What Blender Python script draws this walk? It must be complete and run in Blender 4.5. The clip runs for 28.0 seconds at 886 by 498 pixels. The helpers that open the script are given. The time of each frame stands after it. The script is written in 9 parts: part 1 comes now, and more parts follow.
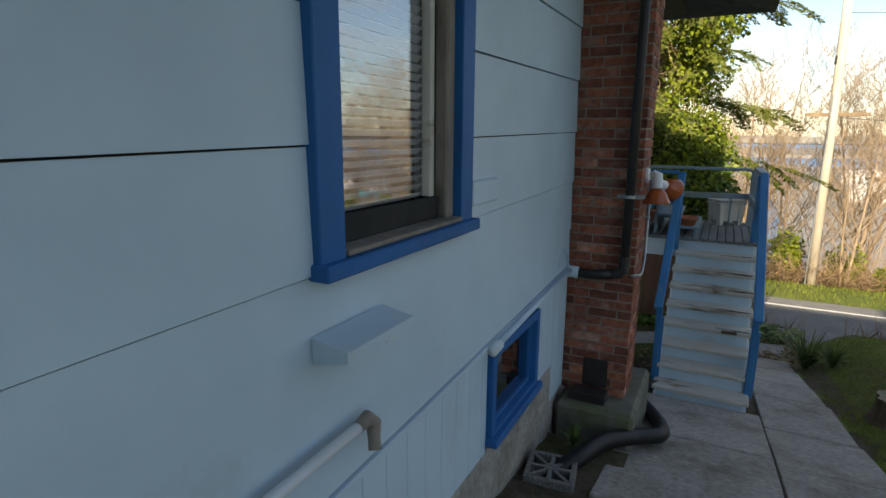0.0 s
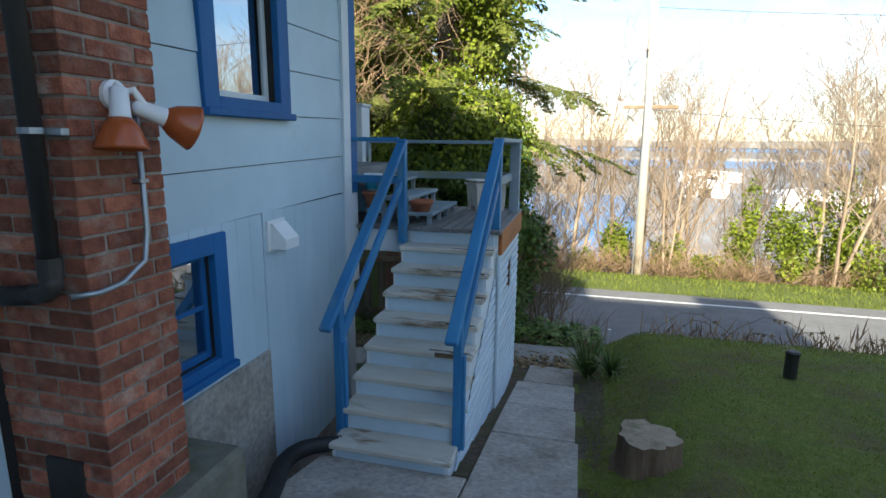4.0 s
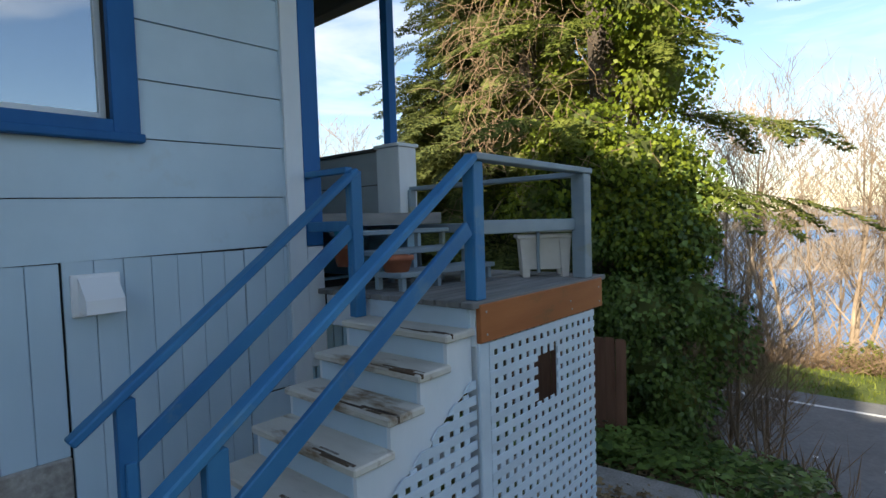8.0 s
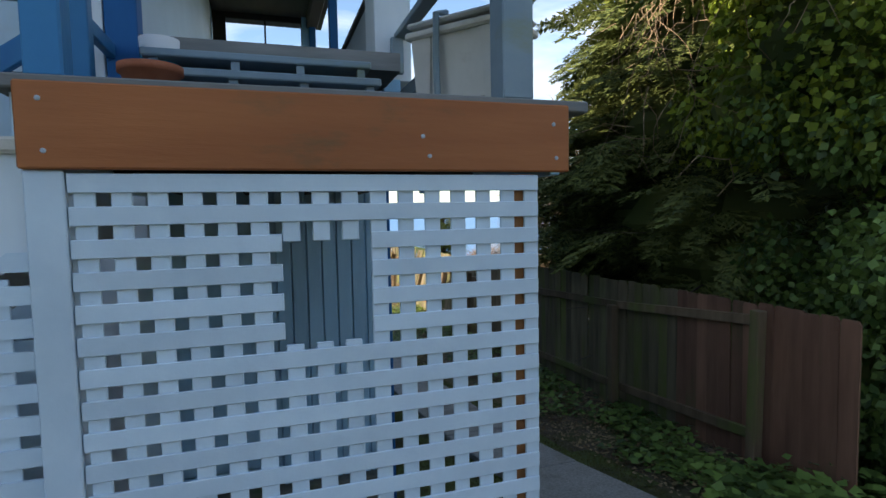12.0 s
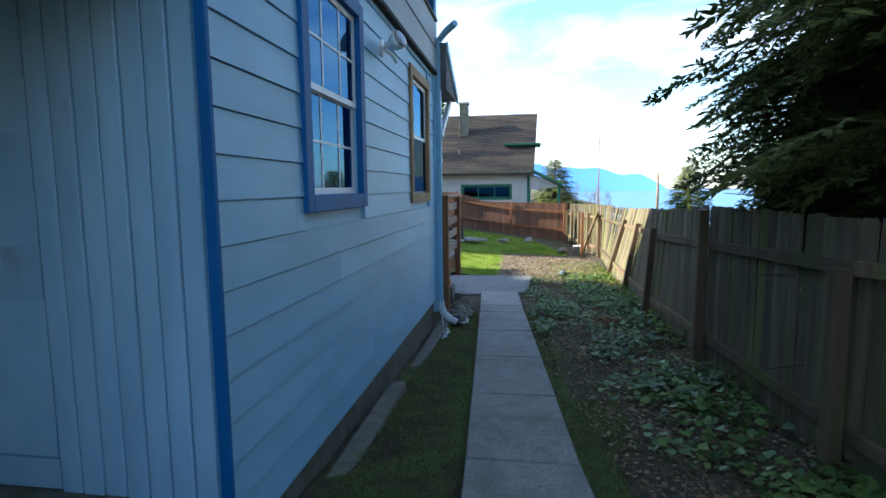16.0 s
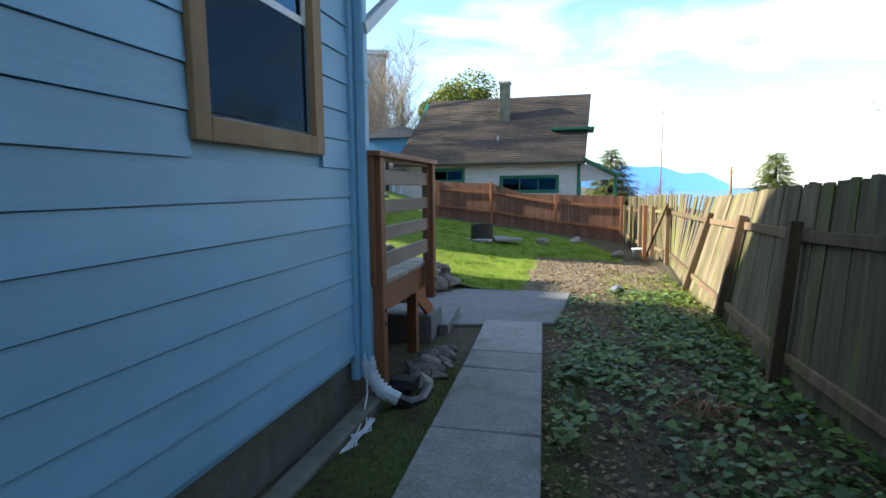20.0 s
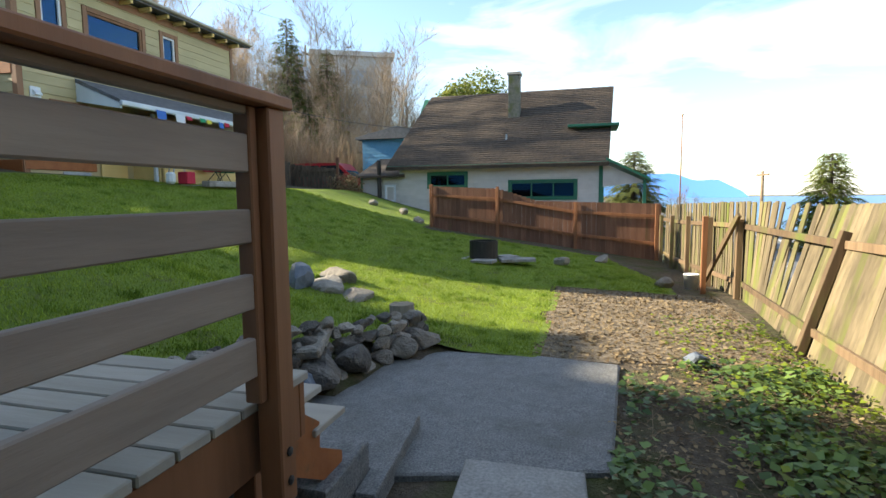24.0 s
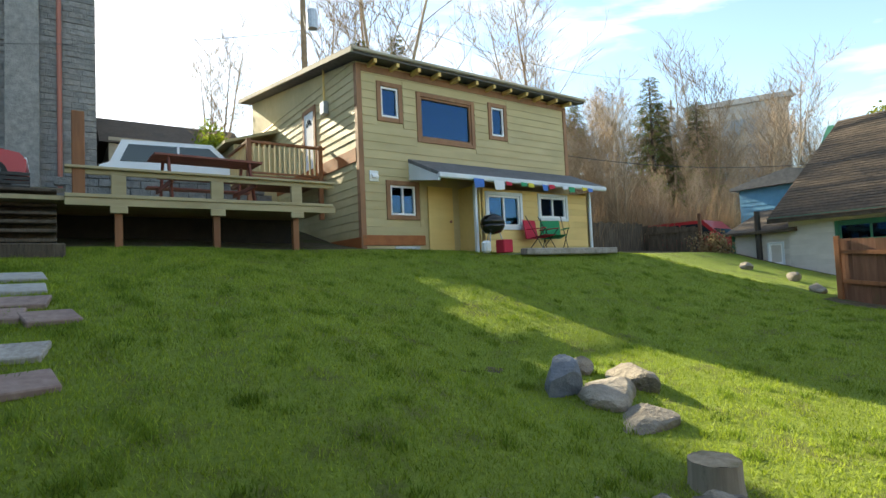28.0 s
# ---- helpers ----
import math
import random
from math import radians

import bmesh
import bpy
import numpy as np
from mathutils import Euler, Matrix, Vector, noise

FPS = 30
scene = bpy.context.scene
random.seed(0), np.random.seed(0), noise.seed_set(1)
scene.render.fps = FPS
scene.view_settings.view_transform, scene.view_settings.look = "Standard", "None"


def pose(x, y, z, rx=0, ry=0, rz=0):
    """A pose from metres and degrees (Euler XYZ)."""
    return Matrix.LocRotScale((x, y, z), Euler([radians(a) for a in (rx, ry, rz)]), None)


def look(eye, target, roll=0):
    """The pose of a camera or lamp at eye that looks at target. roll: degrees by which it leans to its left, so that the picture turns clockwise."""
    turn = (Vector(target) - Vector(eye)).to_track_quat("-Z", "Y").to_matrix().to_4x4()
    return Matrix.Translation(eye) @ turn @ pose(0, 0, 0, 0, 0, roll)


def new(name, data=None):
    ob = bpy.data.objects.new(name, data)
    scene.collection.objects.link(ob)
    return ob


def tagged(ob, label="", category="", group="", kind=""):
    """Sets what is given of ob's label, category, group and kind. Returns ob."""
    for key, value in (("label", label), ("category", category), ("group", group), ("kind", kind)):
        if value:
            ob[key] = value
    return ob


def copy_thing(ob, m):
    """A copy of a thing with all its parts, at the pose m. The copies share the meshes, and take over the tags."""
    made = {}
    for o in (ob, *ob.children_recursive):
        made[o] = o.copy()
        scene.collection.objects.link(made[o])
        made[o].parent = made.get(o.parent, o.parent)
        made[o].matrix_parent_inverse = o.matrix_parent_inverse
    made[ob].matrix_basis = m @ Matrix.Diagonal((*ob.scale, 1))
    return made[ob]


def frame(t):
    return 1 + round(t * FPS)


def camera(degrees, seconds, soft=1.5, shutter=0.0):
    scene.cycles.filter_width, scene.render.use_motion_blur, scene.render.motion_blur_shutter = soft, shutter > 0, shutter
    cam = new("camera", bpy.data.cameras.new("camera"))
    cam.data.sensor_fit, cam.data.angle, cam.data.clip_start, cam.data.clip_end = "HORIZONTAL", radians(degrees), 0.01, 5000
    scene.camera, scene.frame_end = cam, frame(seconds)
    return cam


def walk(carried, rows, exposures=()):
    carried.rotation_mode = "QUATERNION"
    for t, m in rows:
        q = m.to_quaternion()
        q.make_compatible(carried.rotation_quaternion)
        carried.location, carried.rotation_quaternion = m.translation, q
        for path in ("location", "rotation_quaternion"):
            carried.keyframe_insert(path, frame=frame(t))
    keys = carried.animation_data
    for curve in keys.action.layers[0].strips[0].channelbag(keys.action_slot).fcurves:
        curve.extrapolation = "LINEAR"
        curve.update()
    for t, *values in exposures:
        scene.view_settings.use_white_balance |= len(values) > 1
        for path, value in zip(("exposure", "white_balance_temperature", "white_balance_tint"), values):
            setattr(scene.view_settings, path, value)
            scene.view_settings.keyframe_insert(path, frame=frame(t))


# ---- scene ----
cam = camera(78.8, 28.0)
METRES, EYE, TILT, LEAN, TURN = 22.5, 4.3, 0.0, 0.0, 27.2
ROWS = [
    (0.0, 0.0, 0.0, 0.0, 0.11, -12.05, -0.51),
    (0.5, 0.009, 0.0134, -0.0032, -1.86, -12.09, -0.58),
    (1.0, 0.0186, 0.027, -0.007, -4.61, -12.12, -0.68),
    (1.5, 0.0278, 0.0397, -0.0096, -7.87, -12.14, -0.71),
    (2.0, 0.0386, 0.0513, -0.012, -10.39, -12.04, -0.78),
    (2.5, 0.051, 0.0606, -0.0148, -11.78, -11.89, -0.7),
    (3.0, 0.0662, 0.0657, -0.0162, -12.27, -11.71, -0.58),
    (3.5, 0.0809, 0.0704, -0.0179, -12.53, -11.6, -0.55),
    (4.0, 0.0972, 0.0736, -0.0189, -12.55, -11.49, -0.54),
    (4.5, 0.1115, 0.0776, -0.0193, -12.35, -10.65, -0.63),
    (6.5, 0.1645, 0.1098, -0.0275, -1.79, -4.89, 0.79),
    (7.0, 0.173, 0.1228, -0.0307, 2.89, -4.22, 1.17),
    (7.5, 0.1834, 0.1354, -0.0327, 8.07, -3.73, 1.61),
    (8.0, 0.1915, 0.1492, -0.0348, 13.77, -2.94, 1.78),
    (8.5, 0.1989, 0.1629, -0.0378, 20.27, -1.84, 1.95),
    (9.0, 0.2047, 0.1765, -0.0419, 27.11, -1.0, 1.95),
    (9.5, 0.2132, 0.1896, -0.0465, 31.43, -0.61, 1.96),
    (10.0, 0.22, 0.204, -0.0515, 35.5, -0.55, 1.92),
    (10.5, 0.2266, 0.2192, -0.0564, 38.81, -1.04, 1.68),
    (11.0, 0.2335, 0.2354, -0.0618, 42.08, -1.95, 1.54),
    (11.5, 0.2397, 0.2525, -0.0662, 43.39, -2.96, 1.3),
    (12.0, 0.2437, 0.2704, -0.0712, 44.79, -3.93, 1.08),
    (12.5, 0.2454, 0.2878, -0.075, 46.69, -4.88, 0.8),
    (14.5, 0.2328, 0.3446, -0.0928, 62.27, -6.86, 0.61),
    (15.0, 0.224, 0.3608, -0.0953, 65.81, -6.86, 0.71),
    (15.5, 0.2142, 0.3767, -0.0981, 68.58, -6.62, 0.61),
    (16.0, 0.2044, 0.3944, -0.1008, 71.29, -6.42, 0.6),
    (16.5, 0.1916, 0.4091, -0.1042, 73.82, -6.38, 0.58),
    (17.0, 0.1762, 0.4224, -0.1064, 75.67, -6.42, 0.59),
    (17.5, 0.1599, 0.4347, -0.1095, 76.64, -6.37, 0.76),
    (18.0, 0.1416, 0.4454, -0.1111, 76.85, -6.46, 0.59),
    (18.5, 0.1218, 0.4561, -0.1128, 76.92, -6.49, 0.54),
    (19.0, 0.1007, 0.4663, -0.1145, 76.98, -6.47, 0.49),
    (19.5, 0.0793, 0.4772, -0.1163, 76.98, -6.48, 0.58),
    (20.0, 0.0578, 0.4858, -0.1169, 77.01, -6.46, 0.53),
    (20.5, 0.0361, 0.4943, -0.117, 77.02, -6.36, 0.56),
    (22.5, -0.037, 0.5194, -0.1184, 77.25, -6.0, 0.58),
    (23.0, -0.0555, 0.5271, -0.1188, 77.35, -5.92, 0.65),
    (23.5, -0.0728, 0.5338, -0.1191, 77.51, -5.83, 0.58),
    (24.0, -0.0907, 0.5413, -0.1191, 78.16, -5.67, 0.56),
    (24.5, -0.1092, 0.5472, -0.1197, 80.04, -5.43, 0.48),
    (25.0, -0.1265, 0.5535, -0.1191, 82.96, -4.74, 0.73),
    (25.5, -0.1418, 0.5584, -0.1193, 88.23, -3.44, 1.32),
    (26.0, -0.1563, 0.5616, -0.1195, 94.72, -1.87, 1.77),
    (26.5, -0.1707, 0.5675, -0.1199, 101.8, -0.14, 2.3),
    (27.0, -0.1856, 0.5728, -0.1213, 107.69, 1.13, 2.47),
    (27.5, -0.2016, 0.5784, -0.1227, 112.58, 2.27, 2.46),
    (28.0, -0.2193, 0.5854, -0.125, 117.35, 2.87, 2.58),
]
walk(cam, [(t, pose(0, 0, EYE, TILT, LEAN, TURN) @ pose(METRES * x, METRES * y, METRES * z, 90 + pitch, roll, yaw)) for t, x, y, z, yaw, pitch, roll in ROWS],
     exposures=[(0.0, 0.95, 7500, 10), (2.0, 1.2, 6900, 9), (4.0, 1.4, 6350, 7), (6.5, 1.15, 6500, 9), (9.0, 1.1, 6700, 10), (12.0, 1.3, 6500, 9), (14.5, 1.85, 5800, 7), (17.0, 1.85, 5700, 6), (20.0, 1.75, 6000, 6), (23.0, 1.65, 6600, 7), (25.0, 1.7, 6900, 6), (28.0, 1.76, 7400, 4)])

# ---- world, sun ----
SUN_AZ = 174.3      # degrees from +y towards +x, where the sun stands
SUN_EL = 27.5
world = bpy.data.worlds.new("world")
scene.world = world
world.use_nodes = True
wt = world.node_tree
wbg = wt.nodes["Background"]
sky = wt.nodes.new("ShaderNodeTexSky")
sky.sky_type = "NISHITA"
sky.sun_disc = False
sky.sun_elevation = radians(SUN_EL)
sky.sun_rotation = radians(SUN_AZ)
sky.air_density, sky.dust_density, sky.ozone_density = 1.0, 0.4, 2.0
# thin streaked cloud, as the clip's sky shows
wtc = wt.nodes.new("ShaderNodeTexCoord")
wmap = wt.nodes.new("ShaderNodeMapping")
wmap.inputs["Scale"].default_value = (1.6, 1.6, 6.0)
wmap.inputs["Rotation"].default_value = (0.25, 0.1, 0.6)
wno = wt.nodes.new("ShaderNodeTexNoise")
wno.inputs["Scale"].default_value = 1.5
wno.inputs["Detail"].default_value = 7
wno.inputs["Roughness"].default_value = 0.55
wno.inputs["Distortion"].default_value = 0.6
wra = wt.nodes.new("ShaderNodeValToRGB")
wra.color_ramp.elements[0].position, wra.color_ramp.elements[1].position = 0.5, 0.78
wmx = wt.nodes.new("ShaderNodeMix")
wmx.data_type = "RGBA"
wmx.inputs[7].default_value = (5.0, 5.2, 5.55, 1)
wt.links.new(wtc.outputs["Generated"], wmap.inputs["Vector"])
wt.links.new(wmap.outputs["Vector"], wno.inputs["Vector"])
wt.links.new(wno.outputs["Fac"], wra.inputs["Fac"])
wt.links.new(wra.outputs["Color"], wmx.inputs[0])
wt.links.new(sky.outputs["Color"], wmx.inputs[6])
wt.links.new(wmx.outputs[2], wbg.inputs["Color"])
wbg.inputs["Strength"].default_value = 0.115

sun_data = bpy.data.lights.new("sun", "SUN")
sun_data.energy, sun_data.angle, sun_data.color = 5.0, radians(0.55), (1.0, 0.9, 0.74)
sun = new("sun", sun_data)
sd = Vector((math.sin(radians(SUN_AZ)) * math.cos(radians(SUN_EL)), math.cos(radians(SUN_AZ)) * math.cos(radians(SUN_EL)), math.sin(radians(SUN_EL))))
sun.matrix_world = look(sd * 50, (0, 0, 0))

# ---- materials ----
def node(nt, kind, **vals):
    n = nt.nodes.new(kind)
    for k, v in vals.items():
        n.inputs[k].default_value = v
    return n


def mat(name, c1, c2, rough=0.8, scale=6.0, stretch=(1, 1, 1), bump=0.25, deep=0.004, fine=9.0,
        stain=None, stain_scale=1.2, stain_lo=0.55, stain_hi=0.75, rand=0.0, metal=0.0, local=False, spec=0.4, wave=None, island=False):
    """Two colours mixed by noise, a wide tonal drift, optional stains with their own colour, fine relief."""
    m = bpy.data.materials.new(name)
    m.use_nodes = True
    nt = m.node_tree
    bsdf = nt.nodes["Principled BSDF"]
    lk = nt.links.new
    if local:
        src = nt.nodes.new("ShaderNodeTexCoord").outputs["Object"]
    else:
        src = nt.nodes.new("ShaderNodeNewGeometry").outputs["Position"]
    info = nt.nodes.new("ShaderNodeObjectInfo")
    if rand or local:
        add = nt.nodes.new("ShaderNodeVectorMath")
        add.operation = "MULTIPLY_ADD"
        lk(info.outputs["Random"], add.inputs[0])
        add.inputs[1].default_value = (17.3, 9.1, 23.7)
        lk(src, add.inputs[2])
        src = add.outputs[0]
    mp = node(nt, "ShaderNodeMapping", Scale=stretch)
    lk(src, mp.inputs["Vector"])
    n1 = node(nt, "ShaderNodeTexNoise", Scale=scale, Detail=5.0, Roughness=0.6)
    lk(mp.outputs["Vector"], n1.inputs["Vector"])
    mx = nt.nodes.new("ShaderNodeMix")
    mx.data_type = "RGBA"
    mx.inputs[6].default_value, mx.inputs[7].default_value = (*c1, 1), (*c2, 1)
    rmp = nt.nodes.new("ShaderNodeMapRange")
    rmp.inputs["From Min"].default_value, rmp.inputs["From Max"].default_value = 0.3, 0.7
    lk(n1.outputs["Fac"], rmp.inputs["Value"])
    lk(rmp.outputs["Result"], mx.inputs[0])
    col = mx.outputs[2]
    n2 = node(nt, "ShaderNodeTexNoise", Scale=scale * 0.13 + 0.15, Detail=3.0)
    lk(src, n2.inputs["Vector"])
    if stain:
        n3 = node(nt, "ShaderNodeTexNoise", Scale=stain_scale, Detail=6.0, Roughness=0.65)
        mp3 = node(nt, "ShaderNodeMapping", Scale=tuple(max(0.35, min(2.0, s)) for s in stretch), Location=(3.1, 7.7, 1.3))
        lk(src, mp3.inputs["Vector"])
        lk(mp3.outputs["Vector"], n3.inputs["Vector"])
        r3 = nt.nodes.new("ShaderNodeMapRange")
        r3.inputs["From Min"].default_value, r3.inputs["From Max"].default_value = stain_lo, stain_hi
        lk(n3.outputs["Fac"], r3.inputs["Value"])
        m3 = nt.nodes.new("ShaderNodeMix")
        m3.data_type = "RGBA"
        m3.inputs[7].default_value = (*stain, 1)
        lk(r3.outputs["Result"], m3.inputs[0])
        lk(col, m3.inputs[6])
        col = m3.outputs[2]
    hsv = nt.nodes.new("ShaderNodeHueSaturation")
    lk(col, hsv.inputs["Color"])
    val = nt.nodes.new("ShaderNodeMapRange")
    val.inputs["From Min"].default_value, val.inputs["From Max"].default_value = 0.3, 0.7
    val.inputs["To Min"].default_value, val.inputs["To Max"].default_value = 0.9, 1.1
    lk(n2.outputs["Fac"], val.inputs["Value"])
    out = val.outputs["Result"]
    if rand:
        r = nt.nodes.new("ShaderNodeMapRange")
        if island:
            gi = nt.nodes.new("ShaderNodeNewGeometry")
            lk(gi.outputs["Random Per Island"], r.inputs["Value"])
        else:
            lk(info.outputs["Random"], r.inputs["Value"])
        r.inputs["To Min"].default_value, r.inputs["To Max"].default_value = 1 - rand, 1 + rand
        mul = nt.nodes.new("ShaderNodeMath")
        mul.operation = "MULTIPLY"
        lk(r.outputs["Result"], mul.inputs[0])
        lk(out, mul.inputs[1])
        out = mul.outputs[0]
    lk(out, hsv.inputs["Value"])
    lk(hsv.outputs["Color"], bsdf.inputs["Base Color"])
    bsdf.inputs["Roughness"].default_value = rough
    bsdf.inputs["Metallic"].default_value = metal
    bsdf.inputs["Specular IOR Level"].default_value = spec
    if bump:
        n4 = node(nt, "ShaderNodeTexNoise", Scale=scale * fine, Detail=4.0, Roughness=0.65)
        lk(mp.outputs["Vector"], n4.inputs["Vector"])
        sm = nt.nodes.new("ShaderNodeMath")
        sm.operation = "ADD"
        lk(n4.outputs["Fac"], sm.inputs[0])
        lk(n1.outputs["Fac"], sm.inputs[1])
        bp = nt.nodes.new("ShaderNodeBump")
        bp.inputs["Strength"].default_value, bp.inputs["Distance"].default_value = bump, deep
        lk(sm.outputs[0], bp.inputs["Height"])
        lk(bp.outputs["Normal"], bsdf.inputs["Normal"])
    return m


def plain(name, c, rough=0.5, metal=0.0, emit=0.0):
    m = bpy.data.materials.new(name)
    m.use_nodes = True
    b = m.node_tree.nodes["Principled BSDF"]
    b.inputs["Base Color"].default_value = (*c, 1)
    b.inputs["Roughness"].default_value, b.inputs["Metallic"].default_value = rough, metal
    if emit:
        b.inputs["Emission Color"].default_value = (*c, 1)
        b.inputs["Emission Strength"].default_value = emit
    return m


def leafy(name, c1, c2, rough=0.55, trans=0.35, scale=0.9, spec=0.25):
    """Leaves: diffuse with some light through, colour varied leaf by leaf and clump by clump."""
    m = bpy.data.materials.new(name)
    m.use_nodes = True
    nt = m.node_tree
    lk = nt.links.new
    b = nt.nodes["Principled BSDF"]
    g = nt.nodes.new("ShaderNodeNewGeometry")
    n = node(nt, "ShaderNodeTexNoise", Scale=scale, Detail=4.0)
    lk(g.outputs["Position"], n.inputs["Vector"])
    ad = nt.nodes.new("ShaderNodeMath")
    ad.operation = "MULTIPLY_ADD"
    lk(g.outputs["Random Per Island"], ad.inputs[0])
    ad.inputs[1].default_value = 0.55
    lk(n.outputs["Fac"], ad.inputs[2])
    rm = nt.nodes.new("ShaderNodeMapRange")
    rm.inputs["From Min"].default_value, rm.inputs["From Max"].default_value = 0.45, 1.05
    lk(ad.outputs[0], rm.inputs["Value"])
    mx = nt.nodes.new("ShaderNodeMix")
    mx.data_type = "RGBA"
    mx.inputs[6].default_value, mx.inputs[7].default_value = (*c1, 1), (*c2, 1)
    lk(rm.outputs["Result"], mx.inputs[0])
    lk(mx.outputs[2], b.inputs["Base Color"])
    b.inputs["Roughness"].default_value = rough
    b.inputs["Specular IOR Level"].default_value = spec
    tr = nt.nodes.new("ShaderNodeBsdfTranslucent")
    lk(mx.outputs[2], tr.inputs["Color"])
    ms = nt.nodes.new("ShaderNodeMixShader")
    ms.inputs[0].default_value = trans
    lk(b.outputs[0], ms.inputs[1])
    lk(tr.outputs[0], ms.inputs[2])
    lk(ms.outputs[0], nt.nodes["Material Output"].inputs["Surface"])
    return m


def glass(name, tint=(0.9, 0.95, 1.0), clear=0.55, base=0.32, gain=1.0):
    """A window pane: mirror-like gloss over dim glass."""
    m = bpy.data.materials.new(name)
    m.use_nodes = True
    nt = m.node_tree
    lk = nt.links.new
    fr = nt.nodes.new("ShaderNodeFresnel")
    fr.inputs["IOR"].default_value = 1.9
    gl = nt.nodes.new("ShaderNodeBsdfGlossy")
    gl.inputs["Roughness"].default_value = 0.01
    gl.inputs["Color"].default_value = (*tint, 1)
    tp = nt.nodes.new("ShaderNodeBsdfTransparent")
    tp.inputs["Color"].default_value = (*(clear * t for t in tint), 1)
    ms = nt.nodes.new("ShaderNodeMixShader")
    bo = nt.nodes.new("ShaderNodeMath")
    bo.operation = "MULTIPLY_ADD"
    bo.inputs[1].default_value, bo.inputs[2].default_value = gain, base
    lk(fr.outputs[0], bo.inputs[0])
    lk(bo.outputs[0], ms.inputs[0])
    lk(tp.outputs[0], ms.inputs[1])
    lk(gl.outputs[0], ms.inputs[2])
    lk(ms.outputs[0], nt.nodes["Material Output"].inputs["Surface"])
    return m


M = {}
M["siding1"] = mat("siding_pale_blue", (0.44, 0.56, 0.64), (0.49, 0.61, 0.69), 0.55, 3, (1, 1, 1), 0.12, 0.002, 14, stain=(0.36, 0.36, 0.33), stain_scale=0.9, stain_lo=0.62, stain_hi=0.85)
M["panel1"] = mat("grooved_panel_blue", (0.44, 0.57, 0.66), (0.5, 0.62, 0.7), 0.6, 4, (1, 1, 0.2), 0.2, 0.003, 9, stain=(0.38, 0.39, 0.37), stain_scale=1.0, stain_lo=0.62, stain_hi=0.82)
M["siding2"] = mat("lap_siding_blue", (0.26, 0.49, 0.67), (0.31, 0.54, 0.72), 0.5, 7, (0.12, 1, 1), 0.4, 0.004, 6, stain=(0.46, 0.5, 0.5), stain_scale=2.2, stain_lo=0.7, stain_hi=0.8, rand=0.05)
M["board2"] = mat("vertical_board_blue", (0.31, 0.51, 0.66), (0.37, 0.57, 0.71), 0.6, 6, (1, 1, 0.12), 0.4, 0.004, 6, stain=(0.24, 0.27, 0.25), stain_scale=1.6, stain_lo=0.62, stain_hi=0.82, rand=0.06)
M["white"] = mat("white_paint", (0.6, 0.66, 0.7), (0.68, 0.72, 0.75), 0.5, 5, (1, 1, 0.4), 0.15, 0.002, 8)
M["white_pure"] = plain("white_vinyl", (0.78, 0.79, 0.8), 0.4)
M["blue"] = mat("blue_trim_paint", (0.006, 0.1, 0.29), (0.01, 0.125, 0.35), 0.62, 6, (1, 1, 0.3), 0.2, 0.002, 8)
M["rail_blue"] = mat("weathered_blue_rail", (0.02, 0.14, 0.33), (0.045, 0.21, 0.4), 0.55, 7, (1, 0.3, 0.3), 0.45, 0.004, 6, stain=(0.14, 0.24, 0.28), stain_scale=5, stain_lo=0.58, stain_hi=0.72, rand=0.08)
M["greyrail"] = mat("grey_painted_rail", (0.2, 0.27, 0.32), (0.26, 0.33, 0.37), 0.6, 7, (0.4, 0.4, 1), 0.35, 0.003, 6, stain=(0.22, 0.24, 0.13), stain_scale=3, stain_lo=0.58, stain_hi=0.75)
M["brick"] = mat("brick_red", (0.17, 0.05, 0.03), (0.4, 0.14, 0.08), 0.85, 16, (1, 1, 1), 0.9, 0.008, 4, stain=(0.42, 0.34, 0.28), stain_scale=5, stain_lo=0.53, stain_hi=0.8, rand=0.45)
M["mortar"] = mat("mortar_grey", (0.2, 0.16, 0.13), (0.34, 0.29, 0.25), 0.95, 20, bump=0.8, deep=0.008)
M["concrete"] = mat("weathered_concrete", (0.25, 0.225, 0.2), (0.43, 0.4, 0.36), 0.9, 26, bump=0.8, deep=0.006, fine=5, stain=(0.13, 0.112, 0.085), stain_scale=1.7, stain_lo=0.5, stain_hi=0.75, rand=0.12)
M["aggregate"] = mat("exposed_aggregate", (0.11, 0.11, 0.112), (0.33, 0.32, 0.3), 0.85, 75, bump=0.9, deep=0.008, fine=2.0, stain=(0.12, 0.115, 0.095), stain_scale=1.3, stain_lo=0.5, stain_hi=0.8, rand=0.07)
M["foundation"] = mat("mossy_concrete", (0.11, 0.11, 0.088), (0.2, 0.19, 0.155), 0.95, 9, bump=0.6, deep=0.006, stain=(0.1, 0.12, 0.04), stain_scale=2.5, stain_lo=0.5, stain_hi=0.7)
M["tread"] = mat("worn_white_tread", (0.5, 0.47, 0.4), (0.62, 0.6, 0.53), 0.75, 6, (0.3, 1, 1), 0.5, 0.004, 7, stain=(0.23, 0.16, 0.095), stain_scale=4.5, stain_lo=0.55, stain_hi=0.66, rand=0.08)
M["rot"] = mat("rotten_wood", (0.05, 0.034, 0.022), (0.17, 0.11, 0.065), 0.95, 16, (0.3, 1, 1), 1.0, 0.012, 5, stain=(0.42, 0.4, 0.35), stain_scale=9, stain_lo=0.56, stain_hi=0.64)
M["deckboard"] = mat("weathered_grey_deck", (0.13, 0.135, 0.135), (0.24, 0.235, 0.225), 0.85, 8, (1, 0.15, 1), 0.6, 0.005, 6, rand=0.14)
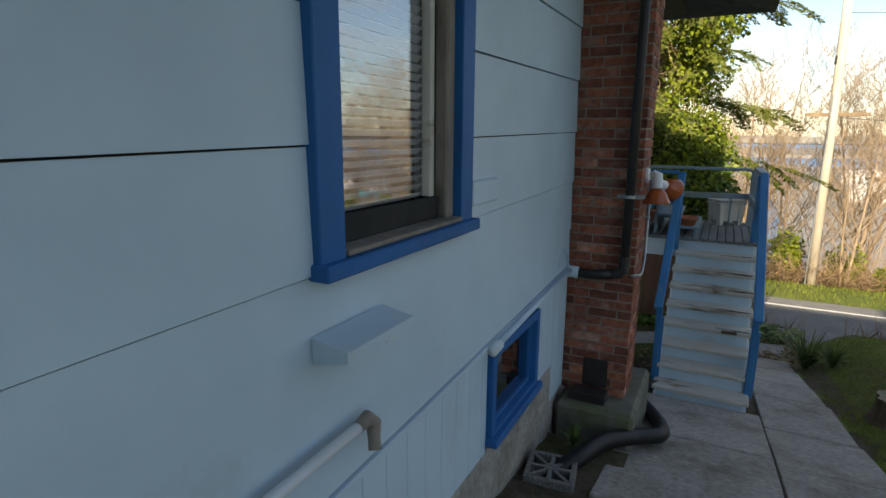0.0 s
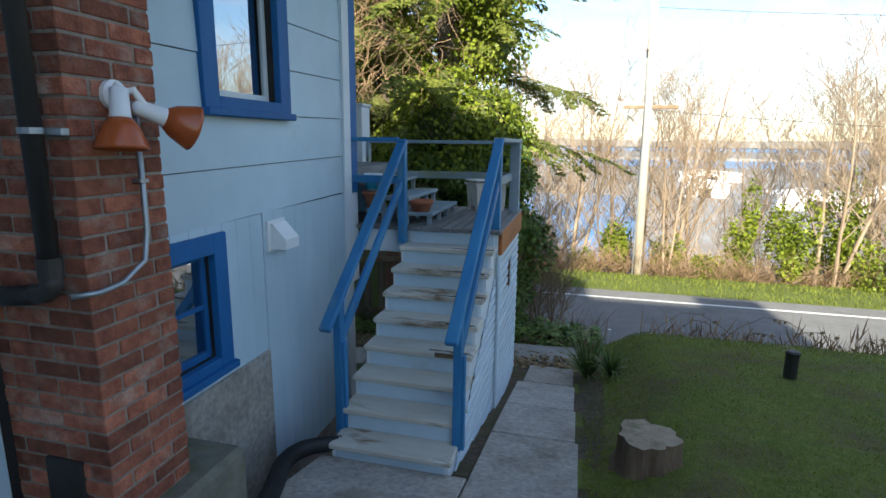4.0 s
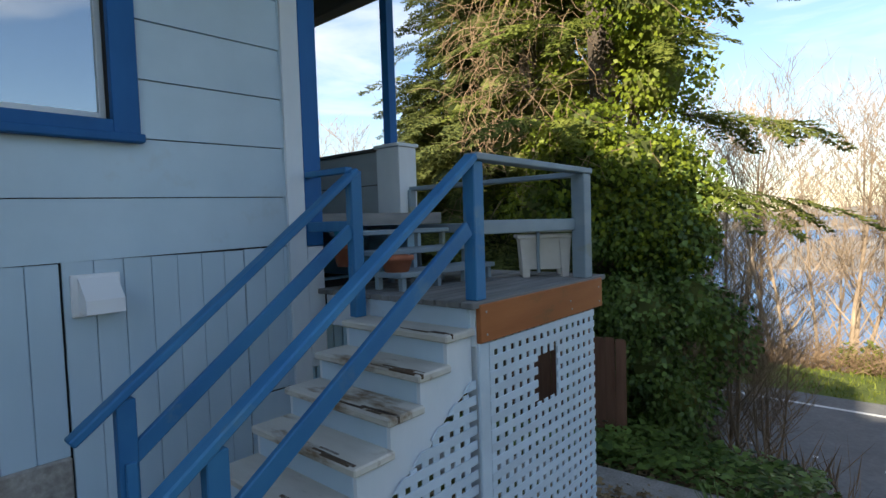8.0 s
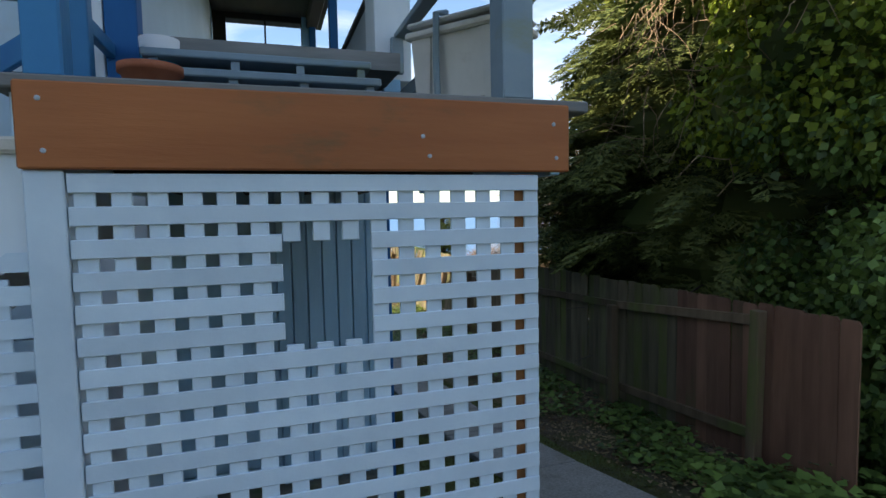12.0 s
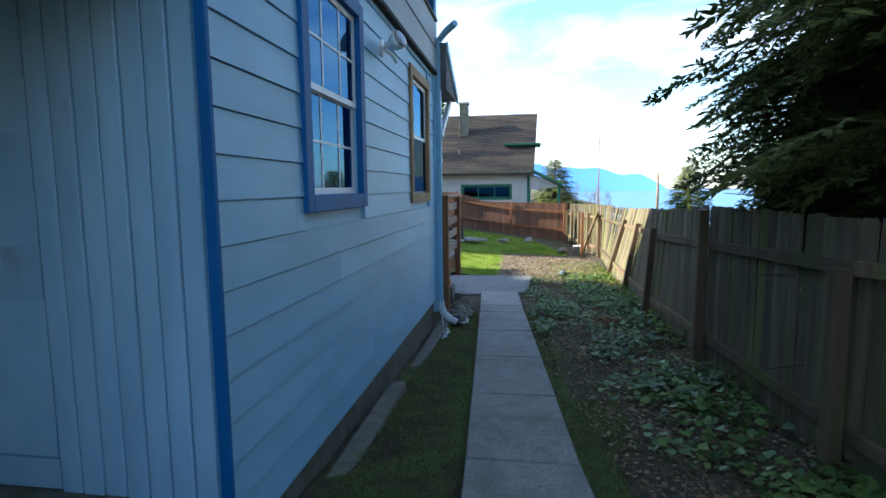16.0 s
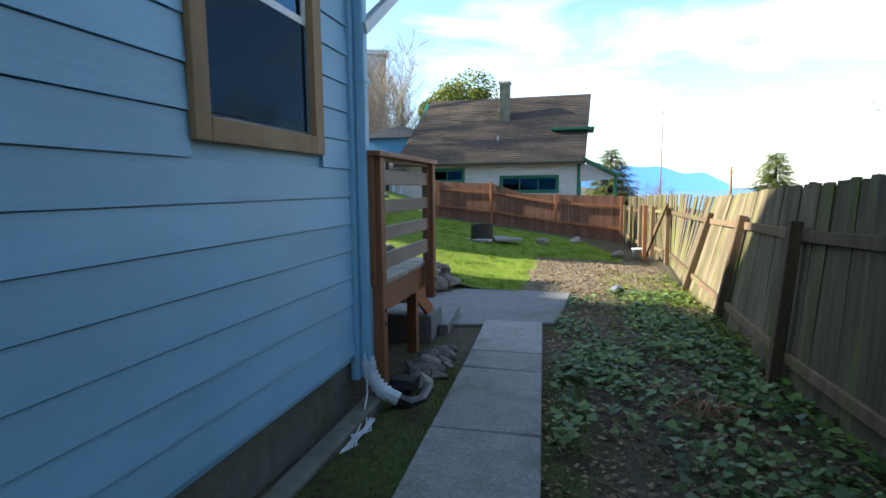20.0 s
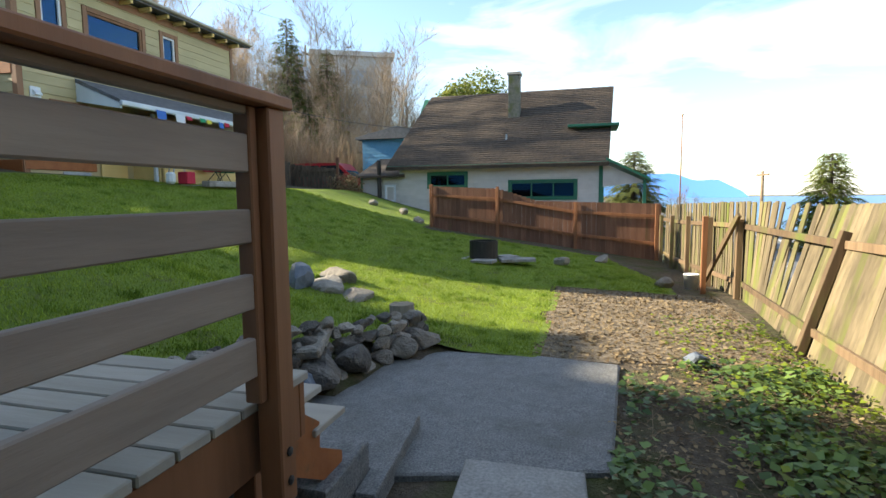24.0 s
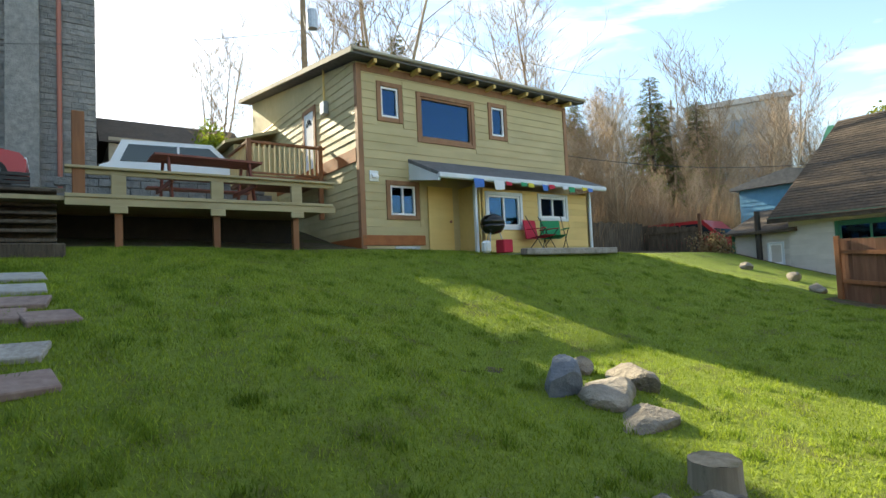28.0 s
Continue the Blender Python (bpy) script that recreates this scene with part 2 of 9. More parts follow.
M["orange"] = mat("orange_stained_wood", (0.29, 0.09, 0.024), (0.4, 0.14, 0.042), 0.6, 5, (1, 0.12, 1), 0.4, 0.004, 7, stain=(0.13, 0.09, 0.035), stain_scale=3.5, stain_lo=0.58, stain_hi=0.72)
M["orange_v"] = mat("orange_stained_post", (0.3, 0.12, 0.04), (0.42, 0.19, 0.07), 0.65, 6, (1, 1, 0.1), 0.35, 0.004, 7, stain=(0.14, 0.08, 0.04), stain_scale=3, stain_lo=0.62, stain_hi=0.75)
M["lattice"] = mat("lattice_pale_blue", (0.52, 0.62, 0.7), (0.58, 0.68, 0.75), 0.6, 9, bump=0.25, deep=0.002, rand=0.03)
M["redwood"] = mat("redwood_stain", (0.19, 0.075, 0.03), (0.3, 0.125, 0.052), 0.6, 6, (1, 1, 0.12), 0.35, 0.003, 7, stain=(0.1, 0.05, 0.025), stain_scale=3, stain_lo=0.6, stain_hi=0.75, rand=0.12)
M["railboard"] = mat("grey_brown_board", (0.19, 0.14, 0.105), (0.32, 0.245, 0.19), 0.7, 6, (0.12, 1, 1), 0.45, 0.004, 7, rand=0.14)
M["decklight"] = mat("pale_deck_board", (0.33, 0.29, 0.23), (0.45, 0.4, 0.33), 0.8, 6, (1, 0.12, 1), 0.4, 0.004, 7, rand=0.08)
M["fence_old"] = mat("old_grey_fence", (0.085, 0.066, 0.037), (0.2, 0.155, 0.09), 0.9, 9, (1, 1, 0.1), 0.6, 0.005, 6, stain=(0.115, 0.13, 0.025), stain_scale=0.9, stain_lo=0.5, stain_hi=0.64, rand=0.25)
M["fence_brown"] = mat("brown_fence", (0.13, 0.06, 0.035), (0.22, 0.11, 0.065), 0.85, 9, (1, 1, 0.1), 0.5, 0.004, 6, stain=(0.09, 0.09, 0.03), stain_scale=0.9, stain_lo=0.6, stain_hi=0.75, rand=0.2)
M["fence_post"] = mat("fence_post_wood", (0.1, 0.065, 0.035), (0.19, 0.125, 0.07), 0.9, 9, (1, 1, 0.1), 0.6, 0.005, 6, stain=(0.12, 0.14, 0.03), stain_scale=1.1, stain_lo=0.52, stain_hi=0.66, rand=0.3)
M["cedar"] = mat("raw_cedar_trim", (0.3, 0.19, 0.095), (0.4, 0.27, 0.15), 0.75, 6, (1, 1, 0.2), 0.3, 0.003, 7, stain=(0.2, 0.13, 0.07), stain_scale=4, stain_lo=0.6, stain_hi=0.75)
M["soil"] = mat("dark_soil", (0.06, 0.045, 0.03), (0.155, 0.118, 0.076), 0.98, 12, bump=1.0, deep=0.03, fine=4, stain=(0.07, 0.08, 0.018), stain_scale=1.4, stain_lo=0.45, stain_hi=0.65)
M["dirt"] = mat("pale_dirt", (0.16, 0.12, 0.078), (0.33, 0.26, 0.175), 0.95, 18, bump=1.0, deep=0.03, fine=3, stain=(0.09, 0.07, 0.04), stain_scale=2.4, stain_lo=0.48, stain_hi=0.7)
M["turf"] = mat("turf", (0.13, 0.19, 0.017), (0.23, 0.3, 0.032), 0.95, 22, bump=1.0, deep=0.03, fine=3, stain=(0.1, 0.09, 0.028), stain_scale=2.0, stain_lo=0.52, stain_hi=0.74)
M["turf_front"] = mat("mossy_front_turf", (0.08, 0.12, 0.016), (0.16, 0.19, 0.03), 0.95, 14, bump=1.0, deep=0.03, fine=3, stain=(0.12, 0.1, 0.04), stain_scale=1.6, stain_lo=0.46, stain_hi=0.66)
M["moss"] = mat("mossy_ground", (0.05, 0.075, 0.012), (0.1, 0.12, 0.025), 0.98, 20, bump=1.0, deep=0.02, fine=3, stain=(0.05, 0.035, 0.02), stain_scale=2.4, stain_lo=0.5, stain_hi=0.65)
M["road"] = mat("asphalt", (0.15, 0.15, 0.15), (0.2, 0.2, 0.195), 0.9, 14, bump=0.5, deep=0.004, fine=5, stain=(0.12, 0.12, 0.12), stain_scale=0.35)
M["roadline"] = plain("white_road_paint", (0.72, 0.72, 0.7), 0.7)
M["verge"] = mat("verge_grass", (0.09, 0.13, 0.02), (0.17, 0.2, 0.04), 0.95, 9, bump=1.0, deep=0.05, fine=3)
M["black"] = mat("black_plastic", (0.012, 0.012, 0.013), (0.02, 0.02, 0.021), 0.45, 8, bump=0.15, deep=0.002)
M["pipe_dark"] = mat("dark_downpipe", (0.018, 0.017, 0.017), (0.04, 0.035, 0.032), 0.5, 10, (1, 1, 0.3), 0.3, 0.002)
M["steel"] = mat("galvanised_steel", (0.3, 0.33, 0.36), (0.42, 0.45, 0.48), 0.42, 10, bump=0.1, metal=0.7)
# near-black for dark trim, also for surfaces standing in for shade
M["dark"] = mat("dark_paint_and_shade", (0.02, 0.02, 0.02), (0.035, 0.033, 0.03), 0.9, 5)
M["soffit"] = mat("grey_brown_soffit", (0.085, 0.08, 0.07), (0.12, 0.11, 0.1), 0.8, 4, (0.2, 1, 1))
M["greywall"] = mat("grey_half_wall", (0.3, 0.34, 0.36), (0.36, 0.4, 0.42), 0.6, 5, (0.2, 1, 1), 0.2)
M["terracotta"] = mat("terracotta", (0.34, 0.11, 0.055), (0.42, 0.15, 0.08), 0.85, 14, bump=0.3)
M["planter"] = mat("stained_white_plastic", (0.5, 0.49, 0.45), (0.62, 0.6, 0.56), 0.5, 4, bump=0.1, stain=(0.3, 0.27, 0.21), stain_scale=3, stain_lo=0.55, stain_hi=0.8)
M["stump"] = mat("cut_stump_bark", (0.1, 0.065, 0.04), (0.2, 0.14, 0.09), 0.95, 10, (1, 1, 0.25), 0.9, 0.02, 4, stain=(0.14, 0.12, 0.04), stain_scale=4)
M["stumptop"] = mat("cut_wood_top", (0.22, 0.17, 0.11), (0.34, 0.28, 0.2), 0.9, 14, bump=0.5, stain=(0.12, 0.12, 0.05), stain_scale=6)
M["rock"] = mat("grey_rock", (0.075, 0.068, 0.06), (0.2, 0.175, 0.145), 0.85, 7, bump=1.0, deep=0.03, fine=4, stain=(0.26, 0.25, 0.22), stain_scale=3.5, stain_lo=0.6, stain_hi=0.7, rand=0.4, local=True)
M["rock_pale"] = mat("pale_rock", (0.2, 0.175, 0.145), (0.36, 0.32, 0.26), 0.9, 6, bump=1.0, deep=0.03, fine=4, stain=(0.11, 0.09, 0.065), stain_scale=3, rand=0.25, local=True)
M["rock_blue"] = mat("blue_grey_rock", (0.08, 0.1, 0.13), (0.16, 0.18, 0.21), 0.7, 5, bump=0.7, deep=0.02, fine=4, rand=0.15, local=True)
M["blind"] = plain("white_blind_slat", (0.86, 0.87, 0.87), 0.5)
M["curtain"] = mat("dim_interior", (0.3, 0.31, 0.31), (0.4, 0.4, 0.4), 0.8, 3, bump=0)
M["glass"] = glass("window_glass")
M["glass_blind"] = glass("blind_window_glass", (0.97, 0.98, 1.0), 0.98, 0.0, 0.4)
M["glass_dark"] = glass("dusty_glass", (0.75, 0.8, 0.82), 0.35)
M["oldwood"] = mat("peeling_bare_wood", (0.2, 0.17, 0.14), (0.33, 0.29, 0.25), 0.9, 12, (1, 1, 0.15), 0.7, 0.004, 5, stain=(0.07, 0.06, 0.05), stain_scale=4, stain_lo=0.55, stain_hi=0.7)
M["ivy"] = leafy("ivy_leaf", (0.07, 0.11, 0.012), (0.31, 0.37, 0.04), 0.45, 0.4, 0.7)
M["ivy_ground"] = leafy("ground_ivy_leaf", (0.04, 0.075, 0.018), (0.17, 0.25, 0.055), 0.4, 0.2, 1.5)
M["litter"] = leafy("dead_leaf", (0.11, 0.072, 0.04), (0.34, 0.25, 0.135), 0.9, 0.15, 2.0)
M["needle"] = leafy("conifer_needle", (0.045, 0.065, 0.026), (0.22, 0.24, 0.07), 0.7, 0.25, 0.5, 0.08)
# conifer needles again, with sunlight put into a paler, yellower colour
M["needle_y"] = leafy("sun_tinted_conifer", (0.07, 0.1, 0.018), (0.24, 0.26, 0.055), 0.6, 0.25, 0.4, 0.1)
M["front_blade"] = leafy("front_grass_blade", (0.1, 0.14, 0.014), (0.26, 0.29, 0.05), 0.7, 0.35, 1.6)
M["grass"] = leafy("grass_blade", (0.14, 0.21, 0.014), (0.36, 0.45, 0.05), 0.6, 0.4, 1.3)
M["strap"] = leafy("strap_leaf", (0.07, 0.12, 0.03), (0.16, 0.22, 0.07), 0.45, 0.3, 4)
M["twig"] = mat("bare_twig", (0.15, 0.105, 0.065), (0.3, 0.215, 0.135), 0.9, 3, bump=0.3, rand=0.15)
M["twig_pale"] = mat("pale_bare_twig", (0.27, 0.2, 0.135), (0.43, 0.33, 0.23), 0.9, 1.5, bump=0.2, rand=0.15)
M["twig_dry"] = mat("dry_vine", (0.2, 0.13, 0.075), (0.36, 0.24, 0.14), 0.9, 3, bump=0.2)
M["bark"] = mat("dark_bark", (0.06, 0.045, 0.033), (0.14, 0.11, 0.08), 0.95, 8, (1, 1, 0.25), 0.8, 0.02, 4)
M["pole"] = mat("utility_pole_wood", (0.52, 0.44, 0.34), (0.68, 0.6, 0.5), 0.85, 8, (1, 1, 0.08), 0.5, 0.006, 5, stain=(0.42, 0.22, 0.1), stain_scale=0.6, stain_lo=0.58, stain_hi=0.8)
M["wire"] = plain("cable_dark", (0.05, 0.05, 0.055), 0.6)
M["yellow"] = mat("olive_yellow_lap", (0.45, 0.37, 0.19), (0.51, 0.42, 0.23), 0.6, 5, (0.15, 1, 1), 0.25, 0.003, 6, rand=0.03)
M["yellow2"] = mat("bright_yellow_lap", (0.66, 0.47, 0.17), (0.72, 0.52, 0.2), 0.6, 5, (0.15, 1, 1), 0.25, 0.003, 6, rand=0.03)
M["browntrim"] = mat("brown_house_trim", (0.24, 0.12, 0.06), (0.33, 0.17, 0.09), 0.65, 6, (1, 1, 0.2), 0.25, 0.003)
M["shingle"] = mat("brown_shingle", (0.05, 0.037, 0.028), (0.1, 0.077, 0.057), 0.95, 9, (1, 1, 1), 0.7, 0.01, 5, stain=(0.04, 0.035, 0.03), stain_scale=0.8, rand=0.07)
M["shingle_grey"] = mat("grey_shingle", (0.1, 0.1, 0.105), (0.17, 0.17, 0.175), 0.95, 8, bump=0.5)
M["vinyl"] = mat("cream_vinyl_lap", (0.5, 0.47, 0.43), (0.56, 0.53, 0.49), 0.6, 4, bump=0.15, rand=0.03)
M["green"] = mat("green_trim", (0.02, 0.12, 0.07), (0.03, 0.16, 0.09), 0.5, 5, bump=0.1)
M["grey_block"] = mat("grey_rough_block", (0.15, 0.155, 0.16), (0.26, 0.26, 0.255), 0.95, 5, bump=1.0, deep=0.04, fine=4, rand=0.12)
M["bluehouse"] = mat("blue_house_lap", (0.1, 0.27, 0.42), (0.13, 0.32, 0.48), 0.6, 4, bump=0.1)
M["tan"] = mat("tan_stucco", (0.36, 0.32, 0.25), (0.44, 0.39, 0.3), 0.8, 4, bump=0.2)
M["greypanel"] = mat("far_grey_panel", (0.4, 0.38, 0.36), (0.48, 0.46, 0.43), 0.8, 0.6, bump=0)
M["carwhite"] = plain("white_car_paint", (0.75, 0.77, 0.8), 0.25)
M["carred"] = plain("red_car_paint", (0.45, 0.02, 0.03), 0.3)
M["tyre"] = plain("tyre_rubber", (0.02, 0.02, 0.02), 0.8)
M["carglass"] = plain("dark_car_glass", (0.02, 0.025, 0.03), 0.08)
M["red"] = plain("red_cloth", (0.5, 0.02, 0.05), 0.8)
M["greencloth"] = plain("green_cloth", (0.02, 0.28, 0.12), 0.8)
M["bluecloth"] = plain("blue_cloth", (0.05, 0.16, 0.5), 0.8)
M["yellowcloth"] = plain("yellow_cloth", (0.6, 0.5, 0.05), 0.8)
M["whitecloth"] = plain("white_cloth", (0.7, 0.72, 0.75), 0.8)
M["grill"] = plain("black_enamel", (0.012, 0.012, 0.012), 0.18)
M["redstain"] = mat("red_brown_table", (0.16, 0.045, 0.03), (0.24, 0.075, 0.05), 0.6, 6, (0.2, 1, 1), 0.3)
M["deckpaint"] = mat("olive_deck_timber", (0.33, 0.27, 0.15), (0.43, 0.36, 0.22), 0.7, 6, (0.2, 1, 1), 0.3, 0.003, 6, rand=0.06)
M["lampglass"] = plain("orange_lamp_glass", (0.4, 0.09, 0.025), 0.25)
M["copper"] = plain("rust_red_pipe", (0.3, 0.11, 0.08), 0.6)
M["water"] = plain("bay_water", (0.1, 0.22, 0.4), 0.45)
M["hazeland"] = mat("far_shore_land", (0.2, 0.2, 0.2), (0.33, 0.32, 0.3), 1.0, 0.03, bump=0)
# distance haze painted in as a blue colour with a faint glow
M["mountain"] = plain("hazed_far_ridge", (0.1, 0.24, 0.5), 1.0, 0.0, 0.35)
M["warehouse"] = plain("far_white_metal", (0.75, 0.76, 0.76), 0.6)
M["farbrick"] = plain("far_red_brick", (0.35, 0.2, 0.15), 0.9)
M["teal"] = plain("teal_paint", (0.02, 0.3, 0.42), 0.6)


# ---- mesh builder ----
M["slab"] = mat("grey_paver", (0.3, 0.29, 0.27), (0.42, 0.41, 0.38), 0.9, 14, bump=0.6)
M["pinkslab"] = mat("pinkish_paver", (0.22, 0.15, 0.13), (0.33, 0.24, 0.21), 0.9, 14, bump=0.6)
M["path_slab"] = mat("path_concrete", (0.2, 0.19, 0.175), (0.36, 0.34, 0.31), 0.9, 45, bump=0.8, deep=0.005, fine=3, stain=(0.15, 0.14, 0.11), stain_scale=1.5, stain_lo=0.5, stain_hi=0.75, rand=0.06)
M["moss_blade"] = leafy("moss_blade", (0.045, 0.047, 0.011), (0.14, 0.13, 0.035), 0.8, 0.3, 2.0)
M["tuft"] = leafy("tuft_blade", (0.09, 0.15, 0.012), (0.22, 0.32, 0.035), 0.6, 0.35, 1.3)
M["farpane"] = plain("farpane", (0.26, 0.29, 0.32), 0.35)
# tint puts the reflected blue of the sky into the glass colour
M["glass_sky"] = glass("sky_tinted_glass", (0.3, 0.6, 0.92), 0.35, 0.0, 0.8)
M["screen"] = glass("insect_screen_mesh", (0.45, 0.58, 0.7), 0.55, 0.0, 0.12)


class MB:
    """Vertices and faces of one mesh."""

    def __init__(self):
        self.v, self.f = [], []

    def add(self, verts, faces):
        n = len(self.v)
        self.v += [tuple(p) for p in verts]
        self.f += [tuple(i + n for i in f) for f in faces]
        return self

    def box(self, x0, x1, y0, y1, z0, z1, b=0.0, m=None):
        """A box, chamfered by b, placed by m."""
        if b <= 0:
            vs = [(x, y, z) for x in (x0, x1) for y in (y0, y1) for z in (z0, z1)]
            fs = [(0, 1, 3, 2), (4, 6, 7, 5), (0, 4, 5, 1), (2, 3, 7, 6), (0, 2, 6, 4), (1, 5, 7, 3)]
        else:
            b = min(b, 0.45 * min(x1 - x0, y1 - y0, z1 - z0))
            lo, hi = (x0, y0, z0), (x1, y1, z1)
            vs, key = [], {}
            for sx in (0, 1):
                for sy in (0, 1):
                    for sz in (0, 1):
                        s = (sx, sy, sz)
                        for a in range(3):
                            p = []
                            for c in range(3):
                                edge = hi[c] if s[c] else lo[c]
                                p.append(edge if c == a else edge + (-b if s[c] else b))
                            key[(s, a)] = len(vs)
                            vs.append(tuple(p))
            fs = []
            for a in range(3):
                b1, c1 = (a + 1) % 3, (a + 2) % 3
                for sa in (0, 1):
                    q = []
                    for sb, sc in ((0, 0), (1, 0), (1, 1), (0, 1)):
                        s = [0, 0, 0]
                        s[a], s[b1], s[c1] = sa, sb, sc
                        q.append(key[(tuple(s), a)])
                    fs.append(tuple(q) if sa else tuple(reversed(q)))
                for sb in (0, 1):
                    for sc in (0, 1):
                        s0, s1 = [0, 0, 0], [0, 0, 0]
                        s0[b1] = s1[b1] = sb
                        s0[c1] = s1[c1] = sc
                        s1[a] = 1
                        q = (key[(tuple(s0), b1)], key[(tuple(s1), b1)], key[(tuple(s1), c1)], key[(tuple(s0), c1)])
                        fs.append(q if sb == sc else tuple(reversed(q)))
            for sx in (0, 1):
                for sy in (0, 1):
                    for sz in (0, 1):
                        s = (sx, sy, sz)
                        q = (key[(s, 0)], key[(s, 1)], key[(s, 2)])
                        fs.append(q if (sx + sy + sz) % 2 == 1 else tuple(reversed(q)))
        if m is not None:
            vs = [m @ Vector(p) for p in vs]
        return self.add(vs, fs)

    def beam(self, a, b, w, h, ch=0.004, roll=0.0):
        """A squared timber from a to b, w wide and h high."""
        a, b = Vector(a), Vector(b)
        d = b - a
        q = d.to_track_quat("X", "Z").to_matrix().to_4x4()
        m = Matrix.Translation(a) @ q @ pose(0, 0, 0, roll, 0, 0)
        return self.box(0, d.length, -w / 2, w / 2, -h / 2, h / 2, ch, m)

    def tube(self, pts, r, n=8, caps=True):
        """A round tube along pts; r one radius or one for each point."""
        pts = [Vector(p) for p in pts]
        rs = r if isinstance(r, (list, tuple)) else [r] * len(pts)
        rings, prev = [], None
        for i, p in enumerate(pts):
            d = (pts[min(i + 1, len(pts) - 1)] - pts[max(i - 1, 0)]).normalized()
            if prev is None:
                u = d.orthogonal().normalized()
            else:
                u = prev - d * prev.dot(d)
                u = u.normalized() if u.length > 1e-6 else d.orthogonal().normalized()
            prev = u
            w = d.cross(u)
            rings.append([p + (u * math.cos(k * 2 * math.pi / n) + w * math.sin(k * 2 * math.pi / n)) * rs[i] for k in range(n)])
        vs = [p for ring in rings for p in ring]
        fs = [(i * n + k, i * n + (k + 1) % n, (i + 1) * n + (k + 1) % n, (i + 1) * n + k) for i in range(len(pts) - 1) for k in range(n)]
        if caps:
            fs += [tuple(reversed(range(n))), tuple(range((len(pts) - 1) * n, len(pts) * n))]
        return self.add(vs, fs)

    def lathe(self, profile, n=16, m=None):
        """A turned shape about z from (radius, height) pairs."""
        vs, fs = [], []
        for r, z in profile:
            vs += [(r * math.cos(k * 2 * math.pi / n), r * math.sin(k * 2 * math.pi / n), z) for k in range(n)]
        for i in range(len(profile) - 1):
            fs += [(i * n + k, i * n + (k + 1) % n, (i + 1) * n + (k + 1) % n, (i + 1) * n + k) for k in range(n)]
        fs += [tuple(reversed(range(n))), tuple(range((len(profile) - 1) * n, len(profile) * n))]
        if m is not None:
            vs = [m @ Vector(p) for p in vs]
        return self.add(vs, fs)

    def prism(self, pts, a0, a1, axis="x"):
        """A polygon drawn out along an axis: pts are (y, z) for x, (x, z) for y, (x, y) for z."""
        n = len(pts)

        def put(p, a):
            return {"x": (a, p[0], p[1]), "y": (p[0], a, p[1]), "z": (p[0], p[1], a)}[axis]

        vs = [put(p, a0) for p in pts] + [put(p, a1) for p in pts]
        fs = [tuple(range(n)), tuple(reversed(range(n, 2 * n)))] + [(i, i + n, (i + 1) % n + n, (i + 1) % n) for i in range(n)]
        return self.add(vs, fs)

    def mesh(self, name, smooth=False):
        me = bpy.data.meshes.new(name)
        me.from_pydata(self.v, [], self.f)
        if smooth:
            me.shade_smooth()
        me.update()
        bm = bmesh.new()
        bm.from_mesh(me)
        bmesh.ops.recalc_face_normals(bm, faces=bm.faces)
        bm.to_mesh(me)
        bm.free()
        if smooth:
            me.shade_smooth()
        return me


def mesh_of(mb, name="mesh", smooth=False):
    return mb.mesh(name, smooth)


def arrays(name, verts, faces):
    """A mesh from numpy arrays: verts n x 3, faces m x k."""
    me = bpy.data.meshes.new(name)
    k = faces.shape[1]
    me.vertices.add(len(verts))
    me.vertices.foreach_set("co", verts.astype(np.float32).ravel())
    me.loops.add(faces.size)
    me.loops.foreach_set("vertex_index", faces.astype(np.int32).ravel())
    me.polygons.add(len(faces))
    me.polygons.foreach_set("loop_start", np.arange(0, faces.size, k, dtype=np.int32))
    me.update(calc_edges=True)
    me.validate()
    return me


def thing(name, label, category, at=(0, 0, 0), group="", kind="", rz=0.0):
    """An Empty that carries the parts of one thing."""
    e = new(name)
    e.matrix_world = pose(*at, 0, 0, rz)
    e.empty_display_size = 0.1
    return tagged(e, label, category, group, kind)


def part(name, shape, material, parent=None, label="", smooth=False):
    """One mesh object under a thing or a part. The mesh is in the parent's frame."""
    me = shape.mesh(name, smooth) if isinstance(shape, MB) else shape
    if not me.materials:
        me.materials.append(material)
    ob = new(name, me)
    if parent is not None:
        ob.parent = parent
    if label:
        ob["label"] = label
    return ob


def solo(name, shape, material, label, category, group="", kind="", smooth=False):
    """A thing of one mesh."""
    ob = part(name, shape, material, None, "", smooth)
    return tagged(ob, label, category, group, kind)


def rng(seed):
    return random.Random(seed)


def world_of(o):
    m = o.matrix_parent_inverse @ o.matrix_basis if o.parent else o.matrix_basis.copy()
    return world_of(o.parent) @ m if o.parent else m


def wpart(name, shape, material, parent, label="", smooth=False):
    """A part whose mesh is drawn in world coordinates."""
    ob = part(name, shape, material, None, label, smooth)
    ob.parent = parent
    ob.matrix_parent_inverse = world_of(parent).inverted()
    return ob

# ---- ground ----
def lerp(x, pts):
    """Piecewise linear through (x, value) pairs in rising order."""
    if x <= pts[0][0]:
        return pts[0][1]
    for (a, va), (b, vb) in zip(pts, pts[1:]):
        if x <= b:
            return va + (vb - va) * (x - a) / (b - a)
    return pts[-1][1]


def smooth01(a, b, x):
    t = min(1.0, max(0.0, (x - a) / (b - a)))
    return t * t * (3 - 2 * t)


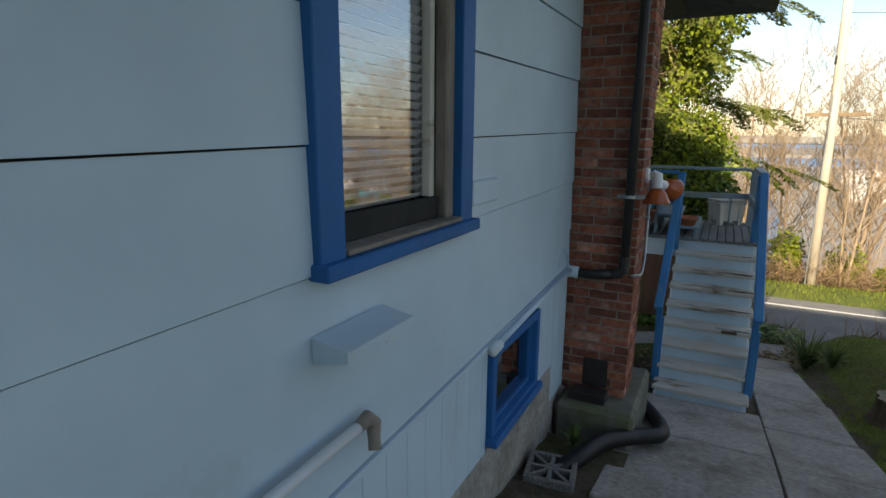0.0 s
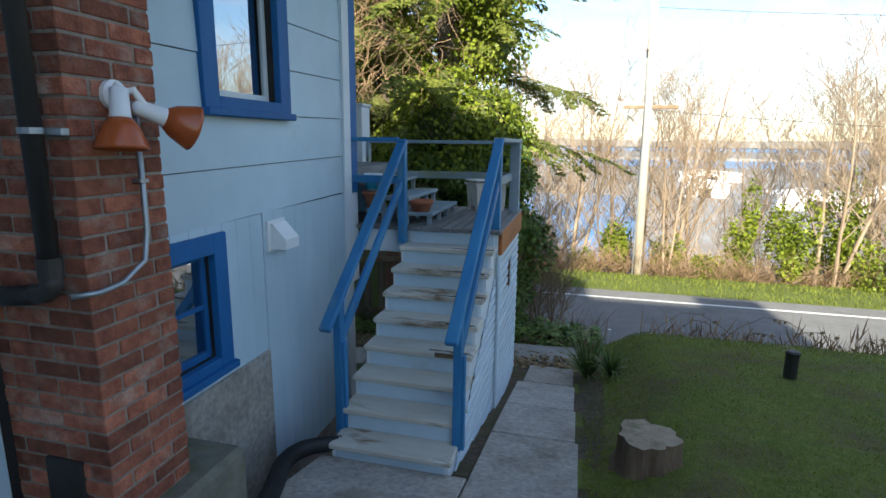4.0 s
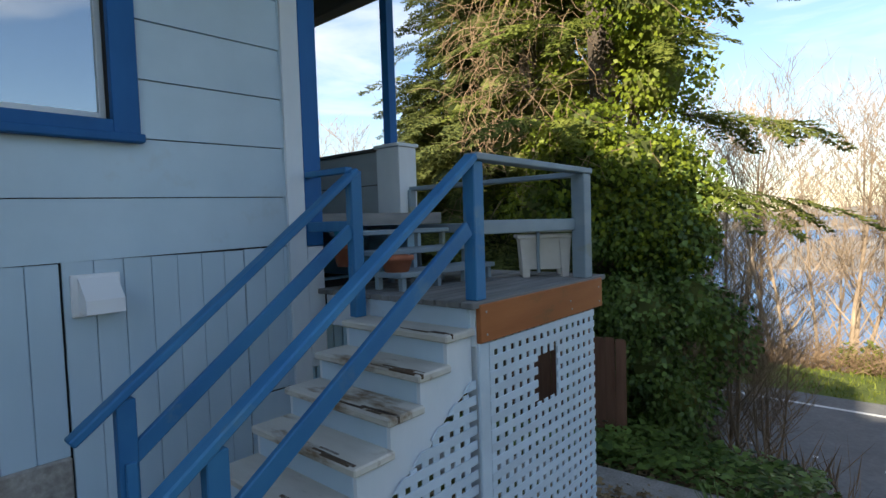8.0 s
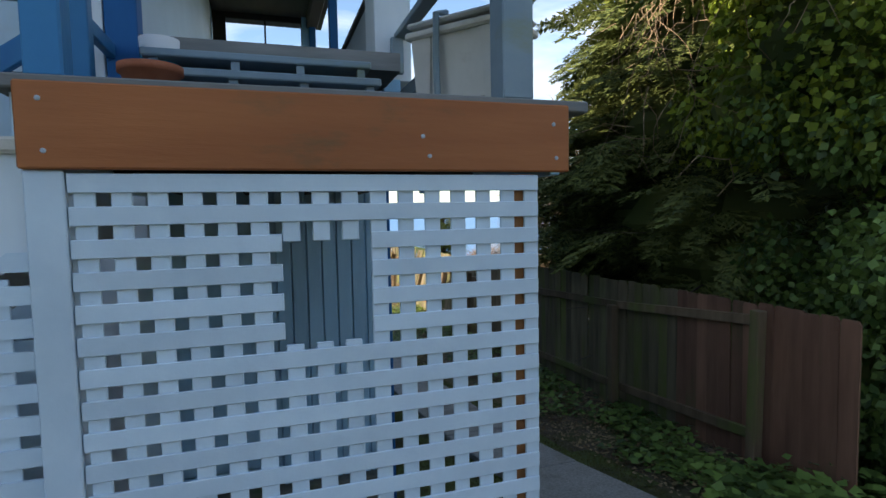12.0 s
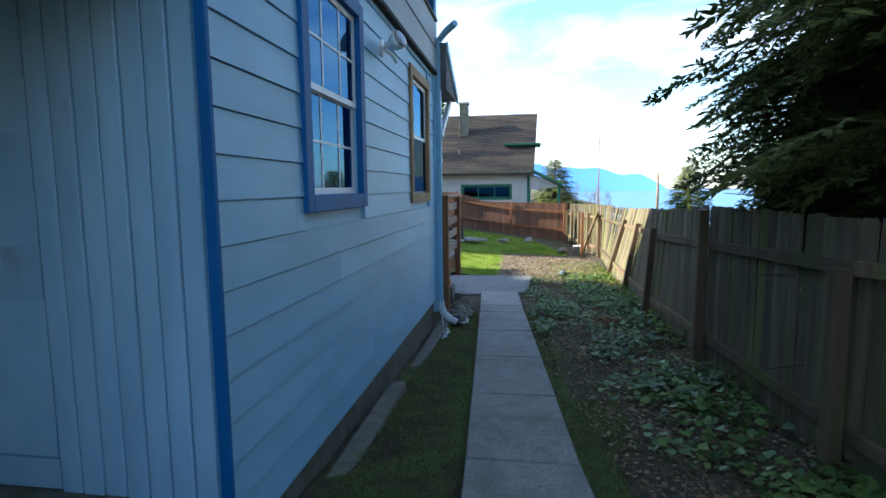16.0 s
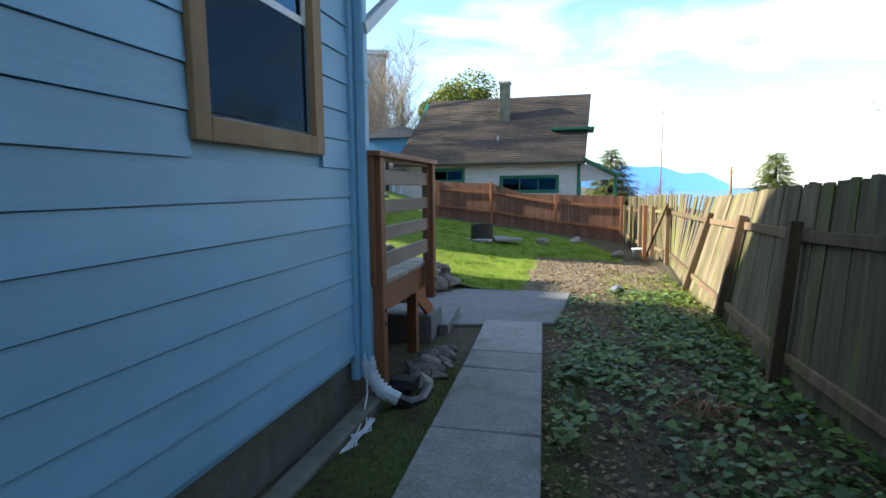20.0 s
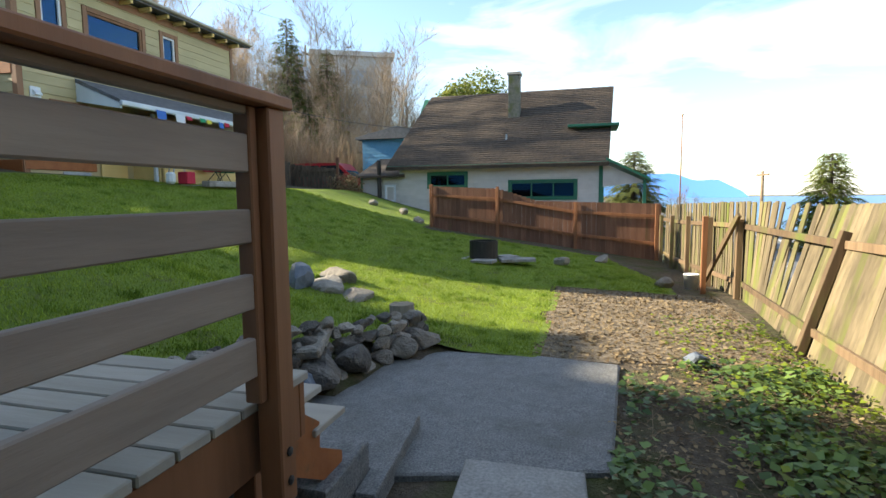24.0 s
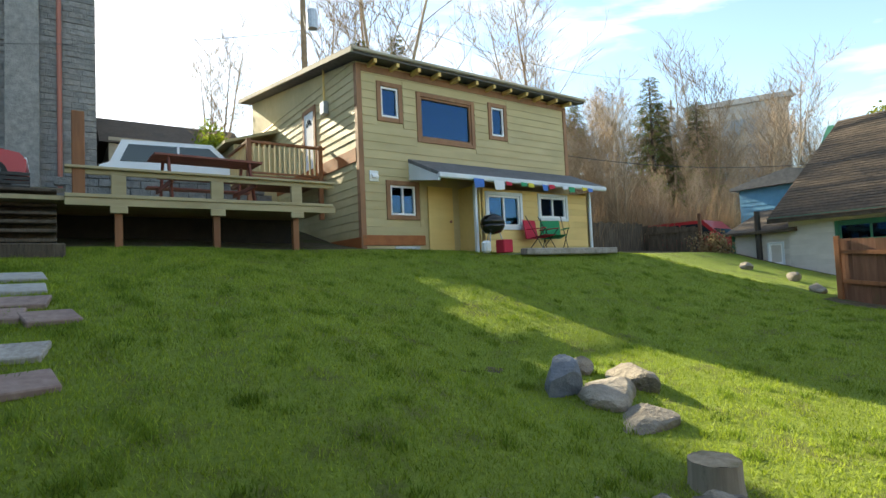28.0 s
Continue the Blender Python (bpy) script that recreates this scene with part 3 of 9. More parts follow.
EAST = [(-12, 3.7), (0, 2.62), (2, 2.36), (3.6, 2.12), (4.6, 1.86), (5.4, 1.68), (6.0, 1.58), (7.0, 1.37), (8.0, 1.15), (9.0, 0.92), (10, 0.72), (12, 0.4), (13.2, -0.3), (14.4, -0.92)]
LAWN = [(-12, 3.6), (0, 2.5), (4, 1.98), (6, 1.74), (7.5, 1.6), (9.4, 1.38), (10.4, 1.15), (11.6, 0.5), (13.2, -0.4), (14.4, -0.92)]
NORTH = [(-25, -0.3), (-17, -0.16), (-13, -0.14), (-10.5, -0.06), (-9, -0.03), (-7, 0.08), (-4.5, 0.2), (-3.2, 0.27), (-2.2, 0.38), (-1, 0.5), (0.5, 0.72), (3, 0.9)]
HILL_A = [(-60, 9), (-24, 5.4), (-14, 5.1), (-9, 4.45), (-6, 3.4), (-3, 2.5), (-1, 2.2), (2.5, 1.5), (5.0, 0.9), (7.2, 0.3), (8.0, 0.06), (8.6, -0.08), (12, -0.15)]
HILL_M = [(-60, 11), (-24, 6.2), (-14, 4.95), (-9, 4.3), (-6, 3.1), (-3, 2.4), (-1, 2.12), (0.2, 1.85), (2.5, 1.15), (5.0, 0.44), (5.9, 0.28), (7.2, 0.06), (8.6, -0.1), (12, -0.18)]
HILL_B = [(-60, 14), (-24, 8), (-12, 4.0), (-6, 2.4), (-1, 1.93), (0.1, 1.86), (1.5, 1.42), (5, 0.5), (7, 0.25), (9.4, -0.08), (11.8, -0.42)]


WALL_LINE = [(-13.4, 8.02), (-12.8, 7.98), (-12.1, 7.72), (-11.3, 7.52), (-10.5, 7.3), (-9.75, 7.05)]


def G(x, y):
    """Height of the ground."""
    if y > 14.4:
        road = -0.92
        if y > 21.8:
            road = lerp(y, [(21.8, -0.92), (24, -1.2), (26, -2.6), (32, -8), (60, -23), (70, -26)])
        return road
    east = lerp(y, EAST) * (1 - smooth01(1.2, 2.2, x)) + lerp(y, LAWN) * smooth01(1.2, 2.2, x)
    north = lerp(x, NORTH)
    if y > 12.2:
        k = smooth01(12.2, 14.4, y)
        north = north * (1 - k) - 0.92 * k
    w1, w = smooth01(-11.9, -14.3, x), smooth01(-15.5, -24, x)
    hill = (lerp(y, HILL_A) * (1 - w1) + lerp(y, HILL_M) * w1) * (1 - w) + lerp(y, HILL_B) * w
    if -13.0 < x < -9.6:
        wy = lerp(x, WALL_LINE)
        k = smooth01(wy - 0.05, wy + 0.12, y)
        hill = hill * (1 - k) + min(hill, -0.13) * k
    if y > 12.2:
        k = smooth01(12.2, 14.4, y)
        hill = hill * (1 - k) - 0.92 * k
    kn = smooth01(7.9, 8.9, y)
    back = hill * (1 - kn) + (north if x > -13 else hill) * kn
    ke = smooth01(-2.5, 0.6, x)
    return back * (1 - ke) + east * ke


def sheet(name, xs, ys, dz=0.0, hole=None):
    """A sheet laid on the ground over a grid of xs by ys."""
    mb = MB()
    nx = len(xs)
    mb.v = [(x, y, G(x, y) + dz) for y in ys for x in xs]
    for j in range(len(ys) - 1):
        for i in range(nx - 1):
            cx, cy = (xs[i] + xs[i + 1]) / 2, (ys[j] + ys[j + 1]) / 2
            if hole is None or not hole(cx, cy):
                mb.f.append((j * nx + i, j * nx + i + 1, (j + 1) * nx + i + 1, (j + 1) * nx + i))
    me = bpy.data.meshes.new(name)
    me.from_pydata(mb.v, [], mb.f)
    me.shade_smooth()
    return me


def spread(lo, hi, step, far):
    """Grid lines: even between lo and hi, widening beyond to far."""
    mid = list(np.arange(lo, hi + 1e-6, step))
    out, d = [], step
    p = hi
    while p < far:
        d *= 1.5
        p += d
        out.append(p)
    back, d, p = [], step, lo
    while p > -far:
        d *= 1.5
        p -= d
        back.append(p)
    return [float(v) for v in back[::-1] + mid + out]


ground = solo("ground", sheet("ground", spread(-34, 10, 0.4, 4200), spread(-14, 24, 0.4, 4200)), M["soil"],
              "dark bare soil and leaf mould round the houses", "ground", kind="structure")


def frange(a, b, s):
    n = max(1, round((b - a) / s))
    return [a + (b - a) * i / n for i in range(n + 1)]


def in_dirt(x, y):
    wob = 0.18 * noise.noise(Vector((x * 0.9, y * 0.9, 3)))
    return -17.6 < x + wob < -13.1 and 9.35 + wob < y < 12.0


def back_lawn_out(x, y):
    if in_dirt(x, y):
        return True
    if x > -13.02 and y > lerp(x, WALL_LINE) - 0.12:      # patio, steps and stone edge
        return True
    if y > 9.3 and x > -17.6:
        return True
    if x < -24.4 + 0.1 * y and y > 4.6:
        return True
    if y > 11.4 - 0.25 * max(0, -19 - x):
        return True
    return False


solo("back_lawn", sheet("back_lawn", frange(-29, -7.8, 0.2), frange(-1.2, 12, 0.2), 0.012, back_lawn_out), M["turf"],
     "mown green lawn on the slope behind the house", "lawn", kind="structure")


def front_lawn_out(x, y):
    return x < 1.32 + 0.03 * math.sin(y * 5) or y > 10.6 + 0.2 * math.sin(x * 1.7)


solo("front_lawn", sheet("front_lawn", frange(1.2, 16, 0.2), frange(-6, 11, 0.25), 0.012, front_lawn_out), M["turf_front"],
     "mossy front lawn in the shade of the house", "lawn", kind="structure")
solo("moss_strip", sheet("moss_strip", frange(-8.6, 0.2, 0.25), frange(8.8, 11.0, 0.2), 0.008,
     lambda x, y: y > 10.75 + 0.25 * noise.noise(Vector((x, 1.7, 0))) or (y > 10.35 and x < -4.5)), M["moss"],
     "thin mossy turf beside the side path", "moss", kind="structure")
solo("dirt_patch", sheet("dirt_patch", frange(-18, -12.6, 0.15), frange(9, 12.2, 0.15), 0.01, lambda x, y: not in_dirt(x, y)), M["dirt"],
     "bare pale dirt patch with dry stalks", "dirt", kind="structure")
solo("verge", sheet("verge", frange(-60, 60, 1.5), frange(20.3, 23.9, 0.4), 0.02), M["verge"],
     "strip of rough grass along the road", "verge", kind="structure")

# road and its white edge line
road = solo("road", sheet("road", frange(-80, 80, 4), [14.6, 17.4, 20.3], 0.03), M["road"], "grey asphalt road below the garden", "road", kind="structure")
wpart("edge_line", MB().box(-80, 80, 19.35, 19.47, -0.888, -0.884), M["roadline"], road, "white painted edge line")
studs = MB()
for k in range(70):
    studs.box(-30 + k, -29.92 + k, 16.3, 16.38, -0.889, -0.882)
tagged(wpart("lane_studs", studs, M["roadline"], road), "small pale studs along the middle of the road", kind="stuff")

# ---- concrete path along the north wall ----
def path_y(x):
    return 9.53 + (x + 10.5) * 0.064


side_path = thing("side_path", "worn concrete slab path along the blue wall", "path", (-6, 9.8, 0.1), kind="structure")
JOINTS = [1.25, -0.4, -1.95, -3.22, -4.5, -5.75, -7.08, -8.5, -9.12, -10.52]
for a, b in zip(JOINTS, JOINTS[1:]):
    mb = MB()
    tilt = rng(int(a * 100)).uniform(-0.01, 0.01)
    c0, c1 = path_y(a), path_y(b)
    z0, z1 = G(a, c0) + 0.045, G(b, c1) + 0.045
    hw = 0.36
    top = [(a - 0.006, c0 - hw, z0 + tilt), (a - 0.006, c0 + hw, z0 - tilt), (b + 0.006, c1 + hw, z1), (b + 0.006, c1 - hw, z1)]
    ins = [(a - 0.016, c0 - hw + 0.01, z0 + tilt + 0.01), (a - 0.016, c0 + hw - 0.01, z0 - tilt + 0.01), (b + 0.016, c1 + hw - 0.01, z1 + 0.01), (b + 0.016, c1 - hw + 0.01, z1 + 0.01)]
    low = [(x, y, z - 0.12) for x, y, z in top]
    mb.add(low + top + ins, [(0, 1, 5, 4), (1, 2, 6, 5), (2, 3, 7, 6), (3, 0, 4, 7), (4, 5, 9, 8), (5, 6, 10, 9), (6, 7, 11, 10), (7, 4, 8, 11), (8, 9, 10, 11)])
    wpart("slab", mb, M["path_slab"], side_path)

# patio behind the deck
patio = thing("patio", "grey exposed-aggregate concrete patio", "patio", (-12, 9.2, -0.1), kind="structure")


def slab_poly(pts, top, thick, sl=0.0):
    """A flat slab over a polygon, with a small eased edge."""
    mb = MB()
    cx, cy = sum(p[0] for p in pts) / len(pts), sum(p[1] for p in pts) / len(pts)

    def z(x):
        return top + sl * (x - cx)

    n = len(pts)
    ins = [(x + (cx - x) * 0.012, y + (cy - y) * 0.012) for x, y in pts]
    mb.add([(x, y, z(x) - thick) for x, y in pts] + [(x, y, z(x) - 0.012) for x, y in pts] + [(x, y, z(x)) for x, y in ins],
           [(i, (i + 1) % n, (i + 1) % n + n, i + n) for i in range(n)] + [(i + n, (i + 1) % n + n, (i + 1) % n + 2 * n, i + 2 * n) for i in range(n)] + [tuple(range(2 * n, 3 * n))])
    return mb


wpart("slab", slab_poly([(-10.6, 10.05), (-12.95, 10.2), (-13.25, 8.35), (-13.05, 8.1), (-12.2, 7.75), (-11.3, 7.5), (-10.4, 7.35), (-10.2, 8.75)], -0.055, 0.15, 0.03), M["aggregate"], patio)

# path beside the front stairs and slab before them
front_path = thing("front_path", "cracked concrete path beside the front stairs", "path", (0.9, 6.5, 1.5), kind="structure")


def ramp(x0, x1, y0, y1, dz=0.035, xs=0.0):
    mb = MB()
    z0, z1 = G(0.9, y0) + dz, G(0.9, y1) + dz
    e = 0.008
    low = [(x0, y0, z0 - .15), (x1, y0, z0 - .15), (x1 + xs, y1, z1 - .15), (x0 + xs, y1, z1 - .15)]
    top = [(x0, y0, z0 - .01), (x1, y0, z0 - .01), (x1 + xs, y1, z1 - .01), (x0 + xs, y1, z1 - .01)]
    ins = [(x0 + e, y0 + e, z0), (x1 - e, y0 + e, z0), (x1 + xs - e, y1 - e, z1), (x0 + xs + e, y1 - e, z1)]
    return mb.add(low + top + ins, [(0, 1, 5, 4), (1, 2, 6, 5), (2, 3, 7, 6), (3, 0, 4, 7), (4, 5, 9, 8), (5, 6, 10, 9), (6, 7, 11, 10), (7, 4, 8, 11), (8, 9, 10, 11)])


for y0, y1 in ((-4, -1.2), (-1.2, 1.3), (1.3, 2.9), (2.9, 4.2), (4.2, 5.25), (5.26, 6.55), (6.56, 7.45), (7.46, 8.5)):
    wpart("slab", ramp(0.56, 1.27 - 0.02 * (y0 - 5), y0, y1 - 0.01), M["concrete"], front_path)
for y0, y1 in ((-4, -0.5), (-0.5, 1.6), (1.6, 2.85)):
    wpart("slab", ramp(-0.4, 0.55, y0, y1 - 0.01), M["concrete"], front_path)
for y0, y1 in ((2.86, 4.3), (4.31, 5.62)):
    wpart("slab", ramp(-0.5, 0.55, y0, y1 - 0.01), M["concrete"], front_path)
wpart("slab", ramp(0.62, 1.2, 8.52, 9.5), M["concrete"], front_path)

# ---- board fence along the north side ----
def fence_top(x):
    return lerp(x, [(-24.6, 1.28), (-20, 1.42), (-16, 1.5), (-12.4, 1.6), (-9.6, 1.66), (-7, 1.74), (-6.2, 1.82), (-4, 1.83), (-0.7, 1.88)])


def fence_y(x):
    return lerp(x, [(-24.6, 11.95), (-20.5, 12.2), (-17.7, 12.42), (-15.5, 12.25), (-13, 12.1), (-9, 11.93), (-4, 11.92), (-0.5, 11.8)])


def fence_lean(x):
    return lerp(x, [(-17.5, 0.0), (-15.8, 12), (-14.5, 16), (-12, 13), (-9.5, 6), (-7.5, 2), (-6, 0)])


north_fence = thing("board_fence", "old board fence, mossy and leaning where sun reaches it", "fence", (-9, 11.9, 0), kind="structure")
plank_shapes = []
for k in range(5):
    r = rng(40 + k)
    mb = MB()
    c = r.uniform(0.012, 0.03)
    mb.prism([(-0.0705, 0), (0.0705, 0), (0.0705, 1 - c), (0.0705 - c, 1), (-0.0705 + c * 0.6, 1), (-0.0705, 1 - c)], -0.009, 0.009, "y")
    for kind in ("fence_old", "fence_brown"):
        plank_shapes.append(mb.mesh("board"))
        plank_shapes[-1].materials.append(M[kind])
x, i = -0.62, 0
r = rng(7)
while x > -24.5:
    z0 = G(x, fence_y(x)) - 0.03
    top = fence_top(x) + r.uniform(-0.012, 0.012)
    ob = new("board", plank_shapes[2 * (i % 5) + (x > -2.4)])
    ob.parent = north_fence
    lean = fence_lean(x) + r.uniform(-0.6, 0.6)
    m = pose(x, fence_y(x) + 0.045, z0, -lean, r.uniform(-0.7, 0.7), 0) @ Matrix.Diagonal((r.uniform(0.985, 1.02), 1, top - z0, 1))
    if -16.3 < x < -15.3:
        m = m @ pose(0, 0, 0, 0, 10 * math.sin(i), 0)
    ob.matrix_parent_inverse = world_of(north_fence).inverted()
    ob.matrix_basis = m
    x -= 0.143
    i += 1
POSTS = [-1.35, -3.4, -6.05, -8.68, -11.05, -14.05, -17.7, -19.4, -21.2, -23, -24.5]
for k, x in enumerate(POSTS):
    y = fence_y(x) - 0.055
    z0 = G(x, y) - 0.1
    lean = fence_lean(x)
    h = (fence_top(x) - 0.04 if k in (0, 2) else fence_top(x) - 0.3) - z0
    mb = MB().box(-0.047, 0.047, -0.047, 0.047, 0, h, 0.006, pose(x, y, z0, -lean, rng(k).uniform(-1.5, 1.5), 0))
    wpart("post", mb, M["fence_post"], north_fence, "weathered post, green with moss" if k in (3, 4, 5) else "")
for k, (a, b) in enumerate(zip(POSTS, POSTS[1:])):
    for hh in (0.28, 1.28):
        pts = []
        for x in (a, b):
            y = fence_y(x) + 0.0
            z0 = G(x, y)
            le = radians(fence_lean(x))
            pts.append((x, y + math.sin(le) * hh + 0.012, z0 + hh * math.cos(le)))
        wpart("rail", MB().beam(pts[0], pts[1], 0.04, 0.09), M["fence_post"], north_fence)
wpart("loose_post", MB().box(-18.14, -18.05, 11.85, 11.94, -0.4, 1.2, 0.006), M["redwood"], north_fence, "reddish upright post standing before the fence")
wpart("brace", MB().beam((-18.6, 11.95, -0.2), (-17.5, 12.3, 1.25), 0.06, 0.09), M["fence_post"], north_fence, "loose slanting brace")

# ---- back fence before the cream house ----
back_fence = thing("back_fence", "reddish-brown board fence with stepped curved top", "fence", (-24.8, 8.3, 0), kind="structure")
bshape = MB().prism([(-0.071, 0), (0.071, 0), (0.071, 0.985), (0.054, 1), (-0.054, 1), (-0.071, 0.985)], -0.009, 0.009, "x").mesh("board")
bshape.materials.append(M["fence_brown"])


def back_top(y):
    return lerp(y, [(4.75, 1.93), (6.95, 1.83), (7.3, 1.72), (8.2, 1.42), (9.5, 1.38), (11.9, 1.31)])


y, i = 4.75, 0
r = rng(11)
while y < 11.9:
    z0 = G(-24.8, y) - 0.02
    ob = new("board", bshape)
    ob.parent = back_fence
    ob.matrix_parent_inverse = world_of(back_fence).inverted()
    ob.matrix_basis = pose(-24.83, y, z0, 0, 0, r.uniform(-0.5, 0.5)) @ Matrix.Diagonal((1, 1, back_top(y) - z0, 1))
    y += 0.145
for y in (4.72, 6.95, 9.42, 11.8):
    z0 = G(-24.8, y)
    wpart("post", MB().box(-24.8, -24.7, y - 0.05, y + 0.05, z0 - 0.1, back_top(y) + (0.06 if y < 7 else 0), 0.006), M["redwood"], back_fence)
for a, b in ((4.72, 6.95), (6.95, 9.42), (9.42, 11.8)):
    for hh in (0.3, 0.78):
        za, zb = G(-24.8, a), G(-24.8, b)
        ta, tb = back_top(a), back_top(b)
        wpart("rail", MB().beam((-24.77, a, za + (ta - za) * hh), (-24.77, b, zb + (tb - zb) * hh), 0.04, 0.09), M["redwood"], back_fence)

# ---- the blue house ----
WX, WY, HX = -0.945, 8.78, -7.38      # east wall face, north wall face, west wall face
house = thing("blue_house", "pale blue wooden house with deep blue trim", "house", (-4, 3, 0.4), kind="structure")


def wall_with_holes(axis, face, thick, a0, a1, z0, z1, holes):
    """A wall core with real openings. holes: (a, b, z, z) in order along the wall."""
    mb = MB()

    def put(a, b, lo, hi):
        if b - a > 1e-4 and hi - lo > 1e-4:
            if axis == "x":
                mb.box(face - thick, face, a, b, lo, hi)
            else:
                mb.box(a, b, face - thick, face, lo, hi)

    cuts = sorted({a0, a1, *(h[0] for h in holes), *(h[1] for h in holes)})
    for a, b in zip(cuts, cuts[1:]):
        hs = sorted((h for h in holes if h[0] <= a + 1e-6 and h[1] >= b - 1e-6), key=lambda h: h[2])
        lo = z0
        for h in hs:
            put(a, b, lo, h[2])
            lo = h[3]
        put(a, b, lo, z1)
    return mb


# openings: y0, y1, z0, z1
WIN1, WIN2, BWIN, LWIN = (1.2, 1.955, 3.955, 5.2), (5.335, 6.01, 4.115, 5.22), (2.42, 3.09, 2.775, 3.185), (4.55, 5.18, 2.535, 3.19)
W3, W4 = (-3.93, -2.96, 2.0, 3.28), (-6.8, -5.86, 1.98, 3.26)
core = 0.03
# near-black wall core puts shadow lines into the gaps between the boards
wpart("wall_east", wall_with_holes("x", WX - core, 0.14, -6, 7.2, 1.2, 6.1, [WIN1, WIN2, BWIN, LWIN]), M["dark"], house)
wpart("wall_north", wall_with_holes("y", WY - core, 0.14, HX + 0.03, -1.98, 0.44, 3.56, [W4, W3]), M["siding2"], house)
wpart("wall_west", MB().box(HX, HX + 0.15, -6, 7.2, 0.3, 6.1), M["siding2"], house)
wpart("wall_west_low", MB().box(HX, HX + 0.15, 7.2, WY - 0.2, 0.3, 3.6), M["siding2"], house)
wpart("wall_south", MB().box(HX + 0.15, WX - 0.2, -6, -5.85, 1.2, 6.1), M["siding1"], house)
wpart("inner_floor", MB().box(HX + 0.16, WX - 0.18, -5.8, 7.0, 3.4, 3.5), M["dark"], house)
wpart("ceiling", MB().box(HX + 0.16, WX - 0.18, -5.8, 7.0, 5.95, 6.05), M["curtain"], house)
wpart("inner_wall", MB().box(HX + 1.6, HX + 1.7, -5.8, 6.9, 0.4, 5.95).box(-2.9, -2.8, -5.8, 6.9, 1.3, 5.9), M["curtain"], house)
# porch-side wall (faces north above the deck), and the wall below the porch (faces east)
wpart("wall_porch", MB().box(HX + 0.2, WX - 0.005, 7.05, 7.195, 0.5, 6.1), M["siding1"], house)
wpart("wall_under_porch", MB().box(-2.1, -1.985, 7.2, WY - 0.18, 0.6, 3.0), M["board2"], house)
wpart("foundation_north", MB().box(HX, -1.98, WY - 0.3, WY - 0.06, -0.25, 0.44), M["foundation"], house)
wpart("foundation_under", MB().box(-2.2, -1.87, 7.2, WY - 0.02, 0.2, 0.7, 0.015), M["foundation"], house)
wpart("footing_kerb", MB().box(HX - 0.05, -2.0, WY + 0.02, WY + 0.16, -0.3, 0.16, 0.02).box(-4.6, -2.0, WY + 0.02, WY + 0.17, 0, 0.3, 0.02), M["foundation"], house)
wpart("foundation_east", MB().box(WX - 0.2, WX - 0.006, -6, 3.55, 1.5, 2.68, 0.008).box(WX - 0.2, WX - 0.024, 3.55, 3.9, 1.5, 2.45).box(WX - 0.2, WX + 0.012, 3.9, 5.73, 1.2, 2.37, 0.01).box(WX - 0.2, WX - 0.024, 5.73, 7.2, 0.6, 1.9), M["concrete"], house)

# roof: unseen, its east overhang widened to shade the ivy tree
roof_mb = MB()
rx = (HX + WX) / 2
ROOF_E, ROOF_W, ROOF_N = WX + 1.35, HX - 0.5, 8.95
rim = [(ROOF_E, -6.5, 5.95), (ROOF_E, ROOF_N, 5.95), (ROOF_W, ROOF_N, 5.95), (ROOF_W, -6.5, 5.95), (rx, -6.5, 6.9), (rx, 5.6, 6.9)]
roof_mb.add(rim + [(x, y, z + 0.15) for x, y, z in rim],
            [(0, 1, 5, 4), (1, 2, 5), (2, 3, 4, 5), (6, 10, 11, 7), (7, 11, 8), (8, 11, 10, 9), (0, 6, 7, 1), (1, 7, 8, 2), (2, 8, 9, 3), (0, 4, 10, 6), (3, 9, 10, 4)])
wpart("roof", roof_mb, M["shingle_grey"], house)
wpart("attic_wall", MB().prism([(HX, 6.0), (WX, 6.0), (rx, 6.85)], 5.0, 5.1, "y"), M["siding1"], house)
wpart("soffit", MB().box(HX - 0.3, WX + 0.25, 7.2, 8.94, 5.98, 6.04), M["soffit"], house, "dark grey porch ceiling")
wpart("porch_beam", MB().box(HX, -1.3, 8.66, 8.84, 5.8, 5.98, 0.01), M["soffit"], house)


def belt_z(y):
    """The line, a little out of level, where the grooved panel meets the lapped boards."""
    return 3.225 + 0.045 * (y - 1.34)


# siding on the east wall: wide lapped boards, one object each
def lap_run(axis, face, spans, z0, z1, thick, material, parent, name="siding_board", sag=0.0, at=2.0, foot=False):
    """A lapped board: thicker at its lower edge. spans: list of (a, b)."""
    for a, b in spans:
        if b - a < 0.03:
            continue
        prof = [(0.0, z0 + 0.005), (thick, z0 + 0.005), (thick, z0 + 0.009), (thick * 0.62, z1 - 0.001), (0.0, z1 - 0.001)]
        mb = MB()
        if axis == "x":
            mb.prism([(face - core + p, z) for p, z in prof], a, b, "y")
            mid = (z0 + z1) / 2
            mb.v = [(vx, vy, belt_z(vy) + 0.02 if foot and vz < mid else vz + sag * (vy - at)) for vx, vy, vz in mb.v]
        else:
            mb.prism([(face - core + p, z) for p, z in prof], a, b, "x")
        wpart(name, mb, material, parent)


def cut(a, b, holes):
    """What is left of the stretch a..b once the holes are taken out."""
    left = [(a, b)]
    for h0, h1 in holes:
        nxt = []
        for p, q in left:
            if h1 <= p or h0 >= q:
                nxt.append((p, q))
            else:
                nxt += [(p, h0), (h1, q)]
        left = nxt
    return [s for s in left if s[1] - s[0] > 0.02]


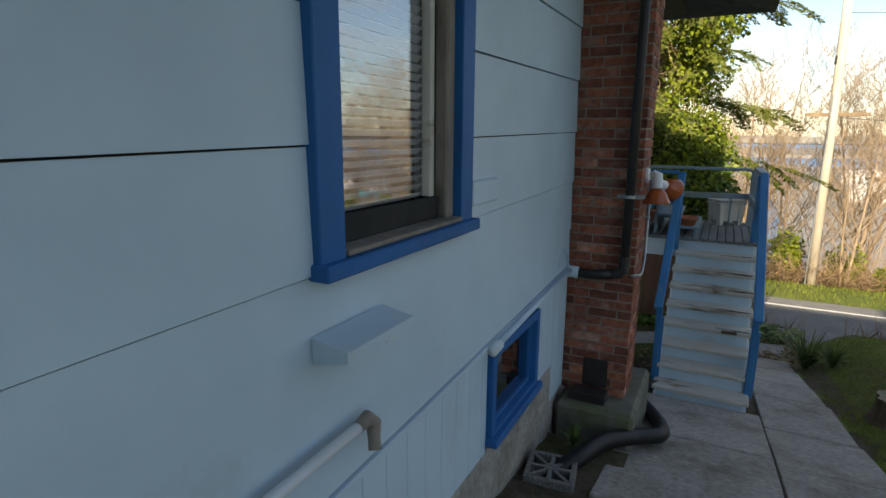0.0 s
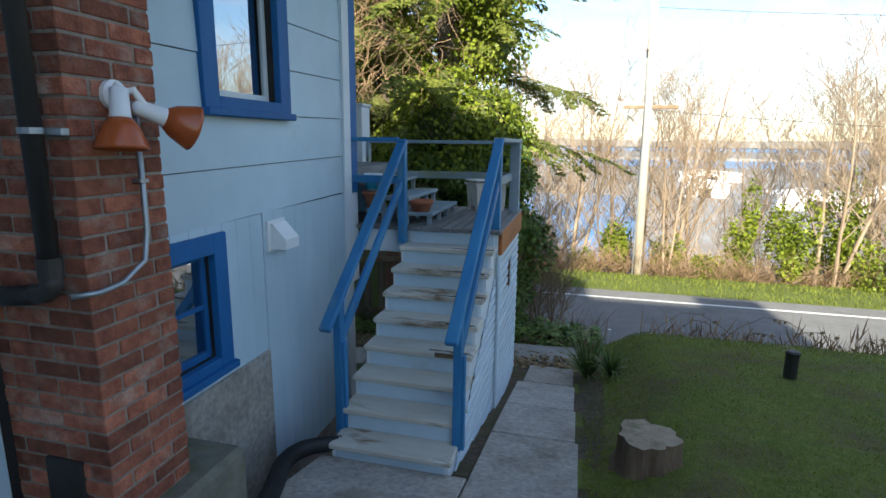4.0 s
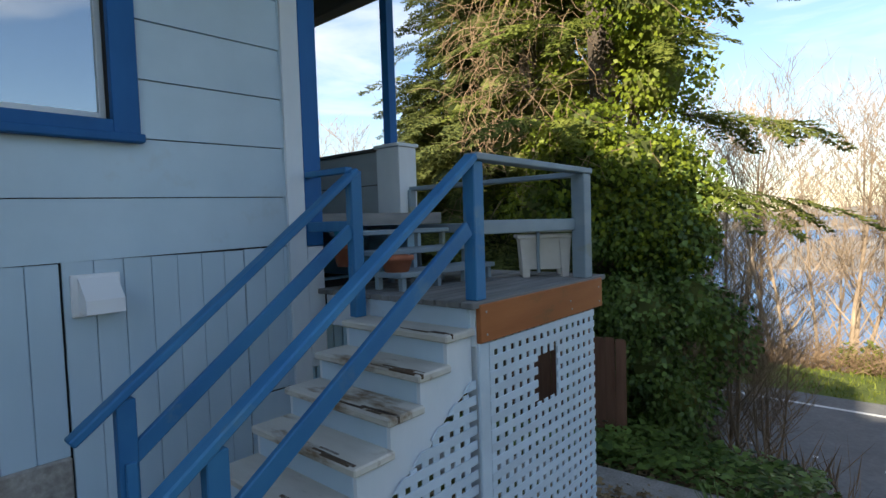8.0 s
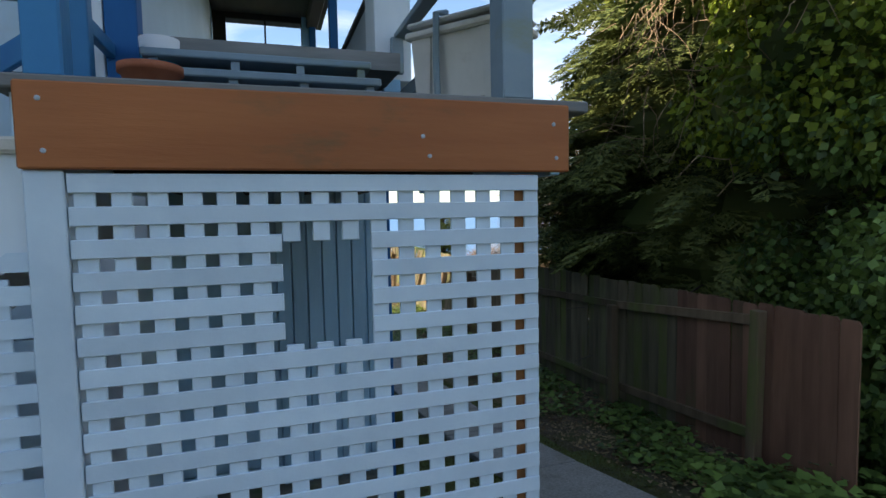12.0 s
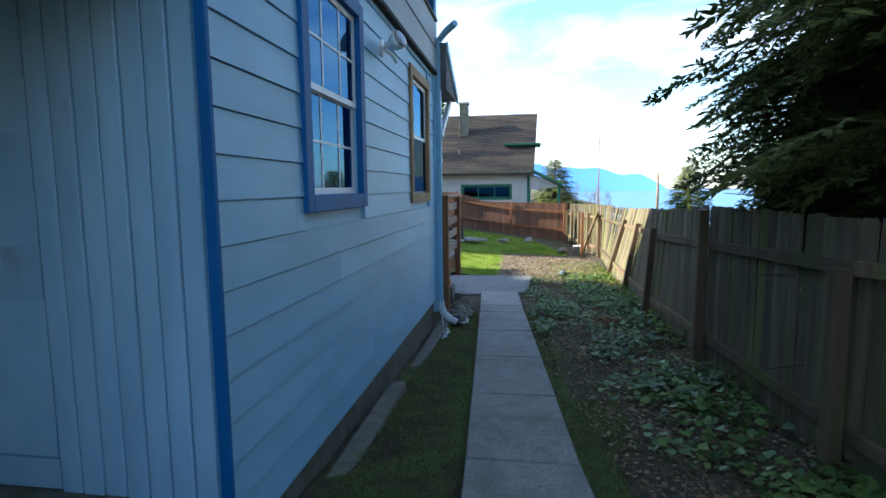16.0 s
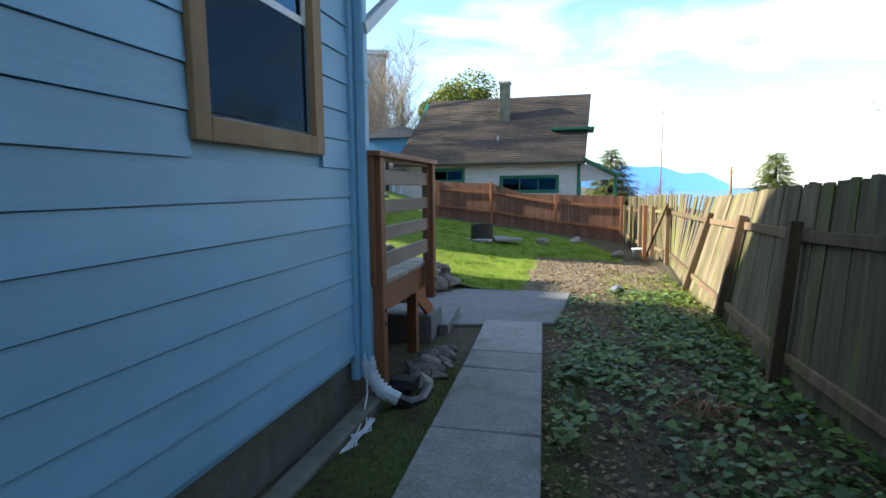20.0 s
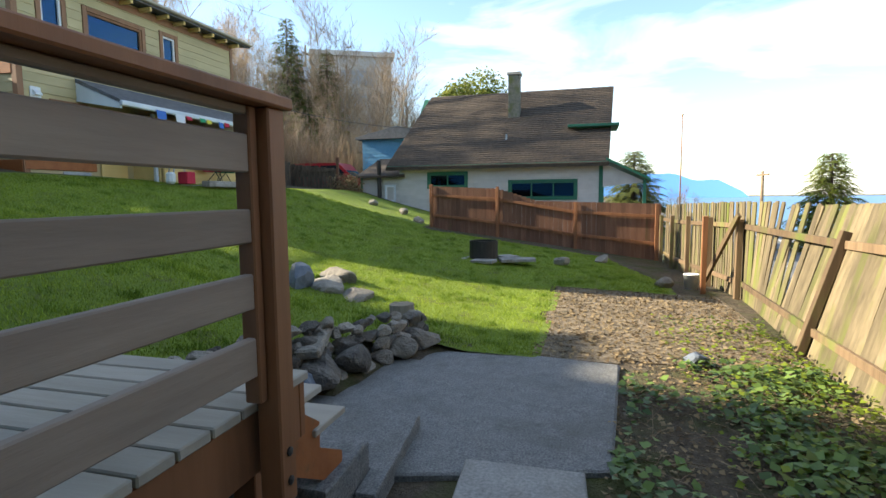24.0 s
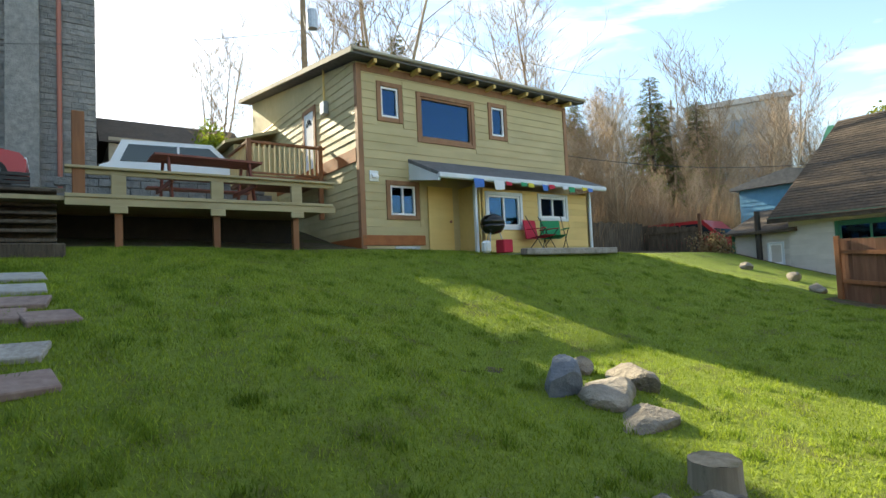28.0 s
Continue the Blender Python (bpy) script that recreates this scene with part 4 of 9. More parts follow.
def split(spans, joints):
    """Cut stretches again at butt joints."""
    out = []
    for a, b in spans:
        js = [a] + sorted(j for j in joints if a + 0.1 < j < b - 0.1) + [b]
        out += [(p + (0.0015 if p != a else 0), q - (0.0015 if q != b else 0)) for p, q in zip(js, js[1:])]
    return out


r = rng(3)
z = 3.241
for k in range(8):
    zt = z + 0.347
    holes = [(1.095, 2.06)] if zt > 4.0 else []
    holes += [(3.9, 4.36)]
    near = cut(-6, 3.9, holes)
    lap_run("x", WX, split(near, [r.uniform(-3, -1)] if k % 2 else []), z, zt, 0.026, M["siding1"], house, sag=0.0185, foot=k == 0)
    z = zt
z = 3.385
for k in range(8):
    zt = z + 0.329
    holes = [(5.2, 6.145)] if zt > 4.08 else []
    lap_run("x", WX, cut(4.34, 7.06, holes), z, zt, 0.026, M["siding1"], house, sag=0.018, at=7.0)
    z = zt


# grooved panel below: battens of flat board with a groove between
def panel(y0, y1, z0, z1, pitch=0.143):
    y = y0
    while y < y1 - 0.02:
        e = min(y + pitch, y1)
        for a, b in cut(y, e, []):
            hs = [h for h in (BWIN, LWIN) if h[0] - 0.05 < b and h[1] + 0.05 > a and h[3] > z0]
            segs = [(z0, z1)]
            for h in hs:
                segs = [s for lo, hi in segs for s in ((lo, min(hi, h[2] - 0.07)), (max(lo, h[3] + 0.07), hi)) if s[1] - s[0] > 0.02]
            for lo, hi in segs:
                top = belt_z((a + b) / 2) + 0.01 if hi == 3.24 else hi
                wpart("panel_strip", MB().box(WX - core, WX - 0.008, a + 0.0015, b - 0.0015, lo, top, 0.003), M["panel1"], house)
        y = e


panel(-1.0, 2.36, 2.5, 3.24)
panel(2.36, 3.147, 2.69, 3.24, 0.787)
panel(3.147, 3.55, 2.69, 3.24)
panel(3.56, 3.9, 2.4, 3.24)
panel(4.36, 4.43, 2.37, 3.36)
panel(4.43, 5.3, 2.37, 3.36, 0.145)
panel(5.3, 5.74, 2.37, 3.36)
panel(5.74, 6.73, 1.3, 3.37)
panel(6.735, 7.05, 2.41, 3.375)
for k in range(4):
    wpart("patch_board", MB().box(WX - core, WX - 0.01 - 0.002 * (k % 2), 6.74, 7.05, 1.3 + k * 0.275, 1.571 + k * 0.275, 0.004), M["panel1"], house)
wpart("belt_trim", MB().beam((WX - 0.004, -6, belt_z(-6)), (WX - 0.004, 3.9, belt_z(3.9)), 0.032, 0.026, 0.003), M["siding1"], house)

# corner board and blue post at the front corner
wpart("corner_board", MB().box(WX - 0.03, WX + 0.014, 7.06, 7.2, 1.0, 6.0, 0.004).box(WX - 0.14, WX - 0.0, 7.2, 7.214, 1.0, 3.0, 0.003), M["white"], house)
wpart("corner_post", MB().box(WX - 0.12, WX + 0.01, 7.206, 7.35, 3.37, 5.98, 0.006), M["blue"], house, "deep blue porch post")
wpart("skirt_board", MB().box(WX - 0.12, WX + 0.008, 7.206, 7.345, 2.5, 3.365, 0.004), M["white"], house)


# ---- windows ----
def window_east(name, op, frame_w, sill, label, sash, glassmat, parent, muntins=(0, 0), depth=0.075, trim_mat="blue", drop=None, s=0.035):
    """A window in the east wall: trim, sash and pane; op is y0, y1, z0, z1."""
    y0, y1, z0, z1 = op
    w = thing(name, label, "window", (WX, (y0 + y1) / 2, z0), kind="structure")
    f = frame_w
    low = f * 0.6 if drop is None else drop
    for nm, q in (("trim_left", (y0 - f, y0, z0 - low, z1 + f)), ("trim_right", (y1, y1 + f, z0 - low, z1 + f)), ("trim_top", (y0, y1, z1, z1 + f)), ("trim_bottom", (y0, y1, z0 - low, z0))):
        wpart(nm, MB().box(WX - 0.03, WX + 0.022, *q, 0.004), M[trim_mat], w)
    if sill:
        wpart("sill", MB().box(WX - 0.03, WX + 0.055, y0 - f - 0.012, y1 + f + 0.012, z0 - low - 0.035, z0 - low + 0.012, 0.006), M[trim_mat], w)
    xs = WX - depth
    sm = MB()
    sm.box(xs - 0.035, xs, y0 + 0.002, y0 + s, z0 + 0.002, z1 - 0.002, 0.003).box(xs - 0.035, xs, y1 - s, y1 - 0.002, z0 + 0.002, z1 - 0.002, 0.003)
    sm.box(xs - 0.035, xs, y0 + s, y1 - s, z0 + 0.002, z0 + s * 1.3, 0.003).box(xs - 0.035, xs, y0 + s, y1 - s, z1 - s, z1 - 0.002, 0.003)
    ny, nz = muntins
    for k in range(ny):
        yy = y0 + (y1 - y0) * (k + 1) / (ny + 1)
        sm.box(xs - 0.028, xs - 0.004, yy - 0.011, yy + 0.011, z0 + s, z1 - s, 0.002)
    for k in range(nz):
        zz = z0 + (z1 - z0) * (k + 1) / (nz + 1)
        sm.box(xs - 0.029, xs - 0.003, y0 + s, y1 - s, zz - 0.011, zz + 0.011, 0.002)
    wpart("sash", sm, M[sash], w)
    pane = wpart("pane", MB().box(xs - 0.022, xs - 0.018, y0 + s - 0.005, y1 - s + 0.005, z0 + s, z1 - s), M[glassmat], w)
    pane.visible_shadow = False
    return w


w1 = window_east("window_1", WIN1, 0.11, True, "tall old window with blue trim and closed white blinds", "oldwood", "glass_blind", house, drop=0.012)
wpart("sash_stile", MB().box(WX - 0.1, WX - 0.06, 1.842, 1.876, 4.06, 5.17, 0.004), M["tread"], w1, "cream sash stile")
# old bare side jamb and stained lower rail
wpart("bare_jamb", MB().box(WX - 0.07, WX - 0.012, 1.888, 1.953, 3.97, 5.18, 0.008), M["oldwood"], w1, "peeling bare wood jamb")
wpart("lower_rail", MB().box(WX - 0.07, WX - 0.045, 1.203, 1.886, 3.975, 4.06, 0.004), M["dark"], w1, "dark weathered lower rail")
wpart("inner_sill", MB().box(WX - 0.07, WX + 0.03, 1.203, 1.952, 3.958, 3.974, 0.003), M["oldwood"], w1, "bare wood sill with peeling paint")
blind = thing("window_blind", "closed white horizontal blind behind the tall window", "blind", (WX - 0.16, 1.65, 4.0))
for k in range(34):
    zz = 4.03 + k * 0.034
    wpart("slat", MB().box(-0.016, 0.016, 1.21, 1.86, -0.0012, 0.0012, 0, Matrix.Translation((WX - 0.118, 0, zz)) @ pose(0, 0, 0, 0, -40, 0)), M["blind"], blind)
# dark sheet paints in the gloom of the room behind the slats
wpart("backing", MB().box(WX - 0.2, WX - 0.197, 1.2, 1.955, 3.97, 5.18), M["dark"], blind, "dark sheet standing in for the dim room behind the slats")
window_east("window_2", WIN2, 0.135, True, "window with deep blue trim reflecting the sky", "white", "glass", house)
wpart("curtain", MB().box(WX - 0.3, WX - 0.29, 5.34, 6.0, 4.12, 5.22), M["curtain"], scene.objects["window_2"], "pale curtain")
window_east("window_3", BWIN, 0.055, True, "small basement window in a blue frame", "blue", "glass_dark", house, depth=0.018, s=0.014)
# brown board added behind the pane to give its brown-grey tone
wpart("dusty_board", MB().box(WX - 0.12, WX - 0.11, 2.43, 3.08, 2.78, 3.18), M["railboard"], scene.objects["window_3"], "brown board added behind the pane for its tone")
window_east("window_4", LWIN, 0.118, True, "four-pane basement window with thick blue frame", "blue", "glass", house, muntins=(1, 1), depth=0.05)
wpart("curtain", MB().box(WX - 0.22, WX - 0.21, 4.56, 5.17, 2.55, 3.18), M["curtain"], scene.objects["window_4"], "closed pale blind")

# north wall siding
r = rng(5)
z = 0.48
for k in range(17):
    zt = z + 0.1885
    if zt > 3.55:
        zt = 3.57
    holes = []
    if zt > 1.89 and z < 3.38:
        holes += [(-4.03, -2.86)]
    if zt > 1.87 and z < 3.36:
        holes += [(-6.92, -5.75)]
    lap_run("y", WY, split(cut(HX + 0.06, -1.95, holes), [r.uniform(-7, -2.5)] if k % 2 else []), z, zt, 0.027, M["siding2"], house)
    z = zt


def window_north(name, op, trim_w, trim_mat, label, parent, muntins=0):
    x0, x1, z0, z1 = op
    w = thing(name, label, "window", ((x0 + x1) / 2, WY, z0), kind="structure")
    f = trim_w
    for nm, q in (("trim_left", (x0 - f, x0, z0 - f, z1 + f)), ("trim_right", (x1, x1 + f, z0 - f, z1 + f)), ("trim_top", (x0, x1, z1, z1 + f)), ("trim_bottom", (x0, x1, z0 - f, z0))):
        wpart(nm, MB().box(q[0], q[1], WY - 0.03, WY + 0.02, q[2], q[3], 0.004), M[trim_mat], w)
    zm = (z0 + z1) / 2
    for nm, za, zb, off in (("lower_sash", z0, zm + 0.02, 0.035), ("upper_sash", zm - 0.02, z1, 0.012)):
        yy = WY - off - 0.01
        s = 0.045
        mb = MB().box(x0 + 0.002, x0 + s, yy - 0.022, yy, za + 0.002, zb - 0.002, 0.003).box(x1 - s, x1 - 0.002, yy - 0.022, yy, za + 0.002, zb - 0.002, 0.003)
        mb.box(x0 + s, x1 - s, yy - 0.022, yy, za + 0.002, za + s, 0.003).box(x0 + s, x1 - s, yy - 0.022, yy, zb - s, zb - 0.002, 0.003)
        sash = wpart(nm, mb, M["white_pure"], w, "white vinyl sash")
        if muntins:
            mm = MB()
            for k in range(muntins):
                xx = x0 + (x1 - x0) * (k + 1) / (muntins + 1)
                mm.box(xx - 0.008, xx + 0.008, yy - 0.018, yy - 0.006, za + s, zb - s)
            mm.box(x0 + s, x1 - s, yy - 0.019, yy - 0.005, (za + zb) / 2 - 0.008, (za + zb) / 2 + 0.008)
            wpart("muntins", mm, M["white_pure"], sash)
        pane = wpart("pane", MB().box(x0 + s - 0.004, x1 - s + 0.004, yy - 0.014, yy - 0.011, za + s - 0.004, zb - s + 0.004), M["glass_sky"], sash)
        pane.visible_shadow = False
    return w


window_north("window_5", W3, 0.1, "blue", "white sash window with blue trim reflecting sky and pole", house, 2)
window_north("window_6", W4, 0.105, "cedar", "white sash window with raw unpainted wood trim", house)
wpart("insect_screen", MB().box(-6.76, -5.9, WY - 0.022, WY - 0.02, 2.0, 2.6), M["screen"], scene.objects["window_6"])
# drip edge, corner trims, upper half wall of the porch
wpart("drip_edge", MB().box(HX - 0.12, -1.9, WY - 0.02, WY + 0.05, 3.55, 3.6, 0.008), M["dark"], house, "rusty drip flashing")
wpart("rim_board", MB().box(-1.95, -1.38, 8.66, WY - 0.005, 2.95, 3.56, 0.005), M["siding2"], house)
wpart("porch_half_wall", MB().box(HX, -1.72, 8.68, 8.81, 3.6, 4.24, 0.004), M["greywall"], house, "grey boarded porch half wall")
wpart("half_wall_seam", MB().box(HX, -1.73, 8.805, 8.818, 3.9, 3.915).box(HX, -1.73, 8.672, 8.682, 3.9, 3.91), M["soffit"], house)
wpart("half_wall_cap", MB().box(HX, -1.7, 8.65, 8.84, 4.24, 4.275, 0.006), M["soffit"], house)
wpart("porch_pillar", MB().box(-1.74, -1.42, 8.62, 8.86, 3.56, 4.25, 0.006).box(-1.76, -1.4, 8.6, 8.88, 4.25, 4.285, 0.006), M["white"], house, "short white porch pillar")
for px in (-1.66, -4.57, -7.35):
    wpart("porch_post", MB().box(px - 0.05, px + 0.05, 8.7, 8.8, 4.28, 5.98, 0.006), M["blue"], house, "slim blue porch post")
wpart("porch_floor", MB().box(HX, -0.95, 7.2, 8.67, 3.5, 3.6), M["deckboard"], house)
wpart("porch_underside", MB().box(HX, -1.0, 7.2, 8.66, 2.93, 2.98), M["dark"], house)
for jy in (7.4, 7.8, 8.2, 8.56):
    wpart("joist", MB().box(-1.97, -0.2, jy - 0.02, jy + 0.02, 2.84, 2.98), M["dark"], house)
# glazed west end of the porch
pe = thing("window_7", "glazed porch end with thin dark bars against the sky", "window", (-7.5, 8, 3.6), kind="structure")
for nm, q in (("frame", (7.2, 7.4, 3.6, 5.97)), ("frame", (8.57, 8.66, 3.6, 5.97)), ("frame", (7.4, 8.57, 3.6, 4.2)), ("frame", (7.4, 8.57, 5.88, 5.97))):
    wpart(nm, MB().box(-7.45, -7.4, *q, 0.003), M["dark"], pe)
wpart("bar", MB().box(-7.44, -7.41, 7.985, 8.015, 4.2, 5.88), M["dark"], pe)
for zz in (4.65, 5.2):
    wpart("bar", MB().box(-7.442, -7.408, 7.4, 8.57, zz - 0.012, zz + 0.012), M["dark"], pe)
# corner trims of the north wall
wpart("corner_trim", MB().box(-1.957, -1.93, WY - 0.03, WY + 0.02, 0.42, 3.54, 0.004), M["blue"], house, "thin blue corner trim")
wpart("corner_trim_west", MB().box(HX - 0.03, HX + 0.06, WY - 0.04, WY + 0.02, 0.3, 3.55, 0.004), M["siding2"], house)
wpart("upper_corner", MB().box(HX - 0.1, HX, WY - 0.2, WY + 0.03, 3.6, 6.0, 0.004), M["siding2"], house)
# boards of the wall below the porch
for k in range(7):
    y0 = 7.96 + k * 0.109
    wpart("vertical_board", MB().box(-1.985, -1.962 + (0.004 if k % 2 else 0), y0 + 0.005, y0 + 0.104, 0.7, 2.93, 0.004), M["board2"], house)
for k in range(9):
    z0 = 0.86 + k * 0.235
    wpart("siding_board", MB().prism([(-1.99, z0 + 0.006), (-1.966, z0 + 0.006), (-1.972, min(2.93, z0 + 0.245)), (-1.99, min(2.93, z0 + 0.245))], 7.2, 7.955, "y"), M["board2"], house)
wpart("base_trim", MB().box(-1.99, -1.965, 7.2, 7.955, 0.71, 0.85, 0.004), M["board2"], house)

# ---- downspouts and pipes ----
ds = thing("downspout", "blue-painted downspout with white outlet at the corner", "downspout", (-7.420, 8.84, 0.2))
wpart("pipe", MB().box(-7.460, -7.370, 8.8, 8.87, 0.42, 3.9, 0.012), M["siding2"], ds)
wpart("elbow", MB().tube([(-7.415, 8.835, 0.45), (-7.415, 8.845, 0.32), (-7.420, 8.93, 0.2), (-7.430, 9.06, 0.14)], 0.05, 8), M["white"], ds, "white ribbed outlet elbow")
for k in range(7):
    c = [(-7.415, 8.836, 0.41), (-7.415, 8.84, 0.37), (-7.416, 8.85, 0.33), (-7.417, 8.868, 0.29), (-7.418, 8.895, 0.25), (-7.42, 8.925, 0.215), (-7.422, 8.965, 0.185)]
    a, b = Vector(c[k]), Vector(c[min(k + 1, 6)]) if k < 6 else Vector((-7.425, 9.0, 0.168))
    wpart("rib", MB().tube([a, a + (b - a) * 0.4], 0.057, 12), M["white"], ds)
wpart("strap", MB().box(-7.470, -7.360, 8.79, 8.878, 2.4, 2.43, 0.003), M["siding2"], ds)
wpart("upper_bend", MB().tube([(-7.415, 8.835, 3.9), (-7.415, 8.85, 4.02), (-7.340, 8.95, 4.1), (-7.190, 9.1, 4.16)], 0.045, 8), M["siding2"], ds)
wpart("drain_hose", MB().tube([(-7.460, 9.02, 0.12), (-7.500, 9.1, 0.07), (-7.640, 9.16, 0.05), (-7.940, 9.14, 0.04)], [0.06, 0.055, 0.05, 0.05], 10), M["black"], ds, "black corrugated drain hose")

# ---- brick chimney ----
CX0, CX1, CY0, CY1 = WX - 0.02, -0.488, 3.94, 4.345
chim = thing("brick_chimney", "weathered red brick chimney against the wall", "chimney", (-0.7, 4.1, 2.36), kind="structure")
wpart("mortar", MB().box(CX0, CX1 - 0.006, CY0 + 0.006, CY1 - 0.006, 2.36, 6.3), M["mortar"], chim)
COURSE = 0.0685
brick_mesh = {}


def brick(lx, ly, at):
    key = (round(lx, 3), round(ly, 3))
    if key not in brick_mesh:
        brick_mesh[key] = MB().box(-lx / 2, lx / 2, -ly / 2, ly / 2, -0.0285, 0.0285, 0.004).mesh("brick")
        brick_mesh[key].materials.append(M["brick"])
    ob = new("brick", brick_mesh[key])
    ob.parent = chim
    ob.matrix_parent_inverse = world_of(chim).inverted()
    rr = rng(int(at[0] * 7919 + at[1] * 104729 + at[2] * 1299709))
    ob.matrix_basis = pose(at[0] + rr.uniform(-0.002, 0.002), at[1] + rr.uniform(-0.002, 0.002), at[2] + rr.uniform(-0.001, 0.001), 0, 0, rr.uniform(-0.5, 0.5))


L, B = 0.2, 0.095
wx, wy = CX1 - CX0, CY1 - CY0
for k in range(46):
    zc = 2.36 + (k + 0.5) * COURSE
    if k % 2 == 0:
        # south face: stretchers starting at the corner
        xs = CX1
        while xs > CX0 + 0.03:
            lx = min(L, xs - CX0)
            brick(lx, B, (xs - lx / 2, CY0 + B / 2, zc))
            xs -= L + 0.011
        ys = CY0 + B + 0.011
        while ys < CY1 - 0.03:
            ly = min(L, CY1 - ys)
            brick(B, ly, (CX1 - B / 2, ys + ly / 2, zc))
            ys += L + 0.011
    else:
        brick(B, L, (CX1 - B / 2, CY0 + L / 2, zc))
        brick(B, CY1 - CY0 - L - 0.011, (CX1 - B / 2, (CY0 + L + 0.011 + CY1) / 2, zc))
        xs = CX1 - B - 0.011
        while xs > CX0 + 0.03:
            lx = min(L, xs - CX0)
            brick(lx, B, (xs - lx / 2, CY0 + B / 2, zc))
            xs -= L + 0.011
wpart("cleanout_door", MB().box(-0.8, -0.62, CY0 - 0.012, CY0 + 0.01, 2.42, 2.64, 0.006), M["pipe_dark"], chim, "sooty black iron cleanout door")
wpart("pad", MB().box(WX, -0.38, 3.68, 4.62, 1.55, 2.36, 0.03), M["foundation"], chim, "rough concrete base")
solo("loose_brick", MB().box(-0.86, -0.6, 3.76, 3.9, 2.362, 2.43, 0.006), M["pipe_dark"], "sooty brown brick lying before the chimney door", "brick")

vent = thing("vent_pipe", "black drain pipe running up the chimney", "pipe", (-0.56, 3.86, 3.35))
wpart("upright", MB().tube([(-0.55, 3.86, 3.42), (-0.55, 3.86, 6.2)], 0.032, 12), M["pipe_dark"], vent, "", True)
wpart("collar", MB().tube([(-0.55, 3.86, 3.4), (-0.55, 3.86, 3.47)], 0.039, 12), M["pipe_dark"], vent)
wpart("elbow", MB().tube([(-0.55, 3.86, 3.42), (-0.553, 3.86, 3.37), (-0.58, 3.86, 3.345), (-0.63, 3.86, 3.335)], 0.036, 12), M["pipe_dark"], vent, "", True)
wpart("cross_pipe", MB().tube([(-0.62, 3.86, 3.335), (-0.78, 3.86, 3.315), (-0.9, 3.87, 3.31)], 0.036, 12), M["black"], vent, "", True)
wpart("wall_elbow", MB().tube([(-0.87, 3.87, 3.315), (-0.94, 3.86, 3.32), (-0.99, 3.82, 3.33)], [0.042, 0.045, 0.042], 12), M["siding1"], vent, "pale painted wall elbow", True)
wpart("hose", MB().tube([(-0.93, 3.82, 3.36), (-0.945, 3.8, 3.45), (-0.95, 3.74, 3.5), (-0.95, 3.66, 3.47), (-0.95, 3.6, 3.4)], 0.008, 6), M["siding1"], vent)
wpart("clamp", MB().tube([(-0.55, 3.86, 3.88), (-0.55, 3.86, 3.9)], 0.038, 12).box(-0.64, -0.46, 3.89, 3.92, 3.875, 3.9, 0.003), M["steel"], vent)

conduit = thing("conduit", "thin grey conduit up the chimney to the lamp", "conduit", (-0.45, 4.15, 3.3))
wpart("tube", MB().tube([(-0.46, 4.2, 4.0), (-0.46, 4.2, 3.52), (-0.455, 4.17, 3.4), (-0.45, 4.05, 3.34), (-0.45, 3.95, 3.33), (-0.5, 3.88, 3.33)], 0.011, 8), M["steel"], conduit, "", True)
wpart("strap", MB().box(-0.49, -0.445, 4.18, 4.22, 3.7, 3.715, 0.002), M["steel"], conduit)

fl = thing("flood_lamp", "twin outdoor flood lamp with rusty orange shades", "lamp", (-0.47, 4.2, 4.0))
wpart("base", MB().lathe([(0.055, 0), (0.055, 0.02), (0.03, 0.03)], 16, Matrix.Translation((-0.49, 4.13, 4.02)) @ pose(0, 0, 0, 0, 90, 0)), M["white_pure"], fl)
for nm, d0, dd in (("lamp_head", (-0.4, 4.07, 3.95), (0.05, -0.1, -1)), ("lamp_head", (-0.38, 4.24, 3.95), (0.5, 0.8, -0.35))):
    mm = look(d0, Vector(d0) + Vector(dd)) @ pose(0, 0, 0, 180, 0, 0)
    hd = wpart(nm, MB().lathe([(0.012, -0.1), (0.03, -0.09), (0.034, 0.0), (0.04, 0.02)], 14, mm), M["white_pure"], fl, "white lamp holder", True)
    wpart("shade", MB().lathe([(0.036, 0.01), (0.062, 0.045), (0.088, 0.11), (0.09, 0.122), (0.083, 0.122), (0.02, 0.07)], 16, mm), M["lampglass"], hd, "rusty orange shade", True)
wpart("arm", MB().tube([(-0.47, 4.13, 4.02), (-0.43, 4.1, 4.05), (-0.4, 4.08, 4.02)], 0.015, 8).tube([(-0.47, 4.13, 4.02), (-0.42, 4.16, 4.04), (-0.4, 4.19, 3.98)], 0.015, 8), M["white_pure"], fl)

# ---- small fittings on the east wall ----
def ledge(y, z, w, rz=0.0):
    t = thing("wall_ledge", "small painted wooden ledge, chipped at one end", "ledge", (WX, y, z))
    mb = MB().prism([(0, 0.0), (0.12, -0.02), (0.12, -0.05), (0.0, -0.075)], -w / 2, w / 2, "y")
    part("board", mb, M["siding1"], t)
    part("block", MB().box(0.0, 0.08, w / 2 - 0.09, w / 2 - 0.015, -0.09, -0.055, 0.006), M["white"], t)
    return t


ledge(1.235, 3.755, 0.34)
lg = solo("wall_block", MB().box(WX - 0.01, WX + 0.022, 2.075, 2.355, 4.0, 4.105, 0.006), M["siding1"], "small painted board nailed to the siding", "board")

